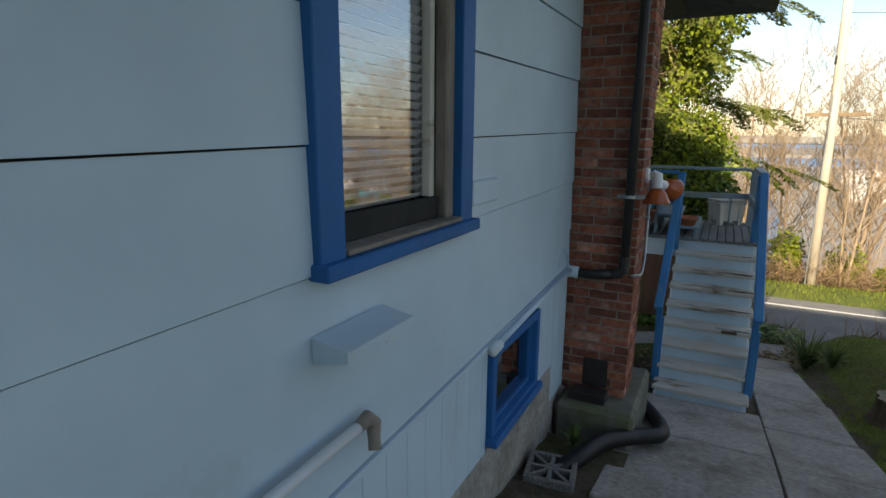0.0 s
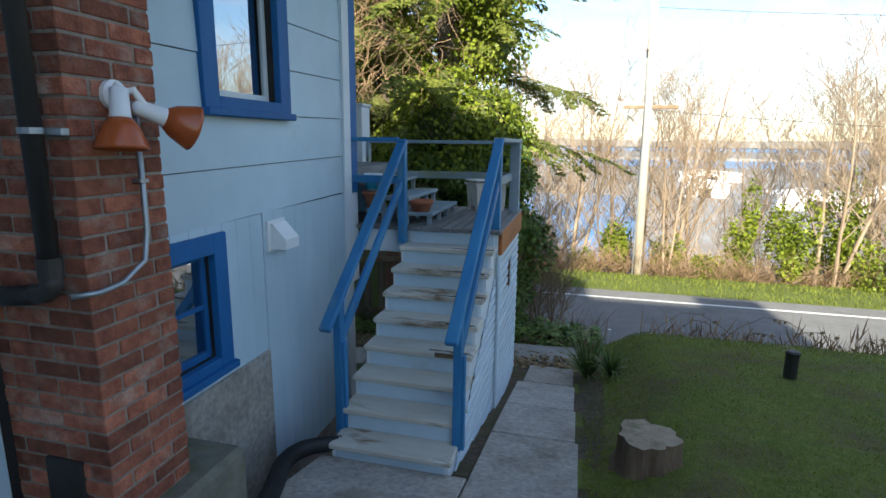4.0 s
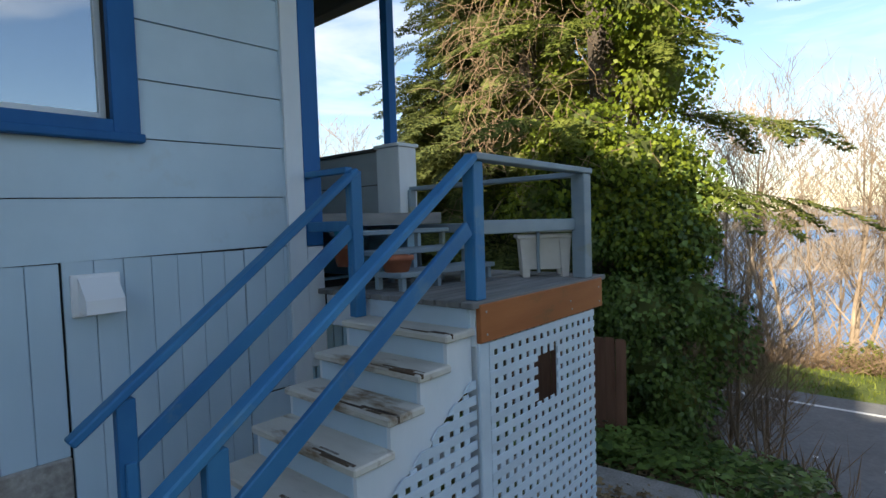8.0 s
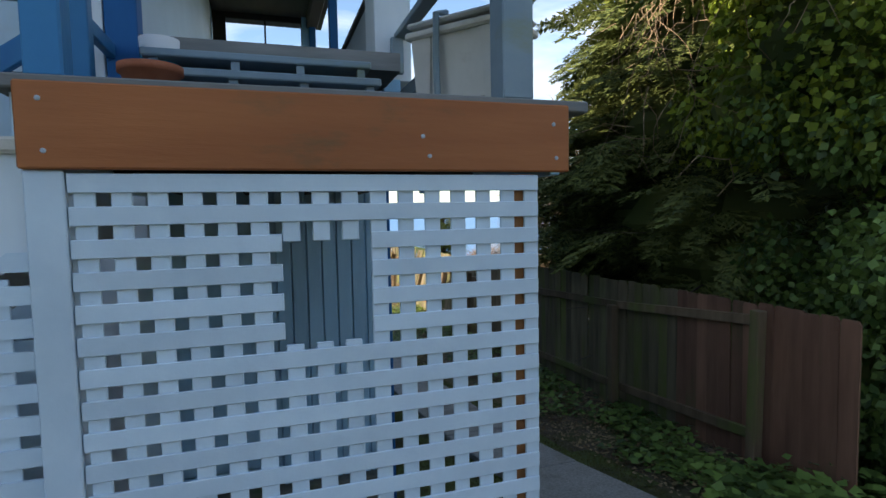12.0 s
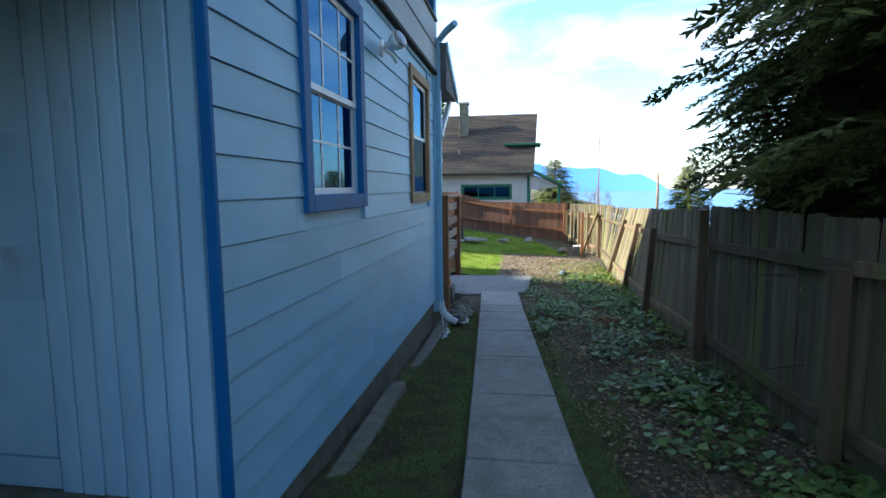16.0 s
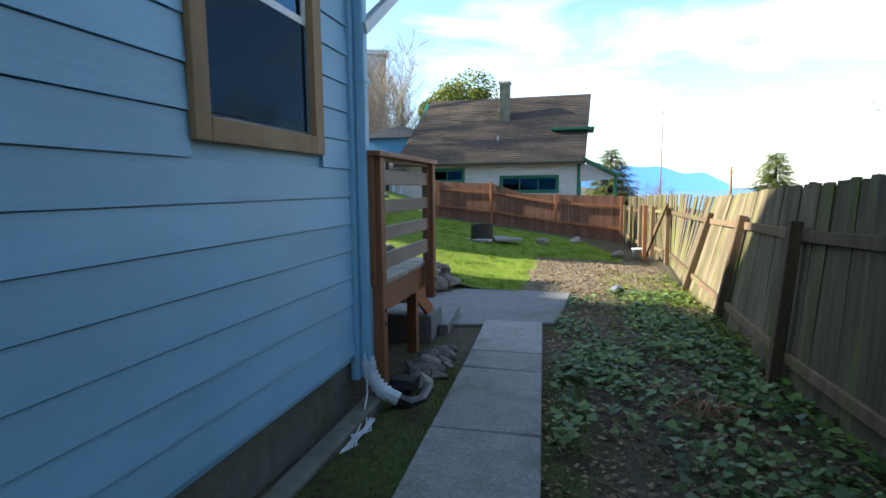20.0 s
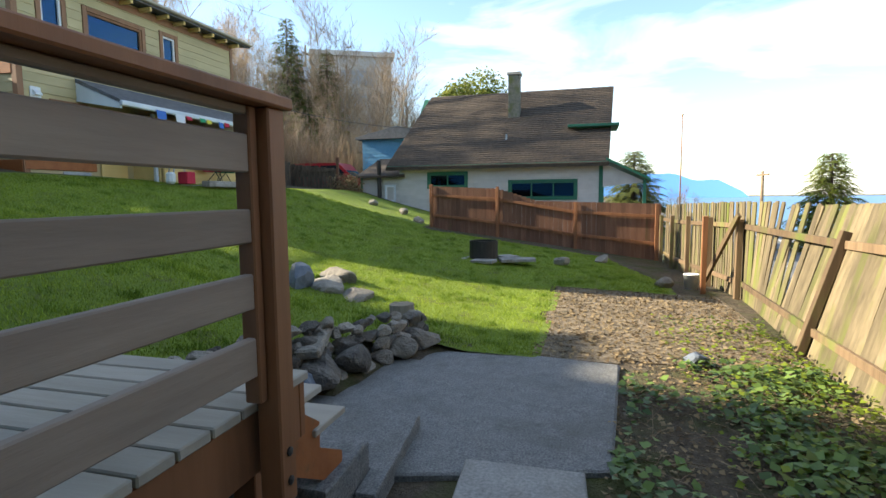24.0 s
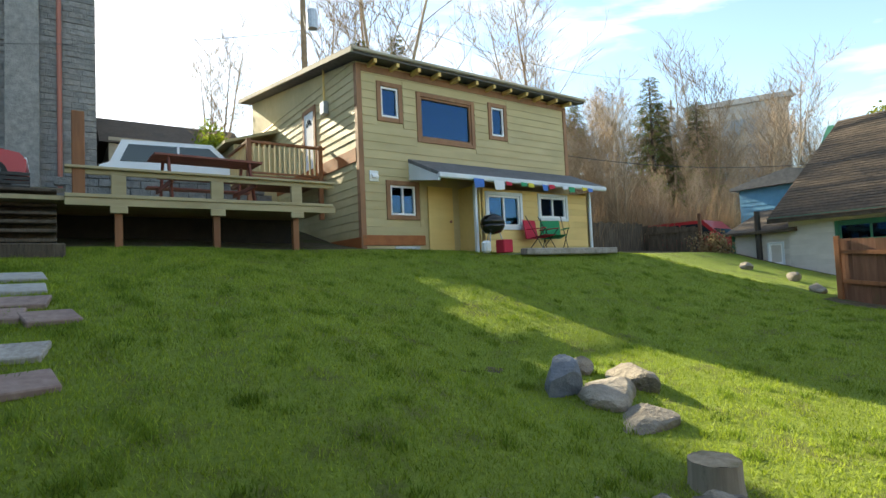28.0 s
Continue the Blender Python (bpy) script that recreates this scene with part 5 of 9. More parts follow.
rod = thing("belt_pipe", "white painted pipe along the wall's belt line", "pipe", (WX + 0.03, 3, 3.27))
wpart("tube", MB().tube([(-0.915, 2.36, 3.268), (-0.915, 3.8, 3.34)], 0.017, 10), M["siding1"], rod, "", True)
wpart("end_cap", MB().tube([(-0.912, 2.31, 3.262), (-0.912, 2.4, 3.27)], 0.028, 10), M["white"], rod, "", True)
gp = thing("tap_pipe", "white pipe with a rusty spout end", "pipe", (WX + 0.03, 1.2, 3.38))
wpart("tube", MB().tube([(-0.9, -0.5, 3.39), (-0.9, 1.22, 3.43)], 0.018, 10), M["white"], gp, "", True)
wpart("spout", MB().tube([(-0.9, 1.2, 3.43), (-0.9, 1.25, 3.437), (-0.895, 1.275, 3.41), (-0.89, 1.27, 3.36), (-0.88, 1.26, 3.33)], [0.02, 0.026, 0.026, 0.02, 0.022], 10), M["oldwood"], gp, "rusty spout", True)

vh = thing("dryer_vent", "white plastic dryer vent hood", "vent", (WX, 5.9, 3.06))
wpart("plate", MB().box(WX - 0.01, WX + 0.012, 5.77, 6.0, 3.08, 3.3, 0.004), M["white_pure"], vh)
wpart("hood", MB().prism([(WX + 0.012, 3.28), (WX + 0.03, 3.28), (WX + 0.13, 3.17), (WX + 0.13, 3.1), (WX + 0.012, 3.1)], 5.8, 5.98, "y"), M["white_pure"], vh)

# ---- front stairs ----
st = thing("front_stairs", "worn white wooden stairs with rotting treads", "stairs", (0, 6.4, 1.6), kind="structure")
NY = [5.575 + 0.215 * k for k in range(8)]
NZ = [1.79 + 0.16 * k for k in range(8)]
for k in range(8):
    y, z = NY[k], NZ[k]
    wpart("tread", MB().box(-0.43, 0.45, y, y + 0.255, z - 0.042, z, 0.008), M["tread"], st, "white tread, rotten at the nose" if 3 < k < 7 else "")
    if k in (3, 4, 5, 6, 7):
        q = rng(70 + k)
        rot = MB()
        for j in range(5):
            a = 0.45 - 0.34 * q.random() ** 2 * (1.6 if k == 5 else 0.8)
            d0 = q.uniform(0, 0.06)
            rot.box(a - q.uniform(0.08, 0.22), min(a + 0.02, 0.452), y - 0.002 + d0, y + q.uniform(0.008, 0.022) + d0, z - q.uniform(0.02, 0.042), z + 0.001 + 0.0006 * j, 0.002)
        wpart("rotten_nose", rot, M["rot"], st, "dark rotten wood at the tread's end")
    wpart("riser", MB().box(-0.39, 0.4, y + 0.028, y + 0.045, z - 0.16, z - 0.043, 0.002), M["siding1"], st)
wpart("riser", MB().box(-0.4, 0.42, 7.3, 7.33, 2.9, 3.03, 0.002), M["siding1"], st)
for nm, x0, x1 in (("stringer", 0.4, 0.425), ("stringer", -0.415, -0.39)):
    pts = []
    for k in range(8):
        pts += [(NY[k] + 0.03, NZ[k] - 0.2 if k == 0 else NZ[k - 1] - 0.042), (NY[k] + 0.03, NZ[k] - 0.042)]
    pts += [(7.32, NZ[7] - 0.042), (7.32, 2.59)]
    low = [(7.3 - 0.19 * j, 2.58 - 0.63 * 0.19 * j + (0.022 if j % 2 else -0.022)) for j in range(1, 8)]
    pts += low + [(5.78, 1.52), (NY[0] + 0.03, 1.48)]
    wpart(nm, MB().prism(pts, x0, x1, "x"), M["white"], st, "white stepped side board")

hr = thing("stair_rails", "weathered bright blue wooden handrails", "handrail", (0, 6.4, 1.7), kind="structure")
for x, ytop, ztop, rise in ((-0.44, 7.25, 3.885, 0.763), (0.435, 7.36, 3.895, 0.722)):
    wpart("lower_post", MB().box(x - 0.028, x + 0.028, 5.78, 5.865, 1.75, ztop - rise * (ytop - 5.82) - 0.05, 0.005), M["rail_blue"], hr)
    wpart("post_cleat", MB().box(x + 0.029, x + 0.05, 5.8, 5.85, 1.75, ztop - rise * (ytop - 5.82) - 0.34, 0.004), M["rail_blue"], hr)
    wpart("top_rail", MB().beam((x, ytop, ztop - 0.022), (x, 5.6, ztop - 0.022 - rise * (ytop - 5.6)), 0.085, 0.042, 0.008), M["rail_blue"], hr)
    zm = 3.475 if x > 0 else 3.48
    wpart("mid_rail", MB().beam((x, ytop - 0.05, zm), (x, 5.83, zm - (rise - 0.015) * (ytop - 5.88)), 0.035, 0.085, 0.006), M["rail_blue"], hr)
wpart("top_post", MB().box(-0.475, -0.405, 7.19, 7.275, 2.912, 3.862, 0.005), M["rail_blue"], hr)
wpart("side_rail", MB().box(-0.93, -0.476, 7.2, 7.26, 3.85, 3.89, 0.005).box(-0.93, -0.476, 7.21, 7.25, 3.47, 3.54, 0.005), M["rail_blue"], hr)

# ---- entry deck ----
dk = thing("entry_deck", "small raised entry deck of grey weathered boards", "deck", (-0.2, 8.1, 1.1), kind="structure")
for k in range(15):
    x0 = -0.93 + k * 0.0945
    wpart("deck_board", MB().box(x0 + 0.003, x0 + 0.089, 7.27, 8.97, 3.025, 3.062, 0.005), M["deckboard"], dk)
wpart("fascia", MB().box(0.455, 0.49, 7.33, 8.89, 2.825, 3.045, 0.005), M["orange"], dk, "orange stained fascia board")
for sy, sz in ((7.385, 3.0), (7.39, 2.87), (8.38, 2.93), (8.83, 2.98), (8.84, 2.87), (8.4, 2.87)):
    wpart("screw", MB().lathe([(0.007, 0), (0.007, 0.002), (0.004, 0.003)], 8, Matrix.Translation((0.49, sy, sz)) @ pose(0, 0, 0, 0, 90, 0)), M["steel"], dk)
wpart("front_rim", MB().box(-0.9, 0.453, 7.325, 7.36, 2.8, 3.02, 0.004), M["white"], dk)
wpart("back_rim", MB().box(-1.3, 0.41, 8.86, 8.9, 2.82, 3.02, 0.004), M["siding2"], dk)
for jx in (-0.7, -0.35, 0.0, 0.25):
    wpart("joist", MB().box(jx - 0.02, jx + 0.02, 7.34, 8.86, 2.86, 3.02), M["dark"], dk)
for px, py in ((0.4, 7.4), (0.4, 8.74)):
    zb = G(px, py) - 0.1
    wpart("support_post", MB().box(px - 0.045, px + 0.045, py - 0.045, py + 0.045, zb, 2.82, 0.005), M["orange_v"] if py > 8 else M["white"], dk)
wpart("lattice_stile", MB().box(0.45, 0.475, 7.335, 7.425, 1.05, 2.822, 0.004), M["lattice"], dk)
# deck railing in grey
rl = thing("deck_railing", "grey painted deck railing with a bright blue corner post", "railing", (0.2, 8.3, 3.06), kind="structure")
wpart("blue_post", MB().box(0.372, 0.458, 7.345, 7.435, 3.062, 3.85, 0.006), M["rail_blue"], rl, "bright blue post")
wpart("corner_post", MB().box(0.36, 0.47, 8.66, 8.77, 3.062, 3.84, 0.006), M["greyrail"], rl)
wpart("top_rail", MB().beam((0.43, 7.35, 3.875), (0.43, 8.78, 3.86), 0.1, 0.04, 0.006), M["greyrail"], rl)
wpart("mid_rail", MB().beam((0.39, 7.43, 3.475), (0.37, 8.7, 3.465), 0.04, 0.085, 0.006), M["greyrail"], rl)
wpart("back_top_rail", MB().beam((0.36, 8.79, 3.845), (-1.45, 8.79, 3.845), 0.085, 0.04, 0.006), M["greyrail"], rl)
wpart("back_mid_rail", MB().beam((0.36, 8.79, 3.46), (-1.45, 8.79, 3.45), 0.04, 0.085, 0.006), M["greyrail"], rl)
wpart("bracket", MB().box(-1.42, -1.38, 8.72, 8.8, 3.6, 3.83, 0.005), M["greyrail"], rl)
# porch steps
ps = thing("porch_steps", "three grey open steps up to the porch", "steps", (-0.6, 7.9, 3.06), kind="structure")
for k, (x1, z) in enumerate(((-0.2, 3.185), (-0.43, 3.325), (-0.67, 3.465))):
    wpart("tread", MB().box(x1 - 0.27, x1, 7.4, 8.45, z - 0.035, z, 0.006), M["greyrail"], ps)
    for py in (7.45, 7.8, 8.1, 8.4):
        wpart("support", MB().box(x1 - 0.06, x1 - 0.02, py - 0.02, py + 0.02, 3.062, z - 0.036, 0.003), M["greyrail"], ps)


# ---- lattice ----
def lattice(name, label, y0, y1, z0, z1, x, hole=None, above=None):
    """Crossed slats: level ones in front, upright ones behind. above: stepped lower edge of a stair side."""
    t = thing(name, label, "lattice", (x, (y0 + y1) / 2, z0), kind="structure")
    p, w = 0.0862, 0.0505
    n = int((z1 - z0) / p) + 1
    for k in range(n):
        z = z1 - p * k - w
        if z < z0:
            break
        spans = [(y0, y1)]
        if hole and z + w > hole[2] and z < hole[3]:
            spans = [(y0, hole[0]), (hole[1], y1)]
        if above:
            ys = above(z + w)
            spans = [(max(y0, ys), y1)]
        for a, b in spans:
            if b - a > 0.04:
                if above:
                    wpart("slat", MB().prism([(a, z), (b, z), (b, z + w), (a + 0.06, z + w)], x, x + 0.009, "x"), M["lattice"], t)
                else:
                    wpart("slat", MB().box(x, x + 0.009, a, b, z, z + w, 0.002), M["lattice"], t)
    n = int((y1 - y0) / p) + 1
    for k in range(n):
        y = y0 + p * k + 0.01
        if y + w > y1 + 0.02:
            break
        spans = [(z0, z1)]
        if hole and y + w > hole[0] and y < hole[1]:
            spans = [(z0, hole[2]), (hole[3], z1)]
        if above:
            zt = z0
            while zt < z1 and above(zt) < y:
                zt += 0.02
            spans = [(z0, zt - 0.075)]
        for a, b in spans:
            if b - a > 0.04:
                wpart("slat", MB().box(x - 0.01, x - 0.001, y, y + w, a, b, 0.002), M["lattice"], t)
    return t


lattice("deck_lattice", "pale blue lattice panel with a cut square hole", 7.43, 8.78, 1.06, 2.815, 0.465, hole=(7.955, 8.215, 2.315, 2.62))
lattice("stair_lattice", "pale blue lattice filling the side of the stairs", 5.75, 7.33, 1.2, 2.7, 0.437,
        above=lambda z: 7.34 - (2.69 - z) / 0.63)

# ---- back deck ----
bd = thing("back_deck", "small redwood deck with slatted rail and pale boards", "deck", (-8.4, 7.8, 0), kind="structure")
for px, zlow in ((-7.5, 0.15), (-8.9, 0.6)):
    wpart("post", MB().box(px - 0.045, px + 0.045, 8.86, 8.945, zlow, 1.895, 0.006), M["redwood"], bd)
    wpart("post_facing", MB().box(px + 0.05, px + 0.09, 8.85, 8.908, 0.97, 1.895, 0.005), M["redwood"], bd)
    for zb in (0.68, 0.78):
        wpart("bolt", MB().lathe([(0.016, 0), (0.016, 0.006), (0.006, 0.01)], 8, Matrix.Translation((px, 8.945, zb)) @ pose(0, 0, 0, -90, 0, 0)), M["pipe_dark"], bd)
wpart("rail_cap", MB().box(-8.97, -7.4, 8.83, 8.965, 1.896, 1.935, 0.006), M["redwood"], bd, "reddish cap board")
for z0, z1 in ((1.868, 1.895), (1.695, 1.81), (1.48, 1.585), (1.275, 1.385), (1.06, 1.185)):
    wpart("rail_board", MB().box(-8.853, -7.547, 8.868, 8.9, z0, z1, 0.005), M["railboard"], bd)
x = -9.2
while x < -7.45:
    wpart("deck_board", MB().box(x + 0.004, x + 0.132, 5.4, 8.855, 0.92, 0.955, 0.005), M["decklight"], bd)
    x += 0.138
wpart("rim", MB().box(-9.15, -7.42, 8.8, 8.84, 0.7, 0.918, 0.005).box(-9.19, -9.15, 5.4, 8.84, 0.7, 0.918, 0.005), M["redwood"], bd)
wpart("under_post", MB().box(-9.24, -9.15, 5.5, 5.6, -0.3, 0.65, 0.005).box(-9.14, -9.05, 8.6, 8.7, -0.3, 0.7, 0.005), M["redwood"], bd)
ws = thing("wood_steps", "small wooden step flight with orange stringer", "steps", (-9.5, 8.3, 0.1), kind="structure")
wpart("stringer", MB().prism([(-9.2, 0.86), (-9.2, 0.5), (-9.72, 0.2), (-9.85, 0.2), (-9.85, 0.3), (-9.62, 0.42), (-9.62, 0.55), (-9.4, 0.7)], 8.62, 8.66, "y"), M["orange"], ws, "orange stringer")
wpart("stringer", MB().prism([(-9.2, 0.86), (-9.2, 0.5), (-9.72, 0.2), (-9.85, 0.2), (-9.85, 0.3), (-9.62, 0.42), (-9.62, 0.55), (-9.4, 0.7)], 7.4, 7.44, "y"), M["orange"], ws, "orange stringer")
wpart("tread", MB().box(-9.62, -9.3, 7.4, 8.68, 0.7, 0.735, 0.005), M["decklight"], ws)
wpart("tread", MB().box(-9.86, -9.55, 7.4, 8.68, 0.5, 0.535, 0.005), M["decklight"], ws)
cs = thing("concrete_steps", "rough grey concrete steps down to the patio", "steps", (-10.2, 8.2, 0), kind="structure")
wpart("step", slab_poly([(-9.55, 8.72), (-10.1, 8.7), (-10.1, 7.3), (-9.55, 7.3)], 0.24, 0.4), M["aggregate"], cs)
wpart("step", slab_poly([(-9.85, 8.84), (-10.91, 8.745), (-10.91, 7.42), (-10.11, 7.4), (-10.11, 8.71), (-9.85, 8.73)], 0.07, 0.3), M["aggregate"], cs)
pr = thing("side_roof", "small porch roof with white fascia and bracket", "roof", (-7.95, 8, 3.3), kind="structure")
wpart("roof", MB().prism([(-7.38, 3.97), (-8.5, 3.45), (-8.5, 3.36), (-7.38, 3.36)], 6.2, 8.95, "y"), M["shingle_grey"], pr)
wpart("fascia", MB().prism([(-7.38, 3.98), (-8.52, 3.45), (-8.52, 3.34), (-7.38, 3.84)], 8.951, 8.975, "y"), M["siding2"], pr)
wpart("bracket", MB().beam((-7.4, 8.86, 2.75), (-8.35, 8.86, 3.36), 0.06, 0.08), M["white"], pr)

tb = thing("white_table", "white side table with turned legs on the back deck", "table", (-8.2, 7.1, 0.955))
wpart("tabletop", MB().box(-8.6, -7.85, 6.7, 7.6, 1.56, 1.6, 0.012).box(-8.56, -7.89, 6.74, 7.56, 1.5, 1.558, 0.006), M["white_pure"], tb)
for lx in (-8.5, -7.95):
    for ly in (6.8, 7.5):
        wpart("leg", MB().lathe([(0.03, 0.955), (0.02, 0.98), (0.035, 1.0), (0.018, 1.06), (0.026, 1.2), (0.02, 1.36), (0.034, 1.4), (0.03, 1.5)], 12, Matrix.Translation((lx, ly, 0))), M["white_pure"], tb, "", True)

# ---- houses beyond the lawn ----
def lap_rows(mb_of, z0, z1, pitch, thick):
    """Calls mb_of(z, z_top) for each lap of a wall."""
    z = z0
    while z < z1 - 0.01:
        zt = min(z1, z + pitch)
        mb_of(z, zt)
        z = zt


def laps_y(parent, face, x0, x1, z0, z1, pitch, material, holes=(), sgn=1):
    """Lapped boards on a wall that faces +y (sgn 1). holes: x0, x1, z0, z1."""
    def one(z, zt):
        for a, b in cut(x0, x1, [(h[0], h[1]) for h in holes if h[2] < zt - 0.01 and h[3] > z + 0.01]):
            wpart("siding_board", MB().prism([(face, z), (face + 0.022 * sgn, z), (face + 0.006 * sgn, zt), (face, zt)], a, b, "x"), material, parent)
    lap_rows(one, z0, z1, pitch, 0.02)


def laps_x(parent, face, y0, y1, z0, z1, pitch, material, holes=(), sgn=1):
    def one(z, zt):
        for a, b in cut(y0, y1, [(h[0], h[1]) for h in holes if h[2] < zt - 0.01 and h[3] > z + 0.01]):
            wpart("siding_board", MB().prism([(face, z), (face + 0.022 * sgn, z), (face + 0.006 * sgn, zt), (face, zt)], a, b, "y"), material, parent)
    lap_rows(one, z0, z1, pitch, 0.02)


def win_y(parent, face, x0, x1, z0, z1, f, trim, frame_mat, bars=(), depth=0.06):
    """A window in a wall facing +y: outer trim f wide round the opening."""
    w = wpart("window", MB().box(x0 - f, x0, face - 0.03, face + 0.035, z0 - f, z1 + f, 0.006).box(x1, x1 + f, face - 0.03, face + 0.035, z0 - f, z1 + f, 0.006)
              .box(x0, x1, face - 0.03, face + 0.035, z1, z1 + f, 0.006).box(x0, x1, face - 0.03, face + 0.035, z0 - f, z0, 0.006), M[trim], parent)
    s = 0.05
    mb = MB().box(x0, x0 + s, face - depth, face, z0, z1).box(x1 - s, x1, face - depth, face, z0, z1).box(x0 + s, x1 - s, face - depth, face, z1 - s, z1).box(x0 + s, x1 - s, face - depth, face + 0.02, z0, z0 + s)
    for b in bars:
        xx = x0 + (x1 - x0) * b
        mb.box(xx - s / 2, xx + s / 2, face - depth, face - 0.002, z0 + s, z1 - s)
    wpart("frame", mb, M[frame_mat], w)
    p = wpart("pane", MB().box(x0 + s, x1 - s, face - depth + 0.01, face - depth + 0.014, z0 + s, z1 - s), M["glass_sky"], w)
    p.visible_shadow = False
    return w


def win_x(parent, face, y0, y1, z0, z1, f, trim, frame_mat, bars=(), depth=0.06):
    w = wpart("window", MB().box(face - 0.03, face + 0.035, y0 - f, y0, z0 - f, z1 + f, 0.006).box(face - 0.03, face + 0.035, y1, y1 + f, z0 - f, z1 + f, 0.006)
              .box(face - 0.03, face + 0.035, y0, y1, z1, z1 + f, 0.006).box(face - 0.03, face + 0.035, y0, y1, z0 - f, z0, 0.006), M[trim], parent)
    s = 0.05
    mb = MB().box(face - depth, face, y0, y0 + s, z0, z1).box(face - depth, face, y1 - s, y1, z0, z1).box(face - depth, face, y0 + s, y1 - s, z1 - s, z1).box(face - depth, face, y0 + s, y1 - s, z0, z0 + s)
    for b in bars:
        yy = y0 + (y1 - y0) * b
        mb.box(face - depth, face - 0.002, yy - s / 2, yy + s / 2, z0 + s, z1 - s)
    wpart("frame", mb, M[frame_mat], w)
    p = wpart("pane", MB().box(face - depth + 0.01, face - depth + 0.014, y0 + s, y1 - s, z0 + s, z1 - s), M["glass_sky"], w)
    p.visible_shadow = False
    return w


def holed_y(face, thick, a0, a1, z0, z1, holes):
    return wall_with_holes("y", face, thick, a0, a1, z0, z1, holes)


# yellow house
YF, YX0, YX1 = -1.55, -23.08, -16.05       # front face, far end, near end
yh = thing("yellow_house", "two-storey olive yellow house with brown trim", "house", (-19.5, -5, 2.1), kind="structure")
yw = [(-17.14, -16.66, 5.32, 6.06), (-19.38, -17.77, 4.93, 5.98), (-20.55, -20.1, 5.26, 6.06)]
ylow = (-17.52, -16.82, 2.98, 3.7)
wpart("wall_front", holed_y(YF, 0.15, YX0, YX1, 1.9, 6.55, yw + [ylow]), M["yellow"], yh)
wpart("wall_side", MB().box(YX1 - 0.15, YX1 - 0.0, -9.6, YF - 0.15, 1.9, 6.55), M["yellow"], yh)
wpart("wall_far", MB().box(YX0, YX0 + 0.15, -9.6, YF - 0.15, 1.9, 6.55), M["yellow"], yh)
wpart("wall_back", MB().box(YX0 + 0.15, YX1 - 0.15, -9.6, -9.45, 1.9, 7.7), M["yellow"], yh)
wpart("inner_floor", MB().box(YX0 + 0.15, YX1 - 0.15, -9.4, YF - 0.16, 4.3, 4.4).box(YX0 + 0.15, YX1 - 0.15, -4.2, -4.1, 4.4, 6.5), M["curtain"], yh)
fh = [(a - 0.13, b + 0.13, c - 0.13, d + 0.13) for a, b, c, d in yw + [ylow]]
laps_y(yh, YF, YX0 + 0.12, YX1 - 0.11, 2.5, 6.42, 0.2, M["yellow"], fh + [(YX0, -17.75, 1.9, 4.25)])
laps_x(yh, YX1, -9.6, YF - 0.12, 2.45, 4.2, 0.2, M["yellow"])
laps_x(yh, YX1, -9.6, YF - 0.12, 4.55, 6.6, 0.2, M["yellow"], [(-4.95, -3.9, 4.4, 6.35)])
wpart("gable_side", MB().prism([(-9.6, 6.55), (YF - 0.02, 6.55), (YF - 0.02, 6.56), (-9.6, 7.85)], YX1 - 0.12, YX1 + 0.01, "x"), M["yellow"], yh)
wpart("gable_far", MB().prism([(-9.6, 6.55), (YF - 0.02, 6.55), (YF - 0.02, 6.56), (-9.6, 7.85)], YX0, YX0 + 0.12, "x"), M["yellow"], yh)
wpart("corner_trim", MB().box(YX1 - 0.1, YX1 + 0.03, YF - 0.11, YF + 0.035, 2.1, 6.5, 0.006), M["browntrim"], yh)
wpart("corner_trim", MB().box(YX0 - 0.02, YX0 + 0.11, YF - 0.1, YF + 0.035, 4.2, 6.5, 0.006), M["browntrim"], yh)
wpart("frieze_board", MB().box(YX0 + 0.11, YX1 - 0.1, YF, YF + 0.032, 6.33, 6.5, 0.005), M["browntrim"], yh)
wpart("base_board", MB().box(-17.75, YX1 + 0.0, YF, YF + 0.04, 2.26, 2.5, 0.005).box(YX1, YX1 + 0.04, -9.6, YF, 2.2, 2.46, 0.005), M["orange"], yh, "reddish skirting board")
wpart("belt_board", MB().box(YX1, YX1 + 0.035, -9.6, YF - 0.11, 4.22, 4.54, 0.005), M["orange"], yh, "reddish belt board")
wpart("vent_grille", MB().box(-17.6, -16.9, YF + 0.0, YF + 0.02, 2.05, 2.24, 0.004), M["steel"], yh)
wpart("foundation", MB().box(YX0, YX1 - 0.03, -9.6, YF - 0.03, 1.3, 2.25), M["concrete"], yh)
# shed roof, low at the front, with rafter tails
pitch = (7.85 - 6.56) / (9.6 + YF)
rf = MB()
ya, yb = YF + 0.42, -10.1
za, zb = 6.6 - pitch * 0.42, 6.6 + pitch * (YF - yb)
rf.add([(YX1 + 0.35, ya, za), (YX0 - 0.45, ya, za), (YX0 - 0.45, yb, zb), (YX1 + 0.35, yb, zb), (YX1 + 0.35, ya, za + 0.13), (YX0 - 0.45, ya, za + 0.13), (YX0 - 0.45, yb, zb + 0.13), (YX1 + 0.35, yb, zb + 0.13)],
       [(0, 1, 2, 3), (4, 7, 6, 5), (0, 4, 5, 1), (1, 5, 6, 2), (2, 6, 7, 3), (3, 7, 4, 0)])
wpart("roof", rf, M["shingle_grey"], yh)
wpart("gutter", MB().box(YX0 - 0.46, YX1 + 0.36, ya, ya + 0.09, za + 0.05, za + 0.13, 0.02), M["tan"], yh, "pale roof gutter")
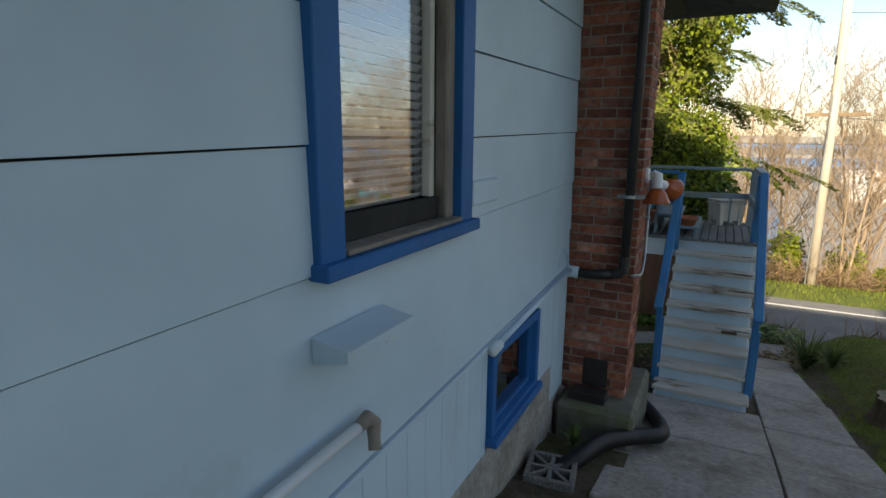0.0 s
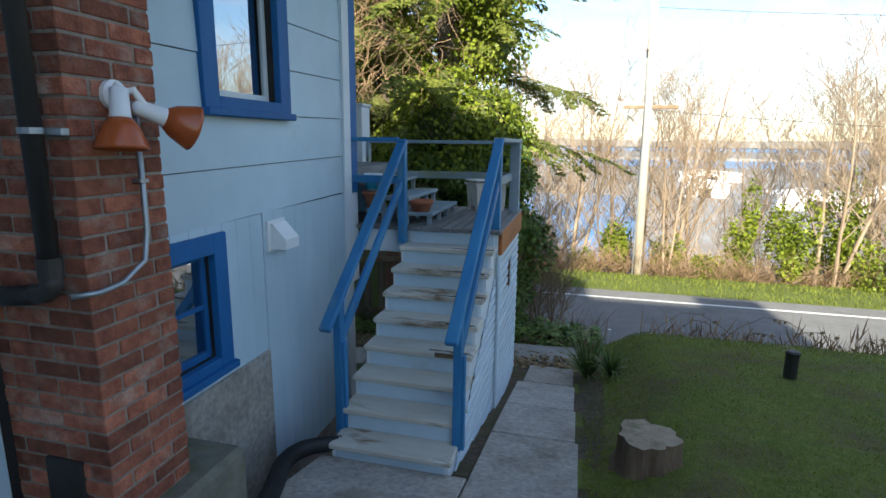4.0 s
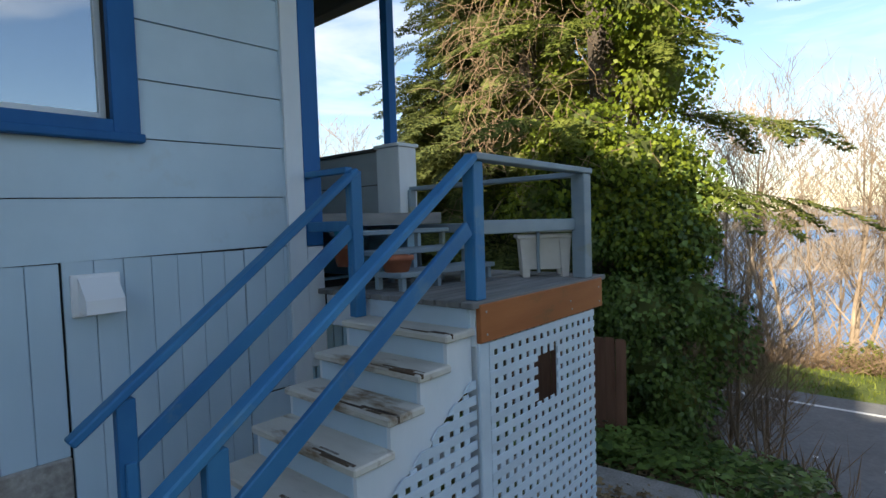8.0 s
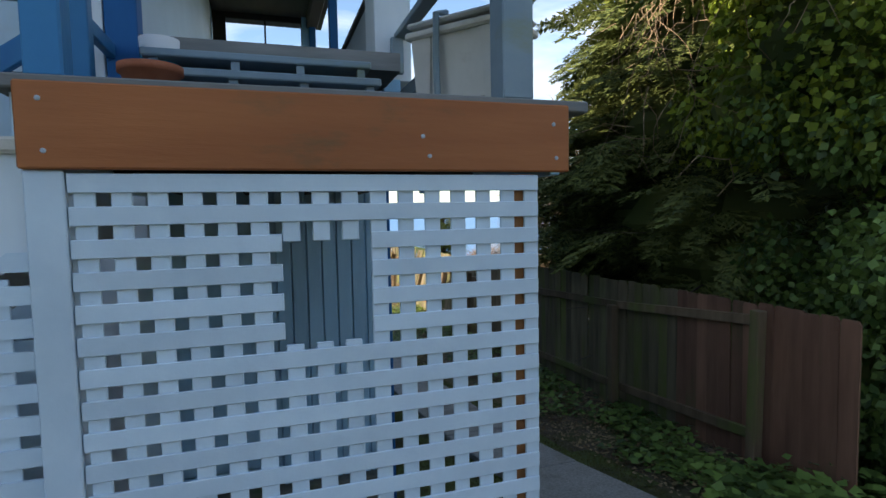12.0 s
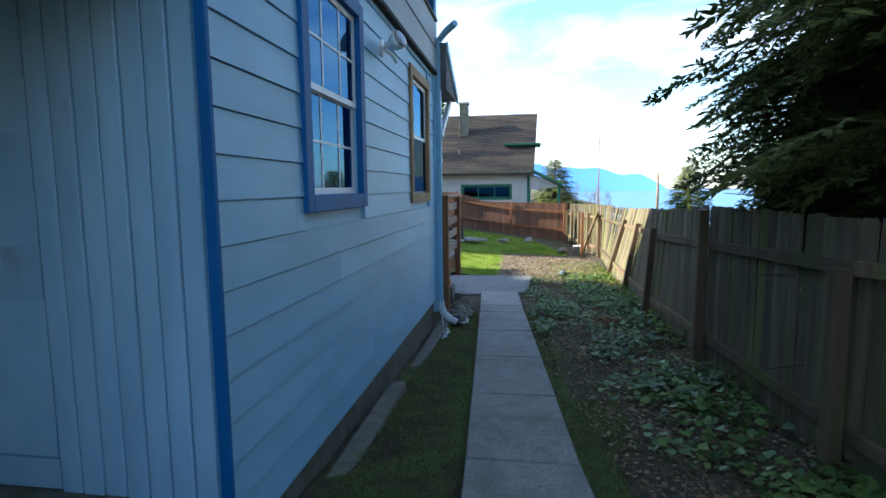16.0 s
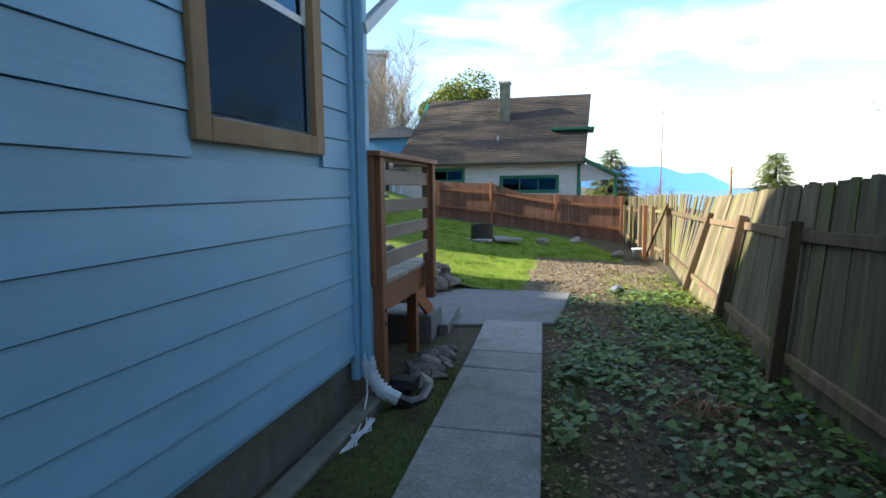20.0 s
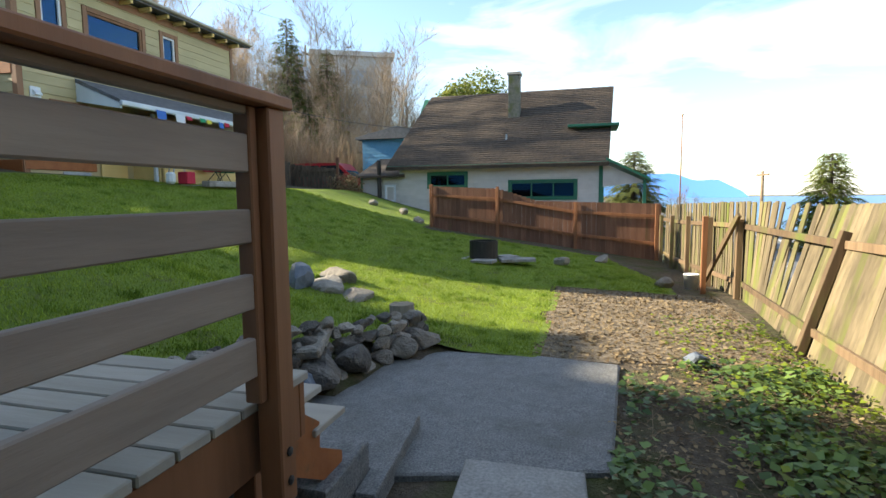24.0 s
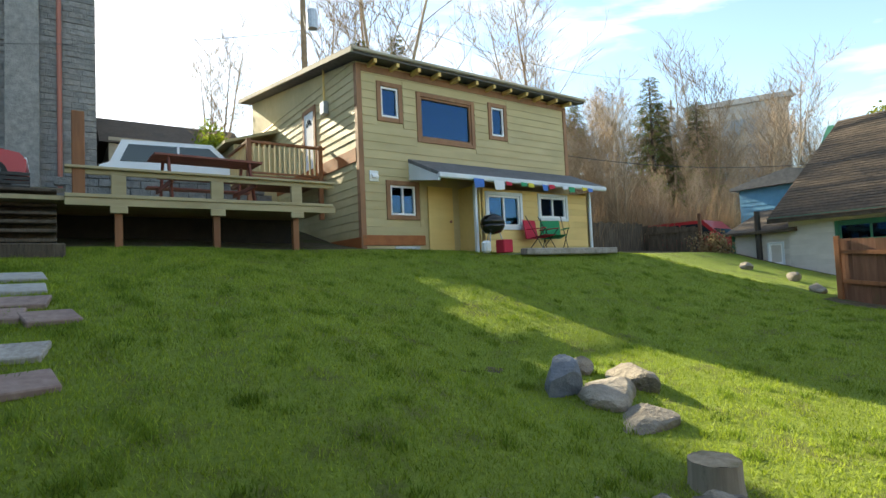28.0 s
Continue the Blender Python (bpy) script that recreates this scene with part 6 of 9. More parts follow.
for k in range(12):
    rx_ = YX1 - 0.3 - k * 0.6
    wpart("rafter_tail", MB().box(rx_ - 0.04, rx_ + 0.04, YF + 0.03, ya - 0.03, za - 0.1, za + 0.0, 0.005), M["yellow2"], yh)
wpart("barge_board", MB().beam((YX1 + 0.33, ya + 0.05, za + 0.06), (YX1 + 0.33, yb, zb + 0.06), 0.05, 0.13), M["tan"], yh)
for q in yw[:1] + yw[2:]:
    win_y(yh, YF, *q, 0.11, "browntrim", "white_pure")
win_y(yh, YF, *yw[1], 0.11, "browntrim", "browntrim")
win_y(yh, YF, *ylow, 0.11, "browntrim", "white_pure", (0.5,))
# side door with fan light and landing
door = wpart("side_door", MB().box(YX1 + 0.0, YX1 + 0.03, -4.75, -4.1, 4.42, 6.1, 0.006), M["white_pure"], yh, "white panelled door with a fan light")
wpart("door_trim", MB().box(YX1, YX1 + 0.045, -4.87, -4.75, 4.4, 6.22, 0.005).box(YX1, YX1 + 0.045, -4.1, -3.98, 4.4, 6.22, 0.005).box(YX1, YX1 + 0.045, -4.75, -4.1, 6.1, 6.22, 0.005), M["browntrim"], yh)
fan = MB()
for k in range(4):
    a0, a1 = math.pi * (k + 0.12) / 4, math.pi * (k + 0.88) / 4
    fan.prism([(-4.425 + 0.06 * math.cos(a0), 5.72 + 0.06 * math.sin(a0)), (-4.425 + 0.2 * math.cos(a0), 5.72 + 0.2 * math.sin(a0)), (-4.425 + 0.2 * math.cos(a1), 5.72 + 0.2 * math.sin(a1)), (-4.425 + 0.06 * math.cos(a1), 5.72 + 0.06 * math.sin(a1))], YX1 + 0.031, YX1 + 0.035, "x")
wpart("fan_light", fan, M["carglass"], door)
wpart("meter_box", MB().box(YX1 + 0.02, YX1 + 0.16, -3.35, -3.1, 5.72, 6.05, 0.02), M["steel"], yh, "grey electric meter")
wpart("service_mast", MB().tube([(YX1 + 0.09, -3.22, 6.0), (YX1 + 0.09, -3.22, 7.0)], 0.03, 8), M["yellow2"], yh)
wpart("vent_hood", MB().box(-16.5, -16.27, YF + 0.02, YF + 0.05, 3.75, 4.0, 0.005).prism([(YF + 0.05, 3.94), (YF + 0.14, 3.86), (YF + 0.14, 3.82), (YF + 0.05, 3.82)], -16.46, -16.31, "x"), M["white_pure"], yh)
wpart("side_wing", MB().box(YX1, YX1 + 1.3, -9.6, -7.2, 3.4, 5.75).prism([(YX1, 6.2), (YX1 + 1.6, 5.72), (YX1 + 1.6, 5.8), (YX1, 6.3)], -9.7, -7.0, "y"), M["yellow"], yh)
# porch lean-to
PF = -0.72
wpart("lean_to_wall", holed_y(PF, 0.12, -22.9, -18.9, 1.95, 3.62, [(-20.2, -19.12, 2.68, 3.46), (-21.95, -20.95, 2.93, 3.5)]), M["yellow2"], yh, "bright yellow lean-to wall")
laps_y(yh, PF, -22.82, -18.98, 2.0, 3.62, 0.17, M["yellow2"], [(-20.3, -19.02, 2.58, 3.56), (-22.05, -20.85, 2.83, 3.6)])
wpart("lean_to_return", MB().box(-18.95, -18.85, YF, PF, 1.95, 3.7), M["yellow2"], yh)
wpart("lean_to_end", MB().box(-22.95, -22.85, YF, PF - 0.0, 1.95, 3.7), M["yellow2"], yh)
wpart("lean_to_roof", MB().prism([(YF, 4.28), (PF + 0.42, 3.76), (PF + 0.42, 3.84), (YF, 4.37)], -23.2, -17.35, "x"), M["shingle_grey"], yh)
wpart("lean_to_gutter", MB().box(-23.2, -17.35, PF + 0.38, PF + 0.48, 3.7, 3.82, 0.02), M["white"], yh)
wpart("lean_to_side", MB().prism([(YF, 4.27), (PF + 0.4, 3.76), (PF + 0.4, 3.64), (YF, 3.85)], -17.42, -17.36, "x"), M["white"], yh)
wpart("yellow_door", MB().box(-18.62, -17.86, YF + 0.02, YF + 0.06, 2.02, 3.72, 0.006), M["yellow2"], yh, "plain yellow door with brass knob")
wpart("door_knob", MB().lathe([(0.03, 0), (0.035, 0.03), (0.0, 0.05)], 10, Matrix.Translation((-18.52, YF + 0.06, 2.85)) @ pose(0, 0, 0, -90, 0, 0)), M["copper"], yh)
wpart("porch_post", MB().box(-18.78, -18.7, PF - 0.06, PF + 0.02, 1.95, 3.72, 0.005), M["white"], yh)
win_y(yh, PF, -20.2, -19.12, 2.68, 3.46, 0.09, "white", "white_pure", (0.5,))
win_y(yh, PF, -21.95, -20.95, 2.93, 3.5, 0.08, "white", "white_pure", (0.5,))
wpart("porch_slab", MB().box(-23, -17.8, YF, PF + 0.45, 1.6, 1.96, 0.02), M["concrete"], yh)
wpart("corner_pipe", MB().box(-22.98, -22.9, PF + 0.0, PF + 0.07, 1.95, 3.7, 0.01), M["white"], yh)

# cream house with the brown roof
NX = -29.3
nh = thing("cream_house", "cream bungalow with steep brown shingle roof and green trim", "house", (-33, 6, 0.5), kind="structure")
nwin = [(6.72, 9.25, 1.5, 2.12), (3.3, 4.85, 2.0, 2.5)]
wpart("wall_front", wall_with_holes("x", NX, 0.15, 1.95, 10.3, -0.6, 2.8, nwin), M["vinyl"], nh)
wpart("wall_end", MB().box(-37, NX - 0.15, 10.15, 10.3, -0.6, 2.8).box(-37, NX - 0.15, 1.95, 2.1, -0.6, 2.8).box(-37.1, -37, 1.95, 10.3, -0.6, 2.8), M["vinyl"], nh)
wpart("inner_wall", MB().box(-33, -32.9, 2.1, 10.1, -0.5, 2.7), M["curtain"], nh)
laps_x(nh, NX, 1.95, 10.2, 0.2, 2.74, 0.16, M["vinyl"], [(6.6, 9.37, 1.38, 2.24), (3.18, 4.97, 1.88, 2.62)])
wpart("corner_trim", MB().box(NX - 0.1, NX + 0.04, 10.15, 10.34, 0, 2.75, 0.005), M["green"], nh)
wpart("fascia", MB().box(NX + 0.33, NX + 0.4, 1.55, 10.45, 2.72, 2.86, 0.005), M["green"], nh, "green eave board")
wpart("soffit", MB().box(NX, NX + 0.33, 1.6, 10.4, 2.74, 2.78), M["vinyl"], nh)
roofm = MB()
ridge_x, ridge_z = -33.0, 6.35
e = (NX + 0.42, 2.8)
for sgn in (1, -1):
    ex = e[0] if sgn > 0 else 2 * ridge_x - e[0]
    roofm.add([(ex, 1.5, e[1]), (ex, 10.5, e[1]), (ridge_x, 10.75, ridge_z), (ridge_x, 2.35, ridge_z), (ex, 1.5, e[1] - 0.12), (ex, 10.5, e[1] - 0.12), (ridge_x, 10.75, ridge_z - 0.12), (ridge_x, 2.35, ridge_z - 0.12)],
              [(0, 1, 2, 3), (4, 7, 6, 5), (0, 4, 5, 1), (1, 5, 6, 2), (3, 2, 6, 7), (0, 3, 7, 4)])
nroof = wpart("roof", roofm, M["shingle"], nh)
# shingle courses
rows_n = 38
for k in range(rows_n):
    t0, t1 = k / rows_n, (k + 1) / rows_n
    x0, z0 = e[0] + (ridge_x - e[0]) * t0, e[1] + (ridge_z - e[1]) * t0
    x1, z1 = e[0] + (ridge_x - e[0]) * t1, e[1] + (ridge_z - e[1]) * t1
    ya0, ya1 = 1.5 + 0.85 * t0, 10.5 + 0.25 * t0
    wpart("shingle_course", MB().add([(x0 + 0.01, ya0, z0 + 0.004), (x0 + 0.01, ya1, z0 + 0.004), (x1, ya1, z1 + 0.01), (x1, ya0, z1 + 0.01), (x0 + 0.025, ya0, z0 + 0.011), (x0 + 0.025, ya1, z0 + 0.011)],
                                      [(4, 5, 2, 3), (0, 1, 5, 4), (0, 4, 3), (1, 2, 5)]), M["shingle"], nroof)
wpart("gable_wall", MB().prism([(NX - 0.2, 2.8), (ridge_x, ridge_z - 0.1), (2 * ridge_x - NX, 2.8)], 10.1, 10.3, "y"), M["green"], nh)
wpart("gable_wall", MB().prism([(NX - 0.2, 2.8), (ridge_x, ridge_z - 0.1), (2 * ridge_x - NX, 2.8)], 2.0, 2.2, "y"), M["green"], nh)
wpart("gable_dormer", MB().box(-32.2, -30.6, 9.2, 10.55, 3.3, 4.35).prism([(-32.5, 4.35), (-30.3, 4.35), (-30.3, 4.45), (-32.5, 4.5)], 8.9, 10.9, "y"), M["green"], nh)
wpart("porch_roof", MB().prism([(10.4, 2.9), (12.0, 2.1), (12.0, 2.2), (10.4, 3.0)], -32, NX + 0.4, "x"), M["green"], nh)
wpart("porch_post", MB().box(NX + 0.1, NX + 0.22, 11.75, 11.87, 0, 2.15, 0.01), M["green"], nh)
wpart("porch_wall", MB().prism([(10.3, 2.8), (11.9, 2.05), (10.3, 1.9)], NX + 0.05, NX + 0.1, "x"), M["vinyl"], nh)
for q in nwin:
    win_x(nh, NX, *q, 0.1, "green", "green", (0.33, 0.67) if q[1] > 8 else (0.5,))
ch = thing("roof_chimney", "short grey-brown brick chimney on the cream house roof", "chimney", (-31.6, 6.55, 4.9))
part("shaft", MB().box(-0.22, 0.22, -0.25, 0.25, -0.4, 1.9, 0.015), M["foundation"], ch)
part("crown", MB().box(-0.27, 0.27, -0.3, 0.3, 1.9, 2.02, 0.015), M["concrete"], ch)
wpart("roof_vent", MB().tube([(-30.2, 6.4, 3.45), (-30.2, 6.4, 4.15)], 0.05, 8), M["steel"], nh)
# low wing
nw = thing("cream_wing", "low cream side wing with a dark stove pipe", "house", (-30, 1, 0.8), kind="structure")
wpart("wall", MB().box(-34, NX - 0.1, 0.2, 1.95, 0.4, 2.5), M["vinyl"], nw)
laps_x(nw, NX - 0.1, 0.2, 1.95, 0.9, 2.45, 0.16, M["vinyl"], [(1.25, 1.75, 1.35, 2.1)])
wpart("roof", MB().prism([(NX + 0.2, 2.48), (-32, 3.4), (-34.5, 3.4), (-34.5, 2.5), (NX + 0.2, 2.4)], 0.0, 2.2, "y"), M["shingle"], nw)
win_x(nw, NX - 0.08, 1.3, 1.7, 1.4, 2.05, 0.05, "white", "white_pure")
wpart("corner_trim", MB().box(NX - 0.14, NX - 0.05, 0.12, 0.22, 0.6, 2.45, 0.005), M["green"], nw)
wpart("stove_pipe", MB().tube([(NX + 0.05, 1.05, 0.9), (NX + 0.05, 1.05, 3.15)], 0.09, 10), M["pipe_dark"], nw)

# blue house behind it
bh = thing("far_blue_house", "bright blue lapped house behind the cream one", "house", (-40, 0, 1), kind="structure")
wpart("wall", MB().box(-42, -36, -2.65, 1.6, 1, 4.8), M["bluehouse"], bh)
laps_x(bh, -36, -2.65, 1.6, 3.0, 4.8, 0.2, M["bluehouse"])
wpart("roof", MB().prism([(-2.95, 4.9), (-0.5, 5.45), (1.9, 4.9), (1.9, 4.78), (-2.95, 4.78)], -42.3, -35.7, "x"), M["shingle_grey"], bh)

# big grey block building uphill
gb = thing("grey_building", "tall grey rough-block building with a rusty downpipe", "building", (-4, -18, 3), kind="structure")
GX, GY = -11.65, -15.0
wpart("wall", MB().box(GX, -5.2, GY - 14, GY, 2, 12.95), M["grey_block"], gb)
# unseen taller mass, its height set to shade the front yard
wpart("tall_wing", MB().box(-5.2, 10, GY - 14, GY, 2, 17.0), M["grey_block"], gb)
# unseen slope added to shade the fence and ground ivy
wpart("gable_wing", MB().prism([(-10.0, 12.9), (-7.7, 15.8), (-5.19, 16.9), (-5.19, 12.9)], GY - 4, GY - 0.02, "y"), M["grey_block"], gb)
# unseen block added to shade the foot of the ivy tree
wpart("lift_head", MB().box(2.6, 5.0, GY - 3, GY - 0.01, 17.0, 18.2), M["grey_block"], gb)
# unseen block added for the step in the road's shadow edge
wpart("stair_head", MB().box(8.2, 10, GY - 2, GY - 0.01, 17.0, 17.6), M["grey_block"], gb)
# unseen mass added behind, its outline shaping the lawn's lit band
wpart("back_wing", MB().prism([(-12.3, 2), (-6, 2), (-6, 19.2), (-10.2, 19.2), (-11.17, 18.75), (-12.3, 16.9)], GY - 22, GY - 14.01, "y"), M["grey_block"], gb)
rr = rng(61)
for k in range(44):
    z0 = 3.2 + k * 0.22
    row, x = MB(), GX - 0.02
    while x < -5:
        w = rr.uniform(0.3, 0.6)
        dz = rr.uniform(-0.012, 0.012)
        row.box(x + 0.008, x + w, GY - 0.02, GY + rr.uniform(0.02, 0.06), z0 + 0.006 + dz, z0 + 0.208 + dz, 0.012)
        x += w
    wpart("block_course", row, M["grey_block"], gb)
wpart("pilaster", MB().box(-9.9, -8.9, GY + 0.03, GY + 0.3, 2, 12.9, 0.02), M["grey_block"], gb)
wpart("downpipe", MB().tube([(-10.5, GY + 0.15, 3), (-10.5, GY + 0.15, 12.9)], 0.08, 8), M["copper"], gb, "rusty red downpipe")
wpart("window", MB().box(-8.7, -7.6, GY + 0.02, GY + 0.06, 8.5, 10.5, 0.01), M["carglass"], gb)

# ---- far water, shore and ridge ----
solo("water", MB().box(-4000, 4000, 58, 2600, -24.2, -24.0), M["water"], "blue bay beyond the trees", "water", kind="structure")
shore = MB()
shore.box(20, 1500, 108, 640, -24.1, -23.2).box(-60, 22, 300, 640, -24.1, -23.3).box(-700, 2600, 900, 1500, -24.1, -20)
solo("far_shore", shore, M["hazeland"], "flat grey-brown shore across the water", "shore", kind="structure")


def ridge(name, label, pts, base, depth, material):
    mb = MB()
    n = len(pts)
    for (x, y, z) in pts:
        mb.v += [(x, y, base), (x, y, z), (x * 1.12, y * 1.12, base)]
    for i in range(n - 1):
        a, c = 3 * i, 3 * (i + 1)
        mb.f += [(a, c, c + 1, a + 1), (a + 1, c + 1, c + 2, a + 2)]
    me = bpy.data.meshes.new(name)
    me.from_pydata(mb.v, [], mb.f)
    return solo(name, me, material, label, "ridge", kind="structure")


rr = rng(4)
pts = []
for k in range(60):
    a = radians(-62 + k * 1.45)
    h = 12 + 16 * noise.noise(Vector((k * 0.33, 0, 7)))
    pts.append((3000 * math.sin(a), 3000 * math.cos(a), -24 + 26 + h * 0.7))
ridge("far_land", "low hazy land beyond the bay", pts, -24, 300, M["hazeland"])
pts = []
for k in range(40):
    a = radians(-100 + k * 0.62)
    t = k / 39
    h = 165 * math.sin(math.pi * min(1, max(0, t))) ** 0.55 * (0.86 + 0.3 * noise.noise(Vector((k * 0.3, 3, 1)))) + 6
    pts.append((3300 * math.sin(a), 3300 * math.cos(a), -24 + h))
ridge("blue_ridge", "long mountain ridge across the water, blue from painted-in haze", pts, -26, 300, M["mountain"])

# far industrial sheds across the water
for k, (x, y, w, d, h, mt, lb) in enumerate(((95, 260, 34, 20, 8, "warehouse", "long white shed"), (128, 250, 22, 16, 7, "farbrick", "red brick shed"), (60, 300, 20, 14, 9, "warehouse", "white shed"), (150, 320, 30, 20, 8, "warehouse", "white shed"), (110, 190, 14, 8, 4, "greypanel", "grey shed"), (135, 200, 12, 8, 4, "teal", "teal shed"), (175, 230, 20, 12, 5, "warehouse", "white shed"), (85, 420, 40, 20, 8, "warehouse", "white shed"), (200, 380, 50, 26, 9, "greypanel", "grey shed"))):
    t = thing("far_warehouse", lb + " on the far flats", "building", (x, y, -23.2), group="far sheds")
    part("wall", MB().box(-w / 2, w / 2, -d / 2, d / 2, 0, h * 0.75), M[mt], t)
    part("roof", MB().prism([(-w / 2 - 0.4, h * 0.75), (0, h), (w / 2 + 0.4, h * 0.75)], -d / 2 - 0.3, d / 2 + 0.3, "y"), M["warehouse"] if mt != "greypanel" else M["greypanel"], t)
    part("door", MB().box(-w * 0.2, w * 0.1, -d / 2 - 0.1, -d / 2, 0, h * 0.5), M["carglass"], t)
rr = rng(9)
for k in range(26):
    x, y = rr.uniform(45, 230), rr.uniform(130, 250)
    t = thing("far_car", "small parked car on the far flats", "car", (x, y, -23.2), group="far cars", rz=rr.uniform(0, 180))
    part("body", MB().box(-2.1, 2.1, -0.9, 0.9, 0.3, 0.9, 0.15).box(-1.2, 1.1, -0.8, 0.8, 0.9, 1.45, 0.2), M["carwhite"] if k % 3 else M["carglass"], t)
    for wx in (-1.3, 1.3):
        for wy in (-0.8, 0.8):
            part("wheel", MB().tube([(wx, wy - 0.1, 0.3), (wx, wy + 0.1, 0.3)], 0.3, 8), M["tyre"], t)

# apartment block and houses uphill
ab = thing("apartment_block", "pale grey apartment block on the hill", "building", (-95, -30.5, 5.0), rz=27, kind="structure")
part("wall", MB().box(-10, 10, -6, 6, -6, 18), M["greypanel"], ab)
part("roof", MB().box(-10.5, 10.6, -6.5, 6.5, 18, 18.7), M["greypanel"], ab)
part("stair_tower", MB().box(10, 12.5, -3, 4.5, -6, 17), M["greypanel"], ab)
for i in range(5):
    for j in range(6):
        part("window", MB().box(-8.5 + i * 3.7, -7.0 + i * 3.7, 6.0, 6.06, -2 + j * 3.2, -0.4 + j * 3.2, 0.02), M["farpane"], ab)
for j in range(4):
    part("tower_window", MB().box(12.5, 12.56, -2, 3.5, 3 + j * 3.4, 5.2 + j * 3.4, 0.02), M["farpane"], ab)
th = thing("tan_house", "tan gabled house uphill", "house", (-17.5, -33, 6), kind="structure")
part("wall", MB().box(-3.5, 4.5, -4, 4, -1, 5.0), M["tan"], th)
part("roof", MB().prism([(-4.3, 4.6), (4.3, 4.6), (0, 7.2)], -4.0, 5.0, "x").box(-3.6, -3.5, -1, 1, 1, 2.5), M["shingle"], th)
part("window", MB().box(-1.2, 0.2, 4.0, 4.05, 2.4, 3.9, 0.02), M["carglass"], th)
part("window", MB().box(1.6, 3.0, 4.0, 4.05, 2.4, 3.9, 0.02), M["carglass"], th)
sh = thing("slate_house", "grey-blue house far uphill", "house", (-13.6, -45, 7), kind="structure")
part("wall", MB().box(-4, 4, -4, 4, -2, 5.5), M["bluehouse"], sh)
part("roof", MB().prism([(-4.6, 5.4), (4.6, 5.4), (0, 8.0)], -4.5, 4.5, "y"), M["shingle_grey"], sh)


# plain house across the front lawn, seen only in the window panes
eh = thing("east_house", "plain grey-brown gabled house across the front lawn", "house", (17, 3, 2), kind="structure")
wpart("wall", MB().box(14, 22, -1, 7.5, 1.0, 7.6), M["tan"], eh)
wpart("gable", MB().prism([(-1, 7.6), (7.5, 7.6), (3.25, 10.6)], 14.0, 22.0, "x"), M["tan"], eh)
wpart("roof", MB().prism([(-1.5, 7.4), (3.25, 10.75), (8.0, 7.4), (8.0, 7.6), (3.25, 10.95), (-1.5, 7.6)], 13.6, 22.4, "x"), M["shingle"], eh)
wpart("window", MB().box(13.95, 14.0, 1.0, 2.4, 4.6, 6.0, 0.02).box(13.95, 14.0, 4.2, 5.6, 4.6, 6.0, 0.02), M["farpane"], eh)


# ---- utility poles and wires ----
def pole(x, y, h, rad, arms, label, lean=0.0, tone="pole"):
    z = G(x, y)
    t = thing("utility_pole", label, "pole", (x, y, z))
    part("shaft", MB().tube([(0, 0, -0.3), (0.02 + lean * 0.5, 0, h * 0.5), (lean, 0, h)], [rad, rad * 0.86, rad * 0.7], 14), M[tone], t, "", True)
    for hz, w in arms:
        arm = part("crossarm", MB().box(-w / 2, w / 2, -0.06, 0.06, h - hz - 0.06, h - hz + 0.06, 0.01), M["twig"] if tone == "pole" else M[tone], t)
        for q in (-0.46, -0.2, 0.2, 0.46):
            part("insulator", MB().lathe([(0.03, 0), (0.05, 0.04), (0.03, 0.08), (0.045, 0.12), (0.0, 0.16)], 8, Matrix.Translation((q * w, 0, h - hz + 0.06))), M["white_pure"], arm)
    return t


p1 = pole(3.38, 24.0, 15.2, 0.17, [(8.9, 1.9)], "tall weathered wooden utility pole by the road", -0.3)
part("transformer_bracket", MB().box(-0.3, -0.16, -0.1, 0.1, 8.0, 8.3, 0.02), M["pipe_dark"], p1)
part("cable_guard", MB().tube([(-0.2, -0.12, 0), (-0.2, -0.12, 7.0)], 0.03, 6), M["steel"], p1)
pole(-86, 21.3, 13.2, 0.1, [(0.4, 1.6)], "slim red-brown far utility pole", tone="browntrim")
pole(-56.3, 23.1, 4.4, 0.15, [(0.3, 3.2)], "far pole with wide crossarm", tone="twig")
p2 = pole(-19.8, -14, 15.5, 0.16, [(1.0, 1.2)], "grey utility pole with transformer uphill", tone="twig")
part("transformer", MB().lathe([(0.1, 8.4), (0.24, 8.45), (0.24, 9.3), (0.2, 9.36), (0.0, 9.4)], 12, Matrix.Translation((-0.35, 0.2, 0))), M["steel"], p2)
p3 = pole(-45, -11.05, 9.2, 0.09, [(0.6, 0.8)], "slim pole with transformer on the hill", tone="twig_pale")
part("transformer", MB().lathe([(0.1, 6.6), (0.2, 6.65), (0.2, 7.5), (0.0, 7.55)], 12, Matrix.Translation((0.3, 0.2, 0))), M["steel"], p3)


def wire(a, b, sag, rad=0.012, label="thin black overhead cable between poles"):
    a, b = Vector(a), Vector(b)
    pts = []
    for k in range(13):
        t = k / 12
        p = a.lerp(b, t)
        p.z -= sag * 4 * t * (1 - t)
        pts.append(p)
    return solo("overhead_wire", MB().tube(pts, rad, 4), M["wire"], label, "wire", "overhead wires")


for dz, dx in ((13.0, 0.3), (12.9, -0.3), (9.7, 0.0), (6.2, 0.05)):
    wire((3.3 + dx, 24.0, -1.2 + dz), (40, 24.5, -1.2 + dz), 0.9, 0.014 if dz < 12 else 0.01)
wire((-15.96, -3.22, 7.0), (-19.8, -14, 14), 0.8, 0.012)
wire((-19.8, -14, 15), (-2, -13.5, 12.5), 0.6)
wire((-19.8, -14, 13.2), (-2, -13.5, 9.0), 0.6)
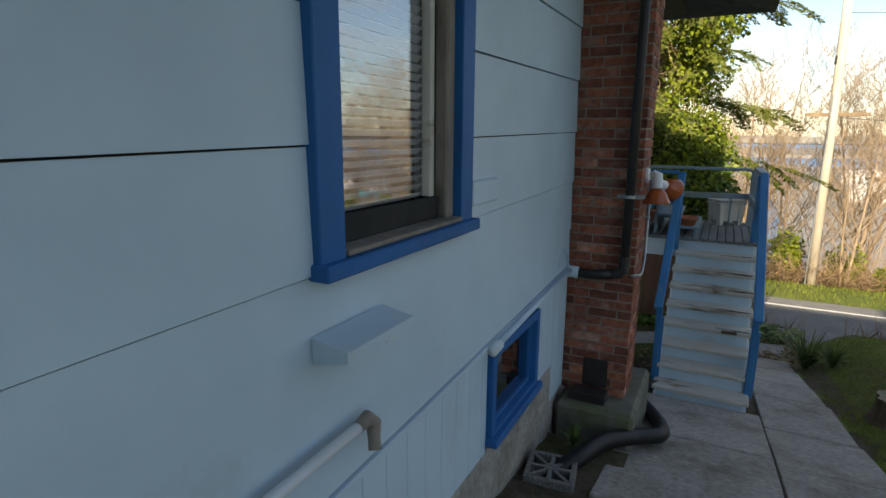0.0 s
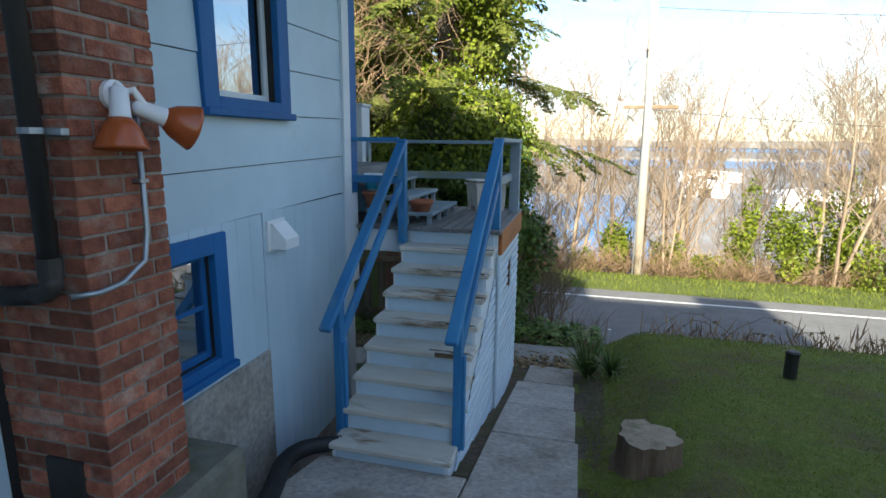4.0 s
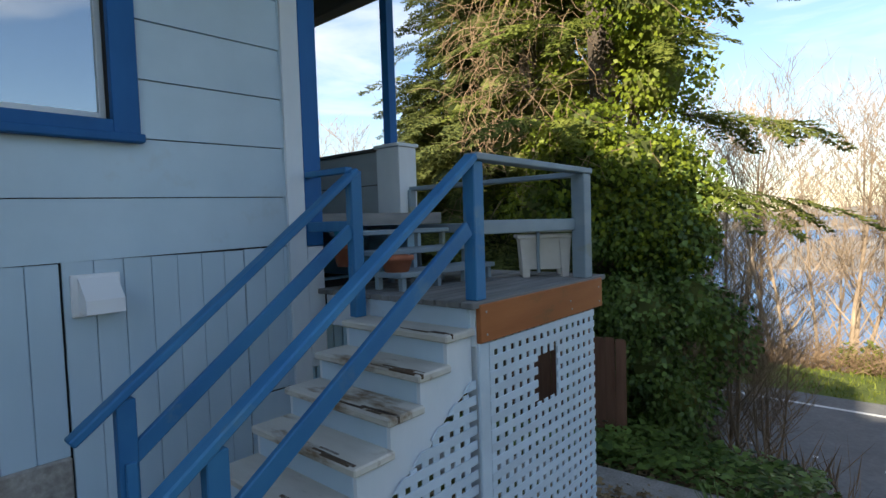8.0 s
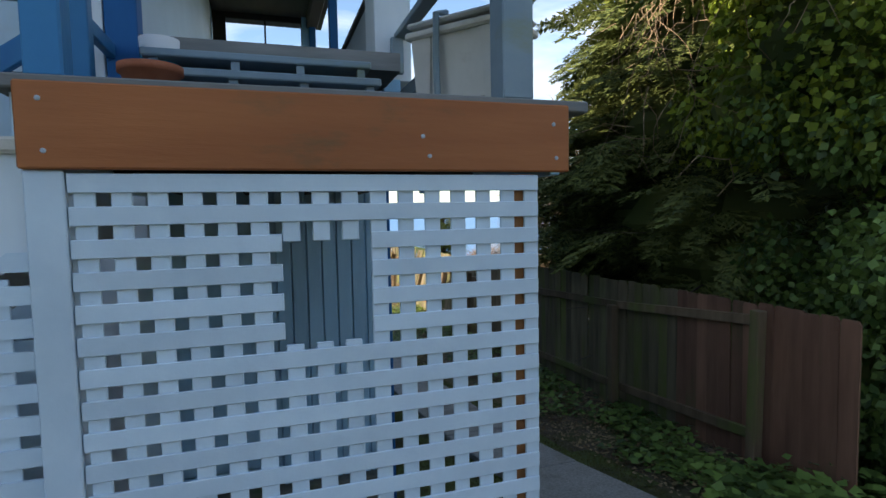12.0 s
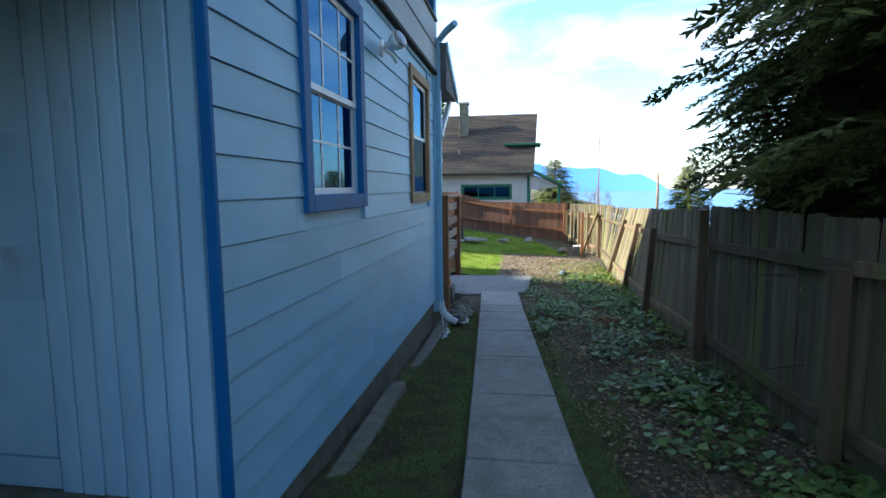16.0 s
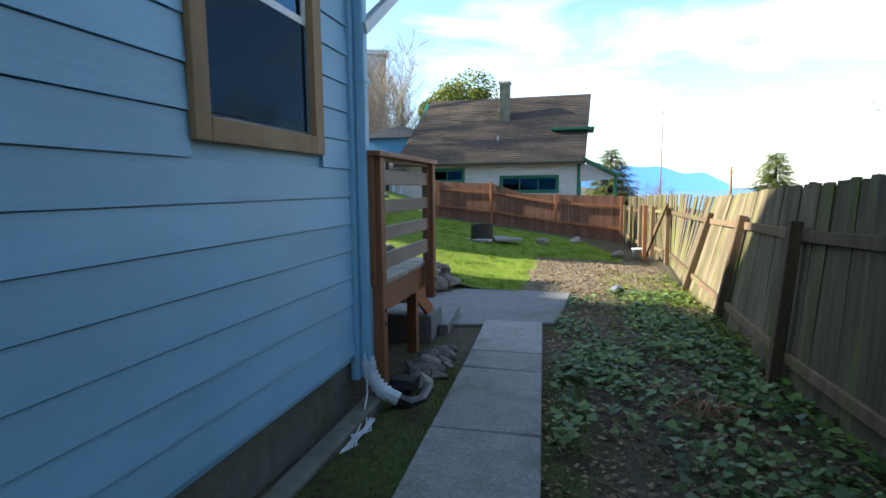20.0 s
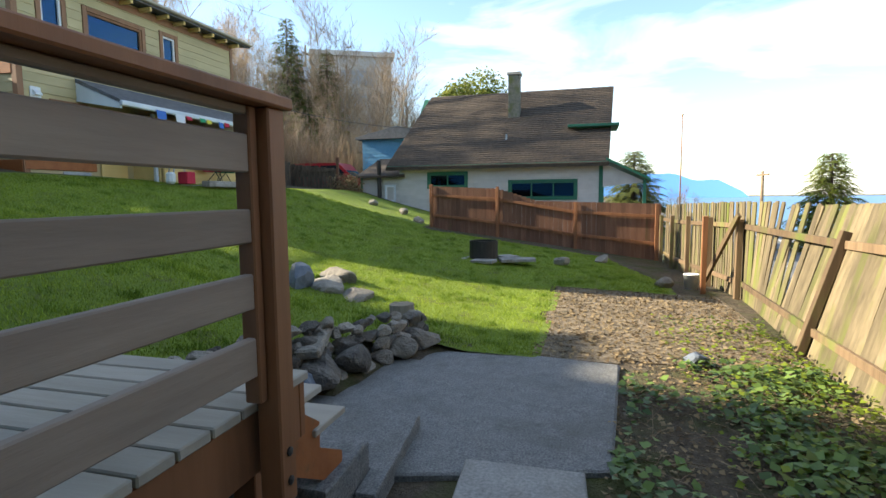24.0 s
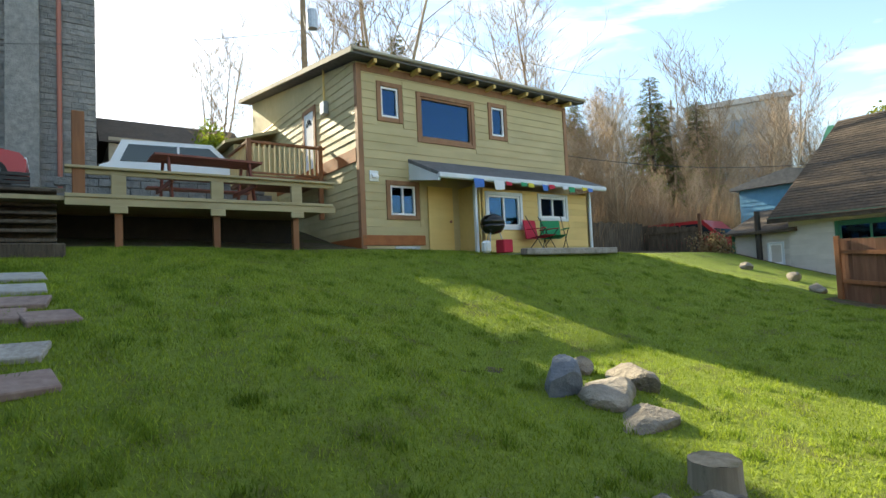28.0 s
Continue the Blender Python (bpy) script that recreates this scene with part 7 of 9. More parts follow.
wire((-19.8, -14, 15.5), (-46, -14, 15.5), 1.0)
wire((-23.0, -1.6, 5.0), (-33, 4.5, 4.9), 0.5, 0.012)


# dark board fence at the foot of the brush
hf = thing("hill_fence", "dark weathered board fence under the brush", "fence", (-29, -1.8, 1.7), kind="structure")
for k in range(15):
    wpart("board", MB().box(-29.02, -29.0, -3.6 + k * 0.19, -3.42 + k * 0.19, 1.6, 3.1 - 0.02 * k + 0.03 * (k % 2), 0.004), M["bark"], hf)
wpart("post", MB().box(-29.0, -28.9, -0.8, -0.7, 1.6, 3.3, 0.008), M["fence_brown"], hf)
wpart("rail", MB().box(-29.0, -28.96, -3.6, -0.8, 2.7, 2.8, 0.004), M["bark"], hf)
rw = thing("parking_wall", "pale blue-grey block retaining wall behind the deck", "wall", (-13, -6.3, 3), kind="structure")
for k in range(7):
    for j in range(11):
        wpart("block", MB().box(-15.5 + j * 0.45 + 0.22 * (k % 2), -15.06 + j * 0.45 + 0.22 * (k % 2), -6.35, -6.1 + 0.012 * ((j * 5 + k * 3) % 4), 3.06 + k * 0.2, 3.25 + k * 0.2, 0.012), M["grey_block"], rw)

# ---- vegetation ----
def leaf_cards(P, U, V):
    """Folded diamond leaves: foot P, length U, half widths V."""
    n = len(P)
    W = np.cross(U, V)
    W = W / (np.linalg.norm(W, axis=1, keepdims=True) + 1e-9) * np.linalg.norm(V, axis=1, keepdims=True) * 0.35
    v = np.stack([P, P + 0.42 * U + V + W, P + U, P + 0.42 * U - V + W], 1).reshape(-1, 3)
    f = np.arange(4 * n).reshape(n, 4)
    return v, f


def unit(a):
    return a / (np.linalg.norm(a, axis=1, keepdims=True) + 1e-9)


def leaves_on(points, normals, size, seed, droop=0.5, wide=0.42):
    """Leaves that hang on a surface, tips outward and down."""
    g = np.random.default_rng(seed)
    n = len(points)
    rnd = unit(g.normal(size=(n, 3)))
    d = unit(normals * 0.7 + rnd * 0.8 + np.array([0, 0, -droop]))
    s = size * g.uniform(0.6, 1.3, (n, 1))
    side = unit(np.cross(d, unit(normals + 0.6 * unit(g.normal(size=(n, 3))))))
    return leaf_cards(points, d * s, side * s * wide)


def leaf_thing(name, vf, material, parent=None, label=""):
    me = arrays(name, *vf)
    if parent is None:
        ob = new(name, me)
        me.materials.append(material)
        return ob
    return wpart(name, me, material, parent, label)


def joined(*parts_):
    vs, fs, n = [], [], 0
    for v, f in parts_:
        vs.append(v)
        fs.append(f + n)
        n += len(v)
    return np.concatenate(vs), np.concatenate(fs)


def grow(seed, height, spread_, r0):
    """A bare tree: trunk and rising limbs in one mesh, finer branches in another."""
    r = rng(seed)
    wood, fine = MB(), MB()

    def shoot(p, d, length, rad, level, n):
        pts, rs = [p], [rad]
        for k in range(n):
            d = (d + Vector((r.uniform(-1, 1), r.uniform(-1, 1), r.uniform(-0.2, 0.9))) * (0.07, 0.14, 0.17, 0.2)[level]).normalized()
            p = p + d * length / n
            pts.append(p)
            rs.append(max(0.004, rad * (1 - 0.8 * (k + 1) / n)))
        (wood if level < 2 else fine).tube(pts, rs, (7, 5, 3, 3)[level], False)
        return pts, d

    def point(pts, t):
        n = len(pts) - 1
        i = min(int(t * n), n - 1)
        return pts[i].lerp(pts[i + 1], t * n - i)

    def aside(d, open_, lift):
        a = r.uniform(0, 2 * math.pi)
        return (d * (1 - open_) + Vector((math.cos(a), math.sin(a), 0)) * open_ + Vector((0, 0, lift))).normalized()

    for stem in range(r.choice((1, 2, 2, 3))):
        base = Vector((r.uniform(-0.25, 0.25), r.uniform(-0.25, 0.25), -0.3))
        d0 = Vector((r.uniform(-0.2, 0.2), r.uniform(-0.2, 0.2), 1)).normalized()
        trunk, d0 = shoot(base, d0, height * r.uniform(0.8, 1.0), r0 * r.uniform(0.7, 1.0), 0, 7)
        for k in range(13):
            t = 0.22 + 0.76 * (k + r.random()) / 13
            limb, d1 = shoot(point(trunk, t), aside(d0, spread_ * r.uniform(0.7, 1.1), 0.35), height * (0.16 + 0.3 * (1 - t) * r.uniform(0.6, 1.1)), r0 * 0.36 * (1.15 - t), 1, 5)
            for j in range(7):
                u = 0.2 + 0.8 * (j + r.random()) / 7
                br, d2 = shoot(point(limb, min(u, 1)), aside(d1, 0.55, 0.3), height * 0.13 * r.uniform(0.6, 1.2), r0 * 0.09, 2, 3)
                for i in range(5):
                    shoot(point(br, r.uniform(0.15, 1)), aside(d2, 0.5, 0.25), height * 0.07 * r.uniform(0.5, 1.2), 0.007, 3, 2)
    return wood, fine


bare_kinds = []
for k in range(4):
    for tone in ("twig_pale", "twig"):
        tr, fi = grow(100 + k, 8.5, 0.62, 0.07)
        t = thing("bare_tree", "bare leafless tree with a haze of fine twigs" if tone == "twig" else "pale sunlit bare tree with fine twigs", "tree", (0, 0, 0), group="bare trees")
        part("trunk", tr, M[tone], t)
        part("crown", fi, M[tone], t)
        bare_kinds.append(t)
PLACES = []
r = rng(21)
for k in range(72):
    x = -34 + k * 1.12 + r.uniform(-0.6, 0.6)
    y = r.uniform(24.4, 30)
    PLACES.append((x, y, r.uniform(0.72, 0.98) + 0.09 * (y - 24.4), 1 if k % 4 == 0 else 0))
for k in range(44):
    PLACES.append((r.uniform(-41, -26), r.uniform(-13, -3.4), r.uniform(0.34, 0.56), k % 2))
for k in range(50):
    PLACES.append((r.uniform(-66, -41), r.uniform(-30, -6), r.uniform(0.85, 1.25), 1 if k % 3 else 0))
PLACES += [(-17.0, -20, 1.15, 0), (-29.5, -23.5, 1.85, 0), (-24.6, -22.5, 1.6, 0), (-42.5, -22, 1.95, 0)]
PLACES.append((-15.6, -14, 0.92, 1))
for k in range(7):
    PLACES.append((r.uniform(0.0, 0.9), r.uniform(13.2, 14.6), r.uniform(0.3, 0.46), 1))
for k in range(16):
    PLACES.append((r.uniform(-110, -45), r.uniform(13, 21), r.uniform(0.25, 0.42), 1))
for k, (x, y, s, tone) in enumerate(PLACES):
    src = bare_kinds[(k % 4) * 2 + tone]
    m = pose(x, y, G(x, y) - 0.1, r.uniform(-4, 4), r.uniform(-4, 4), r.uniform(0, 360)) @ Matrix.Diagonal((s * r.uniform(0.9, 1.2), s * r.uniform(0.9, 1.2), s, 1))
    if k < 8:
        # the first of each kind is the built one itself
        bare_kinds[k].matrix_basis = m
    else:
        copy_thing(src, m)

# brush on the banks: many thin stems, one thing of kind stuff each
def brush(name, label, area, n, h, seed, material, stems=4, wild=0.35):
    g = np.random.default_rng(seed)
    x0, x1, y0, y1 = area
    P, U, V = [], [], []
    for _ in range(n):
        x, y = g.uniform(x0, x1), g.uniform(y0, y1)
        z = G(x, y) - 0.05
        hh = h * g.uniform(0.4, 1.2)
        for _ in range(stems):
            d = np.array([g.normal() * wild, g.normal() * wild, 1.0])
            a = np.array([x + g.normal() * 0.15, y + g.normal() * 0.15, z + hh * g.uniform(0, 0.4)])
            P.append(a)
            U.append(d * hh * g.uniform(0.4, 0.9))
            s = g.normal(size=3)
            s = s / np.linalg.norm(s)
            V.append(s * g.uniform(0.006, 0.016))
    ob = leaf_thing(name, leaf_cards(np.array(P), np.array(U), np.array(V)), material)
    return tagged(ob, label, "brush", kind="stuff")


brush("bank_brush", "low tangled dry brush on the bank beyond the road", (-40, 45, 23.9, 26), 7000, 1.3, 5, M["twig_dry"], 6, 0.9)
brush("bank_brush", "pale dry brush lower on the bank", (-40, 45, 25, 31), 6500, 3.2, 6, M["twig_pale"], 6, 0.6)
brush("hill_brush", "tangled bare brush on the hill behind the lawn", (-42, -25.8, -13, -2.9), 2800, 2.3, 7, M["twig_dry"], 6)
brush("hill_brush", "dry brush high on the far hill", (-75, -38, -34, -6), 2200, 4.5, 8, M["twig"], 6)
brush("roadside_brush", "dry brambles at the edge of the front lawn", (2.2, 14, 10.6, 11.6), 420, 0.45, 9, M["twig_dry"], 5)
brush("tree_foot_brush", "bare thicket beside the ivy tree", (0.2, 1.6, 12.8, 13.8), 60, 0.9, 10, M["twig_dry"], 5)


def bush(name, label, centre, rad, n, size, seed, material, category="bush", kind=""):
    """A leafy clump with an uneven outline: leaves spread through lumps."""
    g = np.random.default_rng(seed)
    lumps = [(np.array(centre) + g.normal(size=3) * np.array(rad) * 0.45, g.uniform(0.35, 0.7)) for _ in range(9)]
    pts, nrm = [], []
    for c, s in lumps:
        d = unit(g.normal(size=(n // 9, 3)))
        q = c + d * np.array(rad) * s * g.uniform(0.55, 1.05, (len(d), 1))
        pts.append(q)
        nrm.append(d)
    pts, nrm = np.concatenate(pts), np.concatenate(nrm)
    keep_ = pts[:, 2] > G(centre[0], centre[1]) - 0.05
    t = thing(name, label, category, (centre[0], centre[1], G(centre[0], centre[1])), kind=kind)
    leaf_thing("leaves", leaves_on(pts[keep_], nrm[keep_], size, seed), material, t)
    st = MB()
    rr = rng(seed)
    for _ in range(7):
        b = Vector((centre[0] + rr.uniform(-.15, .15), centre[1] + rr.uniform(-.15, .15), G(centre[0], centre[1]) - 0.1))
        c = Vector(lumps[rr.randrange(9)][0])
        st.tube([b, b.lerp(c, 0.5) + Vector((0, 0, 0.1)), c], [0.03, 0.02, 0.008], 5)
    wpart("wood", st, M["twig"], t)
    return t


BANK_IVY = [(8.9, 24.6, 0.9, 1.7), (10.4, 25.0, 0.7, 2.3), (11.6, 24.6, 1.2, 1.2), (14, 24.8, 1.1, 1.5), (6.0, 24.8, 0.7, 0.9), (17.5, 25, 1.2, 1.6), (1.2, 24.9, 0.5, 1.0),
            (-6, 25, 1.2, 1.6), (4.6, 25.6, 0.5, 1.5), (7.3, 25.4, 0.5, 1.9), (2.6, 25.2, 0.45, 1.6), (13, 25.6, 0.6, 2.0), (19.5, 25.4, 0.9, 1.8), (-2, 25.3, 0.8, 1.2), (-10, 25, 1.0, 1.5)]
for k, (x, y, w, h) in enumerate(BANK_IVY):
    bush("ivy_bush", "ivy-green bush on the road bank", (x, y, G(x, y) + 0.75 * h), (w, w, h), 2300, 0.13, 60 + k, M["ivy"])

# ---- the ivy-clad conifer ----
g = np.random.default_rng(77)
tree = thing("ivy_tree", "tall tree wrapped in sunlit ivy and dry vines", "tree", (-2.0, 13.6, -0.6))
wpart("trunk", MB().tube([(-1.6, 13.8, -0.9), (-1.5, 13.7, 3), (-1.7, 13.7, 7), (-1.6, 13.6, 11), (-1.5, 13.7, 14)], [0.34, 0.28, 0.22, 0.15, 0.05], 10)
      .tube([(-2.9, 13.8, -0.9), (-3.0, 13.7, 4), (-3.1, 13.6, 8), (-3.0, 13.7, 11)], [0.26, 0.2, 0.14, 0.05], 8), M["bark"], tree)
lumps = []
for k in range(58):
    z = g.uniform(3.0, 11.8)
    spread_x = lerp(z, [(3, 1.75), (5, 1.75), (8, 1.5), (12, 1.0)])
    a = g.uniform(0, 2 * np.pi)
    lumps.append((np.array([-1.95 + np.cos(a) * spread_x * 0.8, 13.4 + np.sin(a) * 0.9, z]), g.uniform(0.45, 0.85)))
lumps += [(np.array([-0.85, 12.9, 4.3]), 0.75), (np.array([-1.2, 12.75, 3.7]), 0.7), (np.array([-0.7, 12.9, 3.4]), 0.6)]
pts, nrm = [], []
for c, s in lumps:
    d = unit(g.normal(size=(900, 3)))
    pts.append(c + d * s * np.array([1, 1, 0.8]) * g.uniform(0.72, 1.12, (900, 1)))
    nrm.append(d)
pts, nrm = np.concatenate(pts), np.concatenate(nrm)
leaf_thing("ivy_leaves", leaves_on(pts, nrm, 0.088, 1, 0.6), M["ivy"], tree, "glossy ivy leaves")
# solid lumps added among the ivy stand in for its inner shade
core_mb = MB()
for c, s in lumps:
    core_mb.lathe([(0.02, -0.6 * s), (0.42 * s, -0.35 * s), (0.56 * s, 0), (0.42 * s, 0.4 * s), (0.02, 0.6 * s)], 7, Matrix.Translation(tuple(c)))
tagged(wpart("shaded_core", core_mb, M["needle"], tree), "solid lumps standing in for the shade inside the tree", kind="stuff")
vine = MB()
rr = rng(8)
for k in range(300):
    cx = rr.gauss(-2.5, 0.75)
    z = rr.gauss(6.2, 1.2)
    p = Vector((cx, 13.4 - math.sqrt(max(0.1, 2.6 - 0.5 * (cx + 1.95) ** 2)) + rr.uniform(-0.1, 0.25), z))
    pl = [p]
    d = Vector((rr.uniform(-1, 1), rr.uniform(-0.5, 0.3), rr.uniform(-1, 0.6))).normalized()
    for _ in range(5):
        d = (d + Vector((rr.uniform(-.7, .7), rr.uniform(-.4, .4), rr.uniform(-.8, .4)))).normalized()
        p = p + d * rr.uniform(0.1, 0.26)
        pl.append(p)
    vine.tube(pl, [0.005, 0.005, 0.004, 0.004, 0.003, 0.002], 3, False)
wpart("dry_vines", vine, M["twig_dry"], tree, "tangle of dry brown vines")

# the dark evergreen shrub at its foot
shrub = thing("evergreen_shrub", "dense dark green shrub at the foot of the ivy tree", "shrub", (-0.9, 13.1, -0.6))
lumps = []
for k in range(46):
    z = g.uniform(-0.5, 3.9)
    half = lerp(z, [(-0.5, 0.8), (0.8, 1.15), (2.5, 1.15), (4, 0.85)])
    lumps.append((np.array([-1.0 + g.uniform(-half, half), 12.85 + g.uniform(-0.35, 0.7), z]), g.uniform(0.35, 0.6)))
pts, nrm = [], []
for c, s in lumps:
    d = unit(g.normal(size=(800, 3)))
    pts.append(c + d * s * g.uniform(0.7, 1.15, (800, 1)))
    nrm.append(d)
pts, nrm = np.concatenate(pts), np.concatenate(nrm)
keep_ = (pts[:, 1] > 12.12) | (pts[:, 2] > 1.98)
leaf_thing("leaves", leaves_on(pts[keep_], nrm[keep_], 0.085, 41, 0.6), M["ivy_ground"], shrub, "small dark glossy leaves")
# solid lumps added in the shrub stand in for its inner shade
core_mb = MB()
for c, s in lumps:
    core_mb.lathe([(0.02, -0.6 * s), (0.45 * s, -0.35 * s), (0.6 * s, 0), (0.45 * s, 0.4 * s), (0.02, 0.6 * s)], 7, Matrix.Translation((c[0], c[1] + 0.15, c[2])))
tagged(wpart("shaded_core", core_mb, M["needle"], shrub), "solid lumps standing in for the shade inside the shrub", kind="stuff")


def spray(seed, n, subs):
    """A flat conifer branch along +x, one long: side twigs clothed in short needle tufts."""
    q = np.random.default_rng(seed)
    P, U, V = [], [], []
    for k in range(n):
        t = (k + 0.5) / n
        for sgn in (-1, 1):
            ln = 0.36 * (1.08 - t) * q.uniform(0.6, 1.2) + 0.06
            base = np.array([t, 0, -0.18 * t * t])
            d = np.array([0.75, sgn * 0.85, q.uniform(-0.3, 0.1)])
            d = d / np.linalg.norm(d)
            P.append(base)
            U.append(d * ln)
            V.append(np.cross(d, [0.3, 0.1, 1.0]) * 0.010)
            for j in range(subs):
                p = base + d * ln * ((j + 0.3) / subs)
                for w in (-1, 1):
                    e = d + np.array([0.6 * w * d[1], -0.6 * w * d[0], q.uniform(-0.5, 0.35)])
                    P.append(p)
                    U.append(e / np.linalg.norm(e) * q.uniform(0.07, 0.115))
                    c = np.cross(e, [0, 0, 1]) + q.normal(size=3) * 0.5
                    V.append(c / np.linalg.norm(c) * 0.011)
    return np.array(P), np.array(U), np.array(V)


SPRAYS = [spray(k, 11, 4) for k in (1, 2, 3)]
SPRAYS_FAR = [spray(k, 6, 1) for k in (4, 5, 6)]


def conifer(name, label, at, height, radius, n, seed, material, low=0.1, needle_w=1.6, trunk_r=0.25, sprays=SPRAYS, core=0.0):
    q = np.random.default_rng(seed)
    t = thing(name, label, "tree", at)
    wpart("trunk", MB().tube([(at[0], at[1], at[2] - 0.3), (at[0] + 0.1, at[1], at[2] + height * 0.5), (at[0], at[1], at[2] + height)], [trunk_r, trunk_r * 0.6, 0.03], 8), M["bark"], t)
    vs, fs, cnt = [], [], 0
    limbs, inner = MB(), MB()
    for k in range(n):
        h = low + (1 - low) * (k + q.uniform(0, 1)) / n
        reach = radius * (1.02 - h) ** 0.75 * q.uniform(0.65, 1.1) + 0.25
        a = k * 2.39996 + q.uniform(-0.4, 0.4)
        tilt = 0.25 - 0.55 * (1 - h) + q.uniform(-0.15, 0.15)
        d = np.array([np.cos(a), np.sin(a), tilt])
        d /= np.linalg.norm(d)
        start = np.array(at) + np.array([0, 0, h * height])
        end = start + d * reach
        if end[1] < 11.3 and end[2] < 2.2 and at[1] > 12.5:
            continue
        limbs.tube([start, (start + end) / 2 + np.array([0, 0, -0.04 * reach]), end], [0.012 + 0.02 * (1 - h), 0.015, 0.005], 4, False)
        # solid lump added on the limb stands in for the crown's shade
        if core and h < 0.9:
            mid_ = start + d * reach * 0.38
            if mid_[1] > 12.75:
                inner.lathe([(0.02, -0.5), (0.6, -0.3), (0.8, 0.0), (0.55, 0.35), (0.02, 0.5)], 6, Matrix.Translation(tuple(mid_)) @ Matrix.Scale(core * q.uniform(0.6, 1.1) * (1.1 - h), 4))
        # sprays along the limb
        m = 3 + int(reach * 2.6)
        for j in range(m):
            f0 = 0.25 + 0.75 * j / m
            sc = min(0.95, 0.4 * reach) * q.uniform(0.6, 1.0) + 0.2
            yaw = a + q.uniform(-0.9, 0.9) * (1.0 if j < m - 1 else 0.2)
            sl = tilt * 0.5 - 0.25 + q.uniform(-0.25, 0.2)
            x_ = np.array([np.cos(yaw) * np.cos(sl), np.sin(yaw) * np.cos(sl), np.sin(sl)])
            y_ = np.array([-np.sin(yaw), np.cos(yaw), q.uniform(-0.4, 0.4)])
            y_ /= np.linalg.norm(y_)
            z_ = np.cross(x_, y_)
            R = np.stack([x_, y_, z_], 1) * sc
            P, U, V = sprays[(k + j) % 3]
            o = start + d * reach * f0
            tip = o + x_ * sc
            if at[1] > 12.5 and tip[1] < 12.2 and tip[2] < 1.98:
                continue
            if o[1] < 11.1 and at[1] > 12.5 or o[1] < 12.3 and o[2] < 2.1 and at[1] > 12.5:
                continue
            v, f = leaf_cards(P @ R.T + o, U @ R.T, V @ R.T * needle_w)
            vs.append(v)
            fs.append(f + cnt)
            cnt += len(v)
    wpart("crown_wood", limbs, M["bark"], t)
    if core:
        tagged(wpart("shaded_core", inner, material, t), "solid lumps standing in for the shade inside the tree", kind="stuff")
    wpart("needles", arrays("needles", np.concatenate(vs), np.concatenate(fs)), material, t)
    return t


conifer("spruce_tree", "big dark spruce with drooping branches over the fence", (-4.1, 14.5, -0.9), 15.5, 2.95, 430, 5, M["needle"], 0.1, 1.6, 0.32, SPRAYS, 1.3)
# added tree fills out the big spruce's low branches by the fence
conifer("young_spruce", "added small dark spruce filling the big spruce's low branches", (-5.7, 13.8, -0.9), 7.4, 2.5, 230, 15, M["needle"], 0.3, 1.6, 0.12, SPRAYS, 1.1)
conifer("fir_tree", "fir branches reaching out of the ivy, sunlight mixed into their colour", (-1.2, 13.8, 3.0), 11, 3.0, 26, 6, M["needle_y"], 0.1, 1.8, 0.1)
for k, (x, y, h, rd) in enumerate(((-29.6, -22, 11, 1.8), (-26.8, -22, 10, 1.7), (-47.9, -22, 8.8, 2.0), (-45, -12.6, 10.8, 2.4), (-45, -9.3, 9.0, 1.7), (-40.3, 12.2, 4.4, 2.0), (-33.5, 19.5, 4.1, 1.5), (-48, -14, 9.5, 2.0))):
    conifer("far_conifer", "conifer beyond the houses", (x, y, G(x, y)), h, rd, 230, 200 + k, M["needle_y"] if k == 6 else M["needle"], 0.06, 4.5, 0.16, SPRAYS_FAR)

bush("far_evergreen", "tall rounded yellow-green evergreen behind the cream house", (-62.5, -2.4, 8.6), (3.4, 3.4, 3.9), 15000, 0.27, 93, M["needle_y"], "tree")

# ---- grass, ground ivy and litter ----
def blades(name, label, n, seed, where, height, width, material, dz=0.0):
    q = np.random.default_rng(seed)
    P = []
    while len(P) < n:
        p = where(q)
        if p is not None:
            P.append((p[0], p[1], G(p[0], p[1]) + 0.012 + dz))
    P = np.array(P)
    k = len(P)
    a = q.uniform(0, 2 * np.pi, k)
    h = height * q.uniform(0.5, 1.3, k)
    lean = q.uniform(0.1, 0.9, k)
    b = q.uniform(0, 2 * np.pi, k)
    tip = P + np.stack([np.cos(b) * lean * h, np.sin(b) * lean * h, h], 1)
    w = np.stack([np.cos(a), np.sin(a), 0 * a], 1) * width
    v = np.stack([P - w, P + w, tip], 1).reshape(-1, 3)
    ob = leaf_thing(name, (v, np.arange(3 * k).reshape(k, 3)), material)
    return tagged(ob, label, "grass", kind="stuff")


def in_back(q):
    x = -9.4 - 15 * q.uniform(0, 1) ** 1.4
    y = q.uniform(-0.9, 11.3)
    if x > -10.2 and y > 7.1:
        return None
    return None if back_lawn_out(x, y) else (x, y)


def in_front(q):
    x, y = 1.3 + 8 * q.uniform(0, 1) ** 1.5, q.uniform(2, 10.7)
    return None if front_lawn_out(x, y) else (x, y)


def in_strip(q):
    x, y = q.uniform(-8.6, -0.2), q.uniform(8.92, 11.0)
    if abs(y - path_y(x)) < 0.37 or y > 10.75 + 0.25 * noise.noise(Vector((x, 1.7, 0))) or (y > 10.35 and x < -4.5):
        return None
    return x, y


blades("lawn_grass", "short green grass of the back lawn", 210000, 1, in_back, 0.036, 0.0045, M["grass"])
tuft_q = np.random.default_rng(51)
TUFTS = [p for p in (in_back(tuft_q) for _ in range(900)) if p is not None]


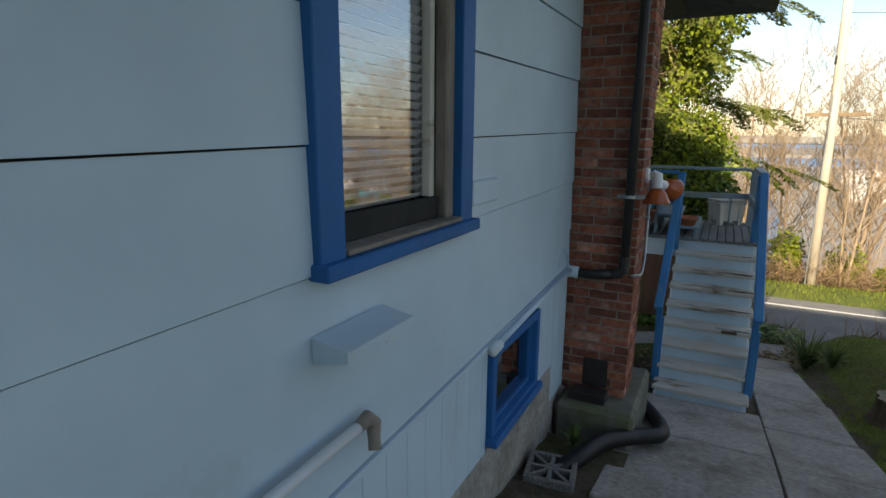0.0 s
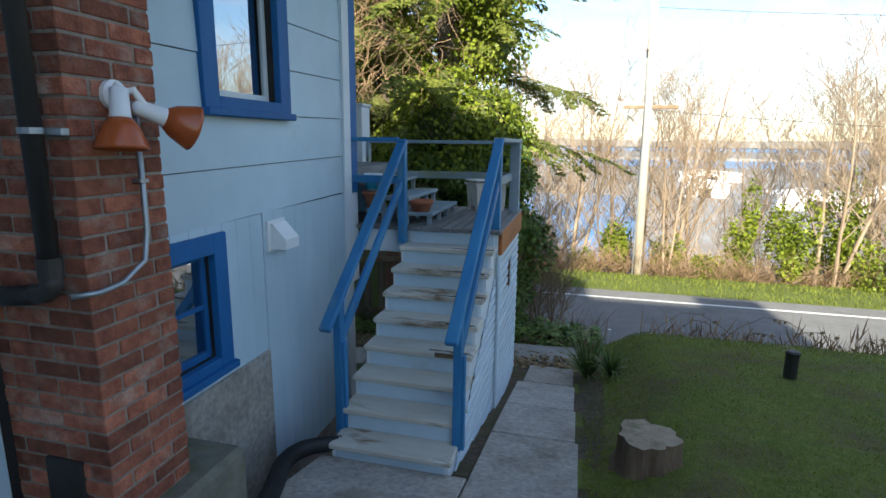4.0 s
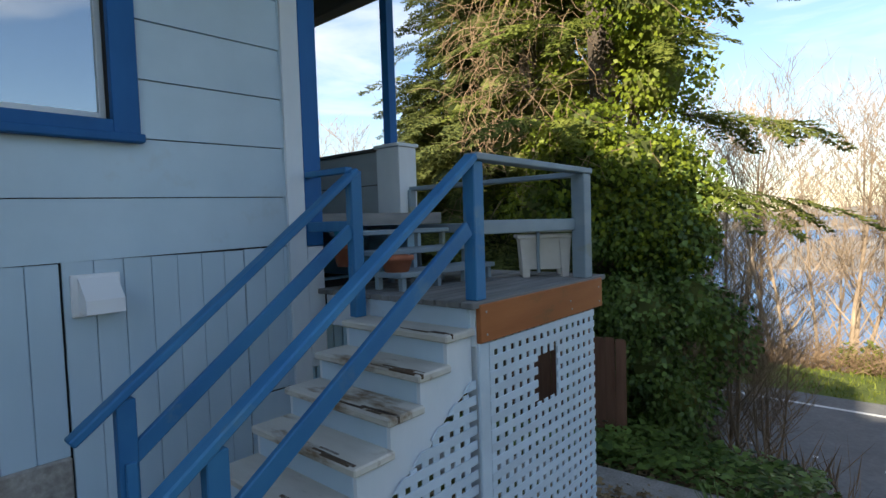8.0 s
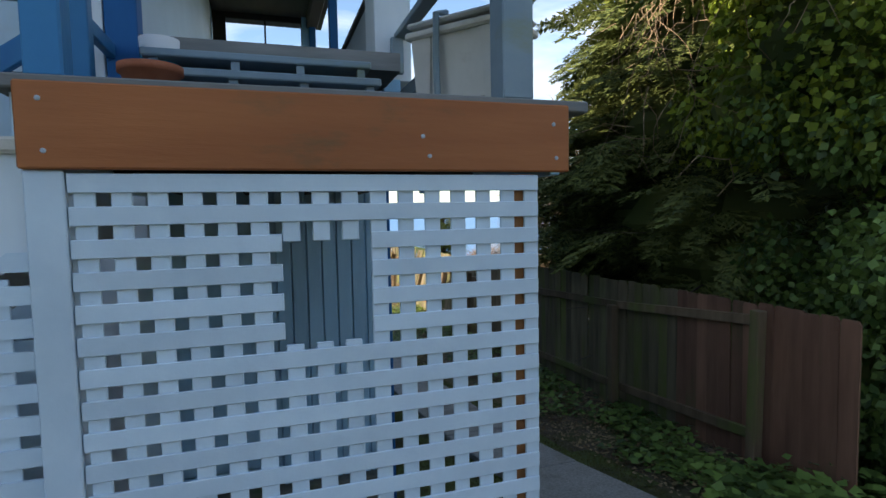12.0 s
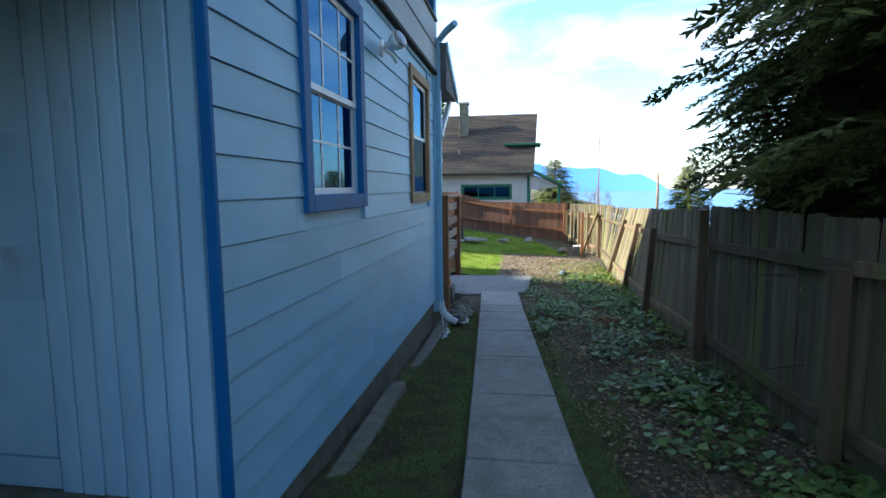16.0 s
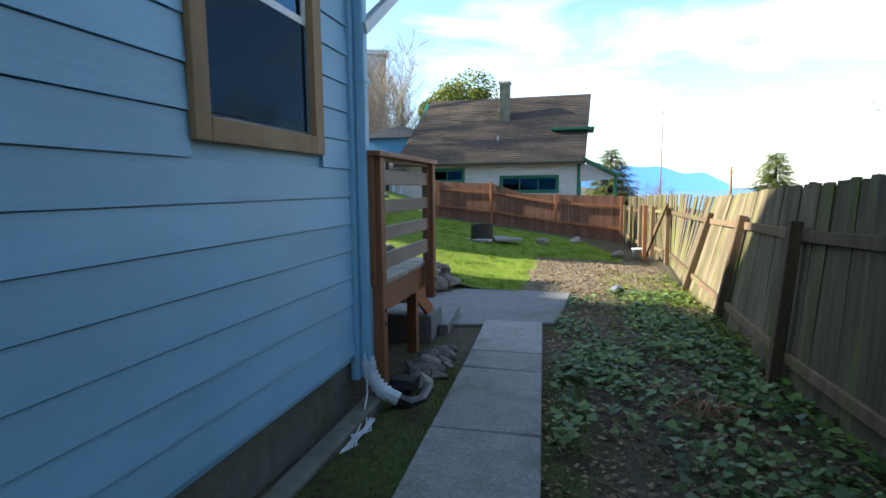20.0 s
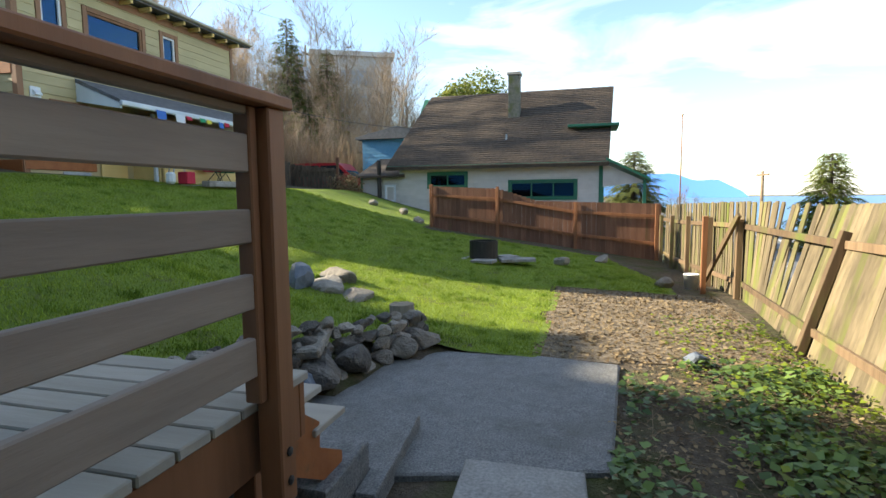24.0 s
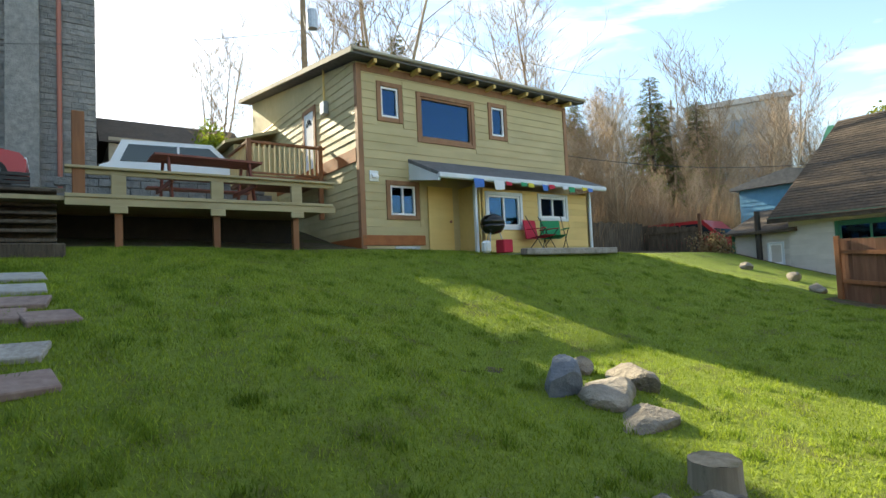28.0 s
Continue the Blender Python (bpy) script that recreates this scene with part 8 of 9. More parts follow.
def in_tuft(q):
    x, y = TUFTS[int(q.integers(len(TUFTS)))]
    return x + q.normal() * 0.05, y + q.normal() * 0.05


blades("grass_tufts", "longer darker tufts in the back lawn", 34000, 21, in_tuft, 0.06, 0.005, M["tuft"])
blades("front_grass", "short mossy grass of the front lawn", 70000, 2, in_front, 0.03, 0.0035, M["front_blade"])
blades("strip_grass", "thin grass and moss beside the path", 16000, 3, in_strip, 0.022, 0.003, M["moss_blade"])
blades("verge_grass", "rough grass along the road", 9000, 4, lambda q: (q.uniform(-25, 25), q.uniform(20.3, 23.9)), 0.13, 0.02, M["front_blade"])


def scatter_leaves(name, label, n, seed, where, size, material, lift=(0.01, 0.1), category="ground cover"):
    q = np.random.default_rng(seed)
    P = []
    while len(P) < n:
        p = where(q)
        if p is not None:
            P.append((p[0], p[1], G(p[0], p[1]) + q.uniform(*lift)))
    P = np.array(P)
    k = len(P)
    a = q.uniform(0, 2 * np.pi, k)
    s = size * q.uniform(0.5, 1.35, (k, 1))
    U = np.stack([np.cos(a), np.sin(a), q.uniform(-0.25, 0.35, k)], 1) * s
    V = np.stack([-np.sin(a), np.cos(a), q.uniform(-0.5, 0.5, k)], 1) * s * 0.48
    ob = leaf_thing(name, leaf_cards(P, U, V), material)
    return tagged(ob, label, category, kind="stuff")


def strip_y(x):
    return lerp(x, [(-13, 10.3), (-10.5, 10.05), (-7, 10.2), (-5, 10.45), (-3, 10.75), (0, 10.9)])


def in_ivy(q):
    x = q.uniform(-13.2, 0.4)
    y = q.uniform(strip_y(x), 11.95)
    dens = 0.1 + 1.5 * noise.noise(Vector((x * 0.9, y * 1.1, 5)))
    if -11.5 < x < -6.2:
        dens += 0.15
    if y > 11.3:
        dens += 0.25
    return (x, y) if q.uniform(0, 1) < dens else None


scatter_leaves("ground_ivy", "dark green ivy creeping over the ground by the fence", 7600, 11, in_ivy, 0.07, M["ivy_ground"], (0.02, 0.12))
scatter_leaves("leaf_litter", "dead leaves and scraps under the fence", 7500, 12, lambda q: (lambda x: (x, q.uniform(strip_y(x) - 0.1, 11.95)))(q.uniform(-13.4, 0.6)), 0.036, M["litter"], (0.004, 0.04), "litter")
scatter_leaves("dirt_scraps", "dry stalks and stones on the bare patch", 5200, 13, lambda q: (lambda x, y: (x, y) if in_dirt(x, y) else None)(q.uniform(-17.6, -12.8), q.uniform(9.2, 12)), 0.045, M["litter"], (0.004, 0.025), "litter")
scatter_leaves("bed_litter", "dead leaves in the bed by the basement wall", 900, 14, lambda q: (q.uniform(-0.95, -0.45), q.uniform(1.5, 3.6)), 0.035, M["litter"], (0.004, 0.02), "litter")
scatter_leaves("under_litter", "litter under the entry deck", 900, 15, lambda q: (q.uniform(-1.8, 0.3), q.uniform(7.4, 9.3)), 0.05, M["litter"], (0.004, 0.03), "litter")
scatter_leaves("tree_foot_litter", "dead leaves at the foot of the ivy tree", 3500, 16, lambda q: (q.uniform(-0.5, 1.6), q.uniform(9.4, 12.8)), 0.06, M["litter"], (0.004, 0.05), "litter")
scatter_leaves("tree_foot_ivy", "ivy on the ground below the tree", 2600, 17, lambda q: (q.uniform(-0.9, 1.6), q.uniform(10.6, 13.4)), 0.09, M["ivy_ground"], (0.02, 0.3))
scatter_leaves("sunny_weeds", "bright weeds by the leaning fence", 1500, 18, lambda q: (q.uniform(-15.2, -9.6), 12.0 - 1.3 * q.uniform(0, 1) ** 2), 0.05, M["ivy"], (0.02, 0.16))
tw = MB()
rr = rng(31)
for k in range(420):
    x = rr.uniform(-13.3, 0.2)
    y = rr.uniform(strip_y(x) - 0.05, 11.9)
    z = G(x, y) + 0.02
    a, ln = rr.uniform(0, math.pi), rr.uniform(0.15, 0.6)
    tw.tube([(x, y, z), (x + math.cos(a) * ln * 0.5, y + math.sin(a) * ln * 0.5, z + rr.uniform(0.0, 0.1)), (x + math.cos(a) * ln, y + math.sin(a) * ln, z)], [0.0026, 0.0026, 0.0015], 3, False)
tagged(part("fallen_twigs", tw, M["twig"]), "fallen twigs and bramble canes by the fence", "twigs", kind="stuff")


# ---- stones, stump and yard things ----
def stone(seed, sx, sy, sz, facets=11):
    """A split field stone: a ball cut by random planes, its faces pitted."""
    q = rng(seed)
    bm = bmesh.new()
    bmesh.ops.create_icosphere(bm, subdivisions=3, radius=1)
    planes = []
    for _ in range(facets):
        n = Vector((q.uniform(-1, 1), q.uniform(-1, 1), q.uniform(-1, 1))).normalized()
        planes.append((n, q.uniform(0.5, 0.78)))
    for v in bm.verts:
        for n, dd in planes:
            over = v.co.dot(n) - dd
            if over > 0:
                v.co -= n * over * 0.97
        v.co += v.co.normalized() * (0.05 * noise.noise(v.co * 2.3 + Vector((seed, 0, 0))) + 0.025 * noise.noise(v.co * 7 + Vector((0, seed, 0))))
        v.co = Vector((v.co.x * sx, v.co.y * sy, v.co.z * sz)) * 1.25
    me = bpy.data.meshes.new("stone")
    bm.to_mesh(me)
    bm.free()
    return me


def put_stone(seed, at, size, kind="rock", rz=0.0, tilt=0.0, label="rough grey field stone in the dry edging", group="wall stones"):
    me = stone(seed, *size)
    me.materials.append(M[kind])
    ob = new("stone", me)
    ob.matrix_world = pose(*at, tilt, tilt * 0.5, rz)
    return tagged(ob, label, "stone", group)


rr = rng(55)
kk = 0
for row in range(5):
    s = 0.0
    while s < 1.0:
        i = min(int(s * 5), 4)
        (ax, ay), (bx, by) = WALL_LINE[5 - i], WALL_LINE[4 - i]
        f = s * 5 - i
        tall = lerp(s, [(0, 0.6), (0.3, 0.55), (0.7, 0.4), (1.0, 0.2)])
        size = rr.uniform(0.045, 0.1) * (1.15 if row == 0 else 0.95)
        z = -0.02 + row * 0.115 + rr.uniform(-0.03, 0.03)
        if z < tall:
            put_stone(300 + kk, (ax + (bx - ax) * f + rr.uniform(-0.04, 0.04), ay + (by - ay) * f + 0.06 - row * 0.06 + rr.uniform(-0.05, 0.05), z),
                      (size * rr.uniform(1.0, 1.5), size * rr.uniform(0.8, 1.1), size * rr.uniform(0.65, 1.0)), rr.choice(["rock", "rock", "rock", "rock", "rock_pale", "rock_pale"]), rr.uniform(0, 360), rr.uniform(-20, 20))
            kk += 1
        s += size * 1.75 / 3.7
for k, (x, y, z, s, kd) in enumerate(((-12.98, 8.12, 0.02, 0.17, "rock_pale"), (-11.45, 7.62, 0.1, 0.2, "rock"), (-11.85, 7.75, 0.1, 0.18, "rock"), (-11.05, 7.55, 0.1, 0.2, "rock_blue"), (-10.7, 7.42, 0.16, 0.17, "rock"), (-10.2, 7.0, 0.4, 0.16, "rock_blue"), (-12.6, 7.98, 0.04, 0.13, "rock_pale"))):
    put_stone(600 + k, (x, y, z), (s * 1.2, s * 0.9, s * 0.8), kd, rr.uniform(0, 180), rr.uniform(-10, 10))
ob = solo("stone_slab", MB().box(-0.34, 0.34, -0.11, 0.11, -0.045, 0.045, 0.02), M["rock_pale"], "long flat slab laid on the stone edging", "stone")
ob.matrix_world = pose(-11.7, 7.5, 0.33, 4, 8, 16)
put_stone(420, (-14.38, 5.78, 0.4), (0.27, 0.18, 0.22), "rock_blue", 20, 14, "dark blue-grey boulder standing in the grass", "lawn boulders")
put_stone(421, (-14.85, 6.02, 0.26), (0.46, 0.28, 0.17), "rock_pale", 30, 0, "pale flat boulder in the lawn", "lawn boulders")
put_stone(422, (-15.3, 5.95, 0.29), (0.34, 0.24, 0.16), "rock_pale", 80, 0, "pale flat boulder in the lawn", "lawn boulders")
put_stone(423, (-14.5, 6.65, 0.15), (0.4, 0.22, 0.15), "rock_pale", 10, 0, "pale flat boulder in the lawn", "lawn boulders")
put_stone(424, (-15.0, 5.45, 0.44), (0.16, 0.13, 0.11), "rock_pale", 0, 0, "small stone by the boulders", "lawn boulders")
for k in range(16):
    x, y = rr.uniform(-9.3, -8.0), rr.uniform(8.85, 9.15)
    s = rr.uniform(0.05, 0.12)
    put_stone(440 + k, (x, y, G(x, y) + s * 0.4), (s * 1.3, s, s * 0.7), rr.choice(["rock", "rock_pale"]), rr.uniform(0, 180), 0, "round cobble by the deck", "cobbles")
for k, (x, y) in enumerate(((-26.2, 2.0), (-26.0, 3.3), (-24.9, 4.2), (-20.5, 9.2), (-22, 10.2), (-18.6, 11.3))):
    put_stone(470 + k, (x, y, G(x, y) + 0.08), (0.2, 0.16, 0.13), "rock_pale", 30 * k, 0, "cut log end or stone on the grass", "lawn boulders")


def stump(name, label, at, rad, h, seed, rough=0.12, bark="stump"):
    t = thing(name, label, "stump", at)
    q = rng(seed)
    n = 28
    ph = [q.uniform(0, 6.28) for _ in range(4)]

    def rad_at(a, z):
        return rad * (1 + rough * (0.5 * math.sin(3 * a + ph[0]) + 0.35 * math.sin(7 * a + ph[1]) + 0.3 * math.sin(11 * a + ph[2])) + 0.35 * (1 - z) ** 3)

    mb = MB()
    rows = 7
    for i in range(rows):
        z = i / (rows - 1)
        mb.v += [(rad_at(2 * math.pi * k / n, z) * math.cos(2 * math.pi * k / n), rad_at(2 * math.pi * k / n, z) * math.sin(2 * math.pi * k / n), -0.05 + (h + 0.05) * z) for k in range(n)]
    for i in range(rows - 1):
        mb.f += [(i * n + k, i * n + (k + 1) % n, (i + 1) * n + (k + 1) % n, (i + 1) * n + k) for k in range(n)]
    part("bark", mb, M[bark], t)
    top = MB()
    top.v = [(0, 0, h + 0.01)] + [(0.99 * rad_at(2 * math.pi * k / n, 1) * math.cos(2 * math.pi * k / n), 0.99 * rad_at(2 * math.pi * k / n, 1) * math.sin(2 * math.pi * k / n), h + 0.006 * math.sin(5 * k)) for k in range(n)]
    top.f = [(0, 1 + k, 1 + (k + 1) % n) for k in range(n)]
    part("cut_top", top, M["stumptop"], t, "greyed cut face")
    return t


stump("tree_stump", "weathered cut stump with flared roots on the front lawn", (1.72, 6.13, G(1.72, 6.13)), 0.2, 0.24, 3, 0.2)
stump("tree_stump", "pale sawn stump beside the stone edging", (-13.82, 7.57, -0.03), 0.16, 0.27, 5, 0.03, "oldwood")

gl = thing("garden_light", "black post lamp stub on the lawn", "lamp", (3.34, 8.36, G(3.34, 8.36) + 0.02))
part("post", MB().lathe([(0.062, -0.06), (0.062, 0.24)], 14), M["black"], gl)
part("cap", MB().lathe([(0.065, 0.24), (0.068, 0.27), (0.05, 0.285), (0.0, 0.287)], 14), M["black"], gl)

fp = thing("fire_ring", "dark steel fire ring on flat pavers", "fire pit", (-19.75, 7.48, G(-19.75, 7.48)))
part("ring", MB().lathe([(0.31, 0.05), (0.33, 0.05), (0.33, 0.46), (0.31, 0.46), (0.31, 0.1)], 24), M["pipe_dark"], fp, "rusting steel ring")
for k, (dx, dy) in enumerate(((0.1, -0.55), (0.15, 0.6), (-0.4, 0.5), (-0.45, -0.5), (0.5, 0.1), (0.05, 0.95))):
    part("paver", MB().box(-0.25, 0.25, -0.2, 0.2, 0, 0.07, 0.01, pose(dx, dy, 0, 0, 0, 20 * k)), M["concrete"], fp)
bk = thing("white_bucket", "white plastic bucket by the fence", "bucket", (-18.75, 11.8, G(-18.75, 11.8)))
part("pail", MB().lathe([(0.11, 0), (0.14, 0.28), (0.15, 0.28), (0.15, 0.3), (0.13, 0.3), (0.105, 0.02)], 18), M["white_pure"], bk, "", True)
part("handle", MB().tube([(0.15, 0, 0.27), (0.1, 0.12, 0.2), (0, 0.16, 0.16), (-0.1, 0.12, 0.2), (-0.15, 0, 0.27)], 0.005, 5), M["steel"], bk)
put_stone(480, (-13.2, 10.95, -0.06), (0.13, 0.11, 0.09), "rock_blue", 0, 0, "dark round stone by the ivy", "cobbles")

for k, (x, y, kd) in enumerate(((-10.19, 5.06, "pinkslab"), (-10.13, 4.44, "concrete"), (-10.35, 3.57, "pinkslab"), (-9.95, 3.43, "pinkslab"), (-10.13, 3.0, "pinkslab"), (-10.1, 2.45, "slab"), (-10.08, 1.75, "slab"))):
    ob = solo("stepping_stone", MB().box(-0.21, 0.21, -0.17, 0.17, -0.03, 0.03, 0.01), M[kd], "flat paver set in the lawn as a stepping stone", "paver", "stepping stones")
    ob.matrix_world = pose(x, y, G(x, y) + 0.03, -14, 0, rng(k).uniform(-15, 15))


# ---- bed beside the basement wall ----
cb = thing("concrete_block", "patterned concrete screen block lying on the soil", "block", (-0.76, 2.97, 2.2), rz=8)
for q in ((-0.15, 0.15, -0.15, -0.12), (-0.15, 0.15, 0.12, 0.15), (-0.15, -0.12, -0.12, 0.12), (0.12, 0.15, -0.12, 0.12)):
    part("frame_side", MB().box(*q, 0, 0.09, 0.004), M["aggregate"], cb)
for a in range(0, 360, 45):
    part("petal_web", MB().box(0.036, 0.128 if a % 90 == 0 else 0.165, -0.012, 0.012, 0.002, 0.088, 0.003, pose(0, 0, 0, 0, 0, a)), M["aggregate"], cb)
part("hub", MB().lathe([(0.04, 0), (0.04, 0.089)], 12), M["aggregate"], cb)


def corrugated(name, label, pts, rad, material):
    """A ribbed hose along a smooth line."""
    fine_, n = [], len(pts)
    P = [Vector(p) for p in pts]
    for i in range(n - 1):
        p0, p1, p2, p3 = P[max(i - 1, 0)], P[i], P[i + 1], P[min(i + 2, n - 1)]
        for j in range(22):
            t = j / 22
            fine_.append(0.5 * ((2 * p1) + (p2 - p0) * t + (2 * p0 - 5 * p1 + 4 * p2 - p3) * t * t + (3 * p1 - p0 - 3 * p2 + p3) * t ** 3))
    fine_.append(P[-1])
    rs = [rad * (1.0 if k % 2 else 0.88) for k in range(len(fine_))]
    return solo(name, MB().tube(fine_, rs, 12), material, label, "hose", smooth=True)


corrugated("drain_hose", "black corrugated drain hose over the bed and slab", [(-0.74, 3.02, 2.22), (-0.65, 3.15, 2.27), (-0.54, 3.45, 2.26), (-0.38, 3.72, 2.2), (-0.22, 3.95, 2.14), (-0.24, 4.25, 2.06), (-0.33, 4.6, 1.96), (-0.46, 4.95, 1.88), (-0.58, 5.25, 1.82), (-0.56, 5.5, 1.78), (-0.36, 5.72, 1.73)], 0.058, M["black"])


def strap_plant(name, label, at, n, ln, seed, w=0.014):
    q = np.random.default_rng(seed)
    t = thing(name, label, "plant", at)
    mb = MB()
    for k in range(n):
        a = q.uniform(0, 2 * np.pi)
        out = q.uniform(0.25, 1.0)
        l_ = ln * q.uniform(0.6, 1.1)
        pts_ = []
        for j in range(6):
            s = j / 5
            rr_ = out * l_ * s * 0.75
            zz = l_ * (s * (1.25 - 0.35 * out) - 0.75 * out * s * s)
            pts_.append((math.cos(a) * rr_, math.sin(a) * rr_, max(0.0, zz)))
        base = len(mb.v)
        for j, (px, py, pz) in enumerate(pts_):
            ww = w * (1 - (j / 5) ** 2) + 0.001
            mb.v += [(px - math.sin(a) * ww, py + math.cos(a) * ww, pz), (px + math.sin(a) * ww, py - math.cos(a) * ww, pz)]
        mb.f += [(base + 2 * j, base + 2 * j + 1, base + 2 * j + 3, base + 2 * j + 2) for j in range(5)]
    me = bpy.data.meshes.new("leaves")
    me.from_pydata(mb.v, [], mb.f)
    part("leaves", me, M["strap"], t)
    return t


strap_plant("strap_leaf_plant", "spiky green strap-leaved clump at the path's end", (1.36, 8.95, G(1.36, 8.95)), 110, 0.8, 3)
strap_plant("strap_leaf_plant", "small spiky clump beside the path", (1.62, 8.7, G(1.62, 8.7)), 60, 0.5, 4)
strap_plant("bulb_shoots", "young green bulb shoots in the soil bed", (-0.72, 3.4, 2.2), 26, 0.22, 5, 0.007)
strap_plant("bulb_shoots", "young green bulb shoots in the soil bed", (-0.72, 2.55, 2.24), 20, 0.16, 6, 0.006)
soilbed = MB()
soilbed.v = [(x, y, G(0.9, y) + 0.01 + 0.04 * noise.noise(Vector((x * 5, y * 5, 1)))) for y in frange(-1, 3.6, 0.1) for x in frange(-0.98, -0.38, 0.1)]
nxs = len(frange(-0.98, -0.38, 0.1))
soilbed.f = [(j * nxs + i, j * nxs + i + 1, (j + 1) * nxs + i + 1, (j + 1) * nxs + i) for j in range(len(frange(-1, 3.6, 0.1)) - 1) for i in range(nxs - 1)]
solo("soil_bed", soilbed, M["soil"], "dark soil bed along the basement wall", "soil", kind="structure", smooth=True)

# ---- things on the entry deck ----
pb = thing("planter_box", "stained white plastic planter with a grey strap", "planter", (0.09, 8.7, 3.062), rz=39)
part("tub", MB().add([(-0.17, -0.1, 0.06), (0.17, -0.1, 0.06), (0.17, 0.1, 0.06), (-0.17, 0.1, 0.06), (-0.2, -0.125, 0.31), (0.2, -0.125, 0.31), (0.2, 0.125, 0.31), (-0.2, 0.125, 0.31)],
                     [(0, 3, 2, 1), (0, 1, 5, 4), (1, 2, 6, 5), (2, 3, 7, 6), (3, 0, 4, 7), (4, 5, 6, 7)]), M["planter"], pb)
part("rim", MB().box(-0.22, 0.22, -0.145, 0.145, 0.3, 0.33, 0.008).box(-0.215, 0.215, -0.14, 0.14, 0.345, 0.365, 0.008), M["planter"], pb)
for sx in (-0.15, 0.15):
    for sy in (-0.09, 0.09):
        part("foot", MB().add([(sx - 0.025, sy - 0.03, 0), (sx + 0.025, sy - 0.03, 0), (sx + 0.025, sy + 0.03, 0), (sx - 0.025, sy + 0.03, 0), (sx - 0.045, sy - 0.04, 0.3), (sx + 0.045, sy - 0.04, 0.3), (sx + 0.045, sy + 0.04, 0.3), (sx - 0.045, sy + 0.04, 0.3)],
                             [(0, 3, 2, 1), (0, 1, 5, 4), (1, 2, 6, 5), (2, 3, 7, 6), (3, 0, 4, 7), (4, 5, 6, 7)]), M["planter"], pb)
part("strap", MB().tube([(-0.06, -0.155, 0.04), (-0.065, -0.155, 0.2), (-0.06, -0.158, 0.37), (-0.05, -0.1, 0.385)], 0.013, 6), M["greyrail"], pb, "grey strap")
pt = thing("terracotta_pot", "terracotta pot on the porch step", "pot", (-0.82, 7.46, 3.21))
part("body", MB().lathe([(0.07, 0), (0.1, 0.13), (0.115, 0.13), (0.115, 0.16), (0.1, 0.16), (0.065, 0.03)], 20), M["terracotta"], pt, "", True)
pt2 = thing("terracotta_pot", "wide terracotta bowl on the deck", "pot", (-0.34, 7.5, 3.185))
part("body", MB().lathe([(0.08, 0), (0.11, 0.08), (0.12, 0.08), (0.12, 0.11), (0.105, 0.11), (0.07, 0.03)], 20), M["terracotta"], pt2, "", True)
pw = thing("blue_white_pot", "white pot with a blue wave pattern", "pot", (-0.82, 7.46, 3.371))
part("body", MB().lathe([(0.07, 0), (0.085, 0.1), (0.09, 0.17), (0.08, 0.17), (0.06, 0.03)], 20), M["white_pure"], pw, "", True)
part("wave_band", MB().lathe([(0.0735, 0.02), (0.086, 0.085), (0.087, 0.1), (0.0735, 0.02)], 20), M["teal"], pw, "blue wave band")

# wall lamp on the north wall
wl = thing("wall_lamp", "white twin-arm wall lamp with clear round head", "lamp", (-4.5, 8.83, 3.2))
part("base", MB().lathe([(0.07, 0), (0.07, 0.025), (0.03, 0.035)], 16, pose(0, -0.03, 0, -90, 0, 0)), M["white_pure"], wl)
part("arm", MB().tube([(0, 0, 0), (0.02, 0.06, 0.03), (0.05, 0.1, 0.02)], 0.016, 8).tube([(0, 0, 0), (-0.05, 0.06, -0.05), (-0.09, 0.09, -0.1)], 0.016, 8), M["white_pure"], wl)
part("head", MB().lathe([(0.02, -0.1), (0.045, -0.07), (0.07, 0.0), (0.075, 0.04)], 16, pose(0.07, 0.13, 0.03, -70, 0, -30)), M["white_pure"], wl, "", True)
part("bulb_face", MB().lathe([(0.07, 0.041), (0.05, 0.05), (0.0, 0.055)], 16, pose(0.07, 0.13, 0.03, -70, 0, -30)), M["steel"], wl, "silvery reflector glass", True)
bundle = MB()
for k in range(7):
    bundle.tube([(-7.18 + 0.02 * k, 8.96 + 0.012 * (k % 3), G(-7.2, 8.98) + 0.02 + 0.01 * k), (-7.0 + 0.012 * k, 8.98 + 0.016 * (k % 4), G(-7.0, 8.99) + 0.03 + 0.008 * (k % 3)), (-6.8 - 0.03 * (k % 2), 8.96 + 0.02 * (k % 3), G(-6.8, 8.98) + 0.022 + 0.006 * k), (-6.62 - 0.02 * k, 8.97 + 0.01 * k, G(-6.6, 8.98) + 0.02)], 0.0055, 5)
tagged(part("cable_bundle", bundle, M["whitecloth"]), "folded bundle of white cable on the soil", "cable")
fern_mb = MB()
fr = rng(123)
for k in range(46):
    x, y = -7.8 + fr.uniform(-0.14, 0.14), 11.2 + fr.uniform(-0.1, 0.1)
    a, ln = fr.uniform(0, 6.28), fr.uniform(0.12, 0.32)
    z = G(x, y) + 0.03
    fern_mb.tube([(x, y, z + fr.uniform(0, 0.05)), (x + math.cos(a) * ln * 0.5, y + math.sin(a) * ln * 0.5, z + fr.uniform(0.05, 0.13)), (x + math.cos(a) * ln, y + math.sin(a) * ln, z + 0.01)], [0.005, 0.006, 0.002], 4, False)
tagged(part("dead_fern", fern_mb, M["browntrim"]), "heap of dead rust-brown fern fronds in the ivy", "fern")
solo("drain_box", MB().prism([(-8.0, -0.02), (-7.74, -0.02), (-7.74, 0.09), (-7.8, 0.14), (-7.94, 0.14), (-8.0, 0.09)], 8.86, 9.06, "y"), M["black"], "black plastic drain box under the downspout", "drain")
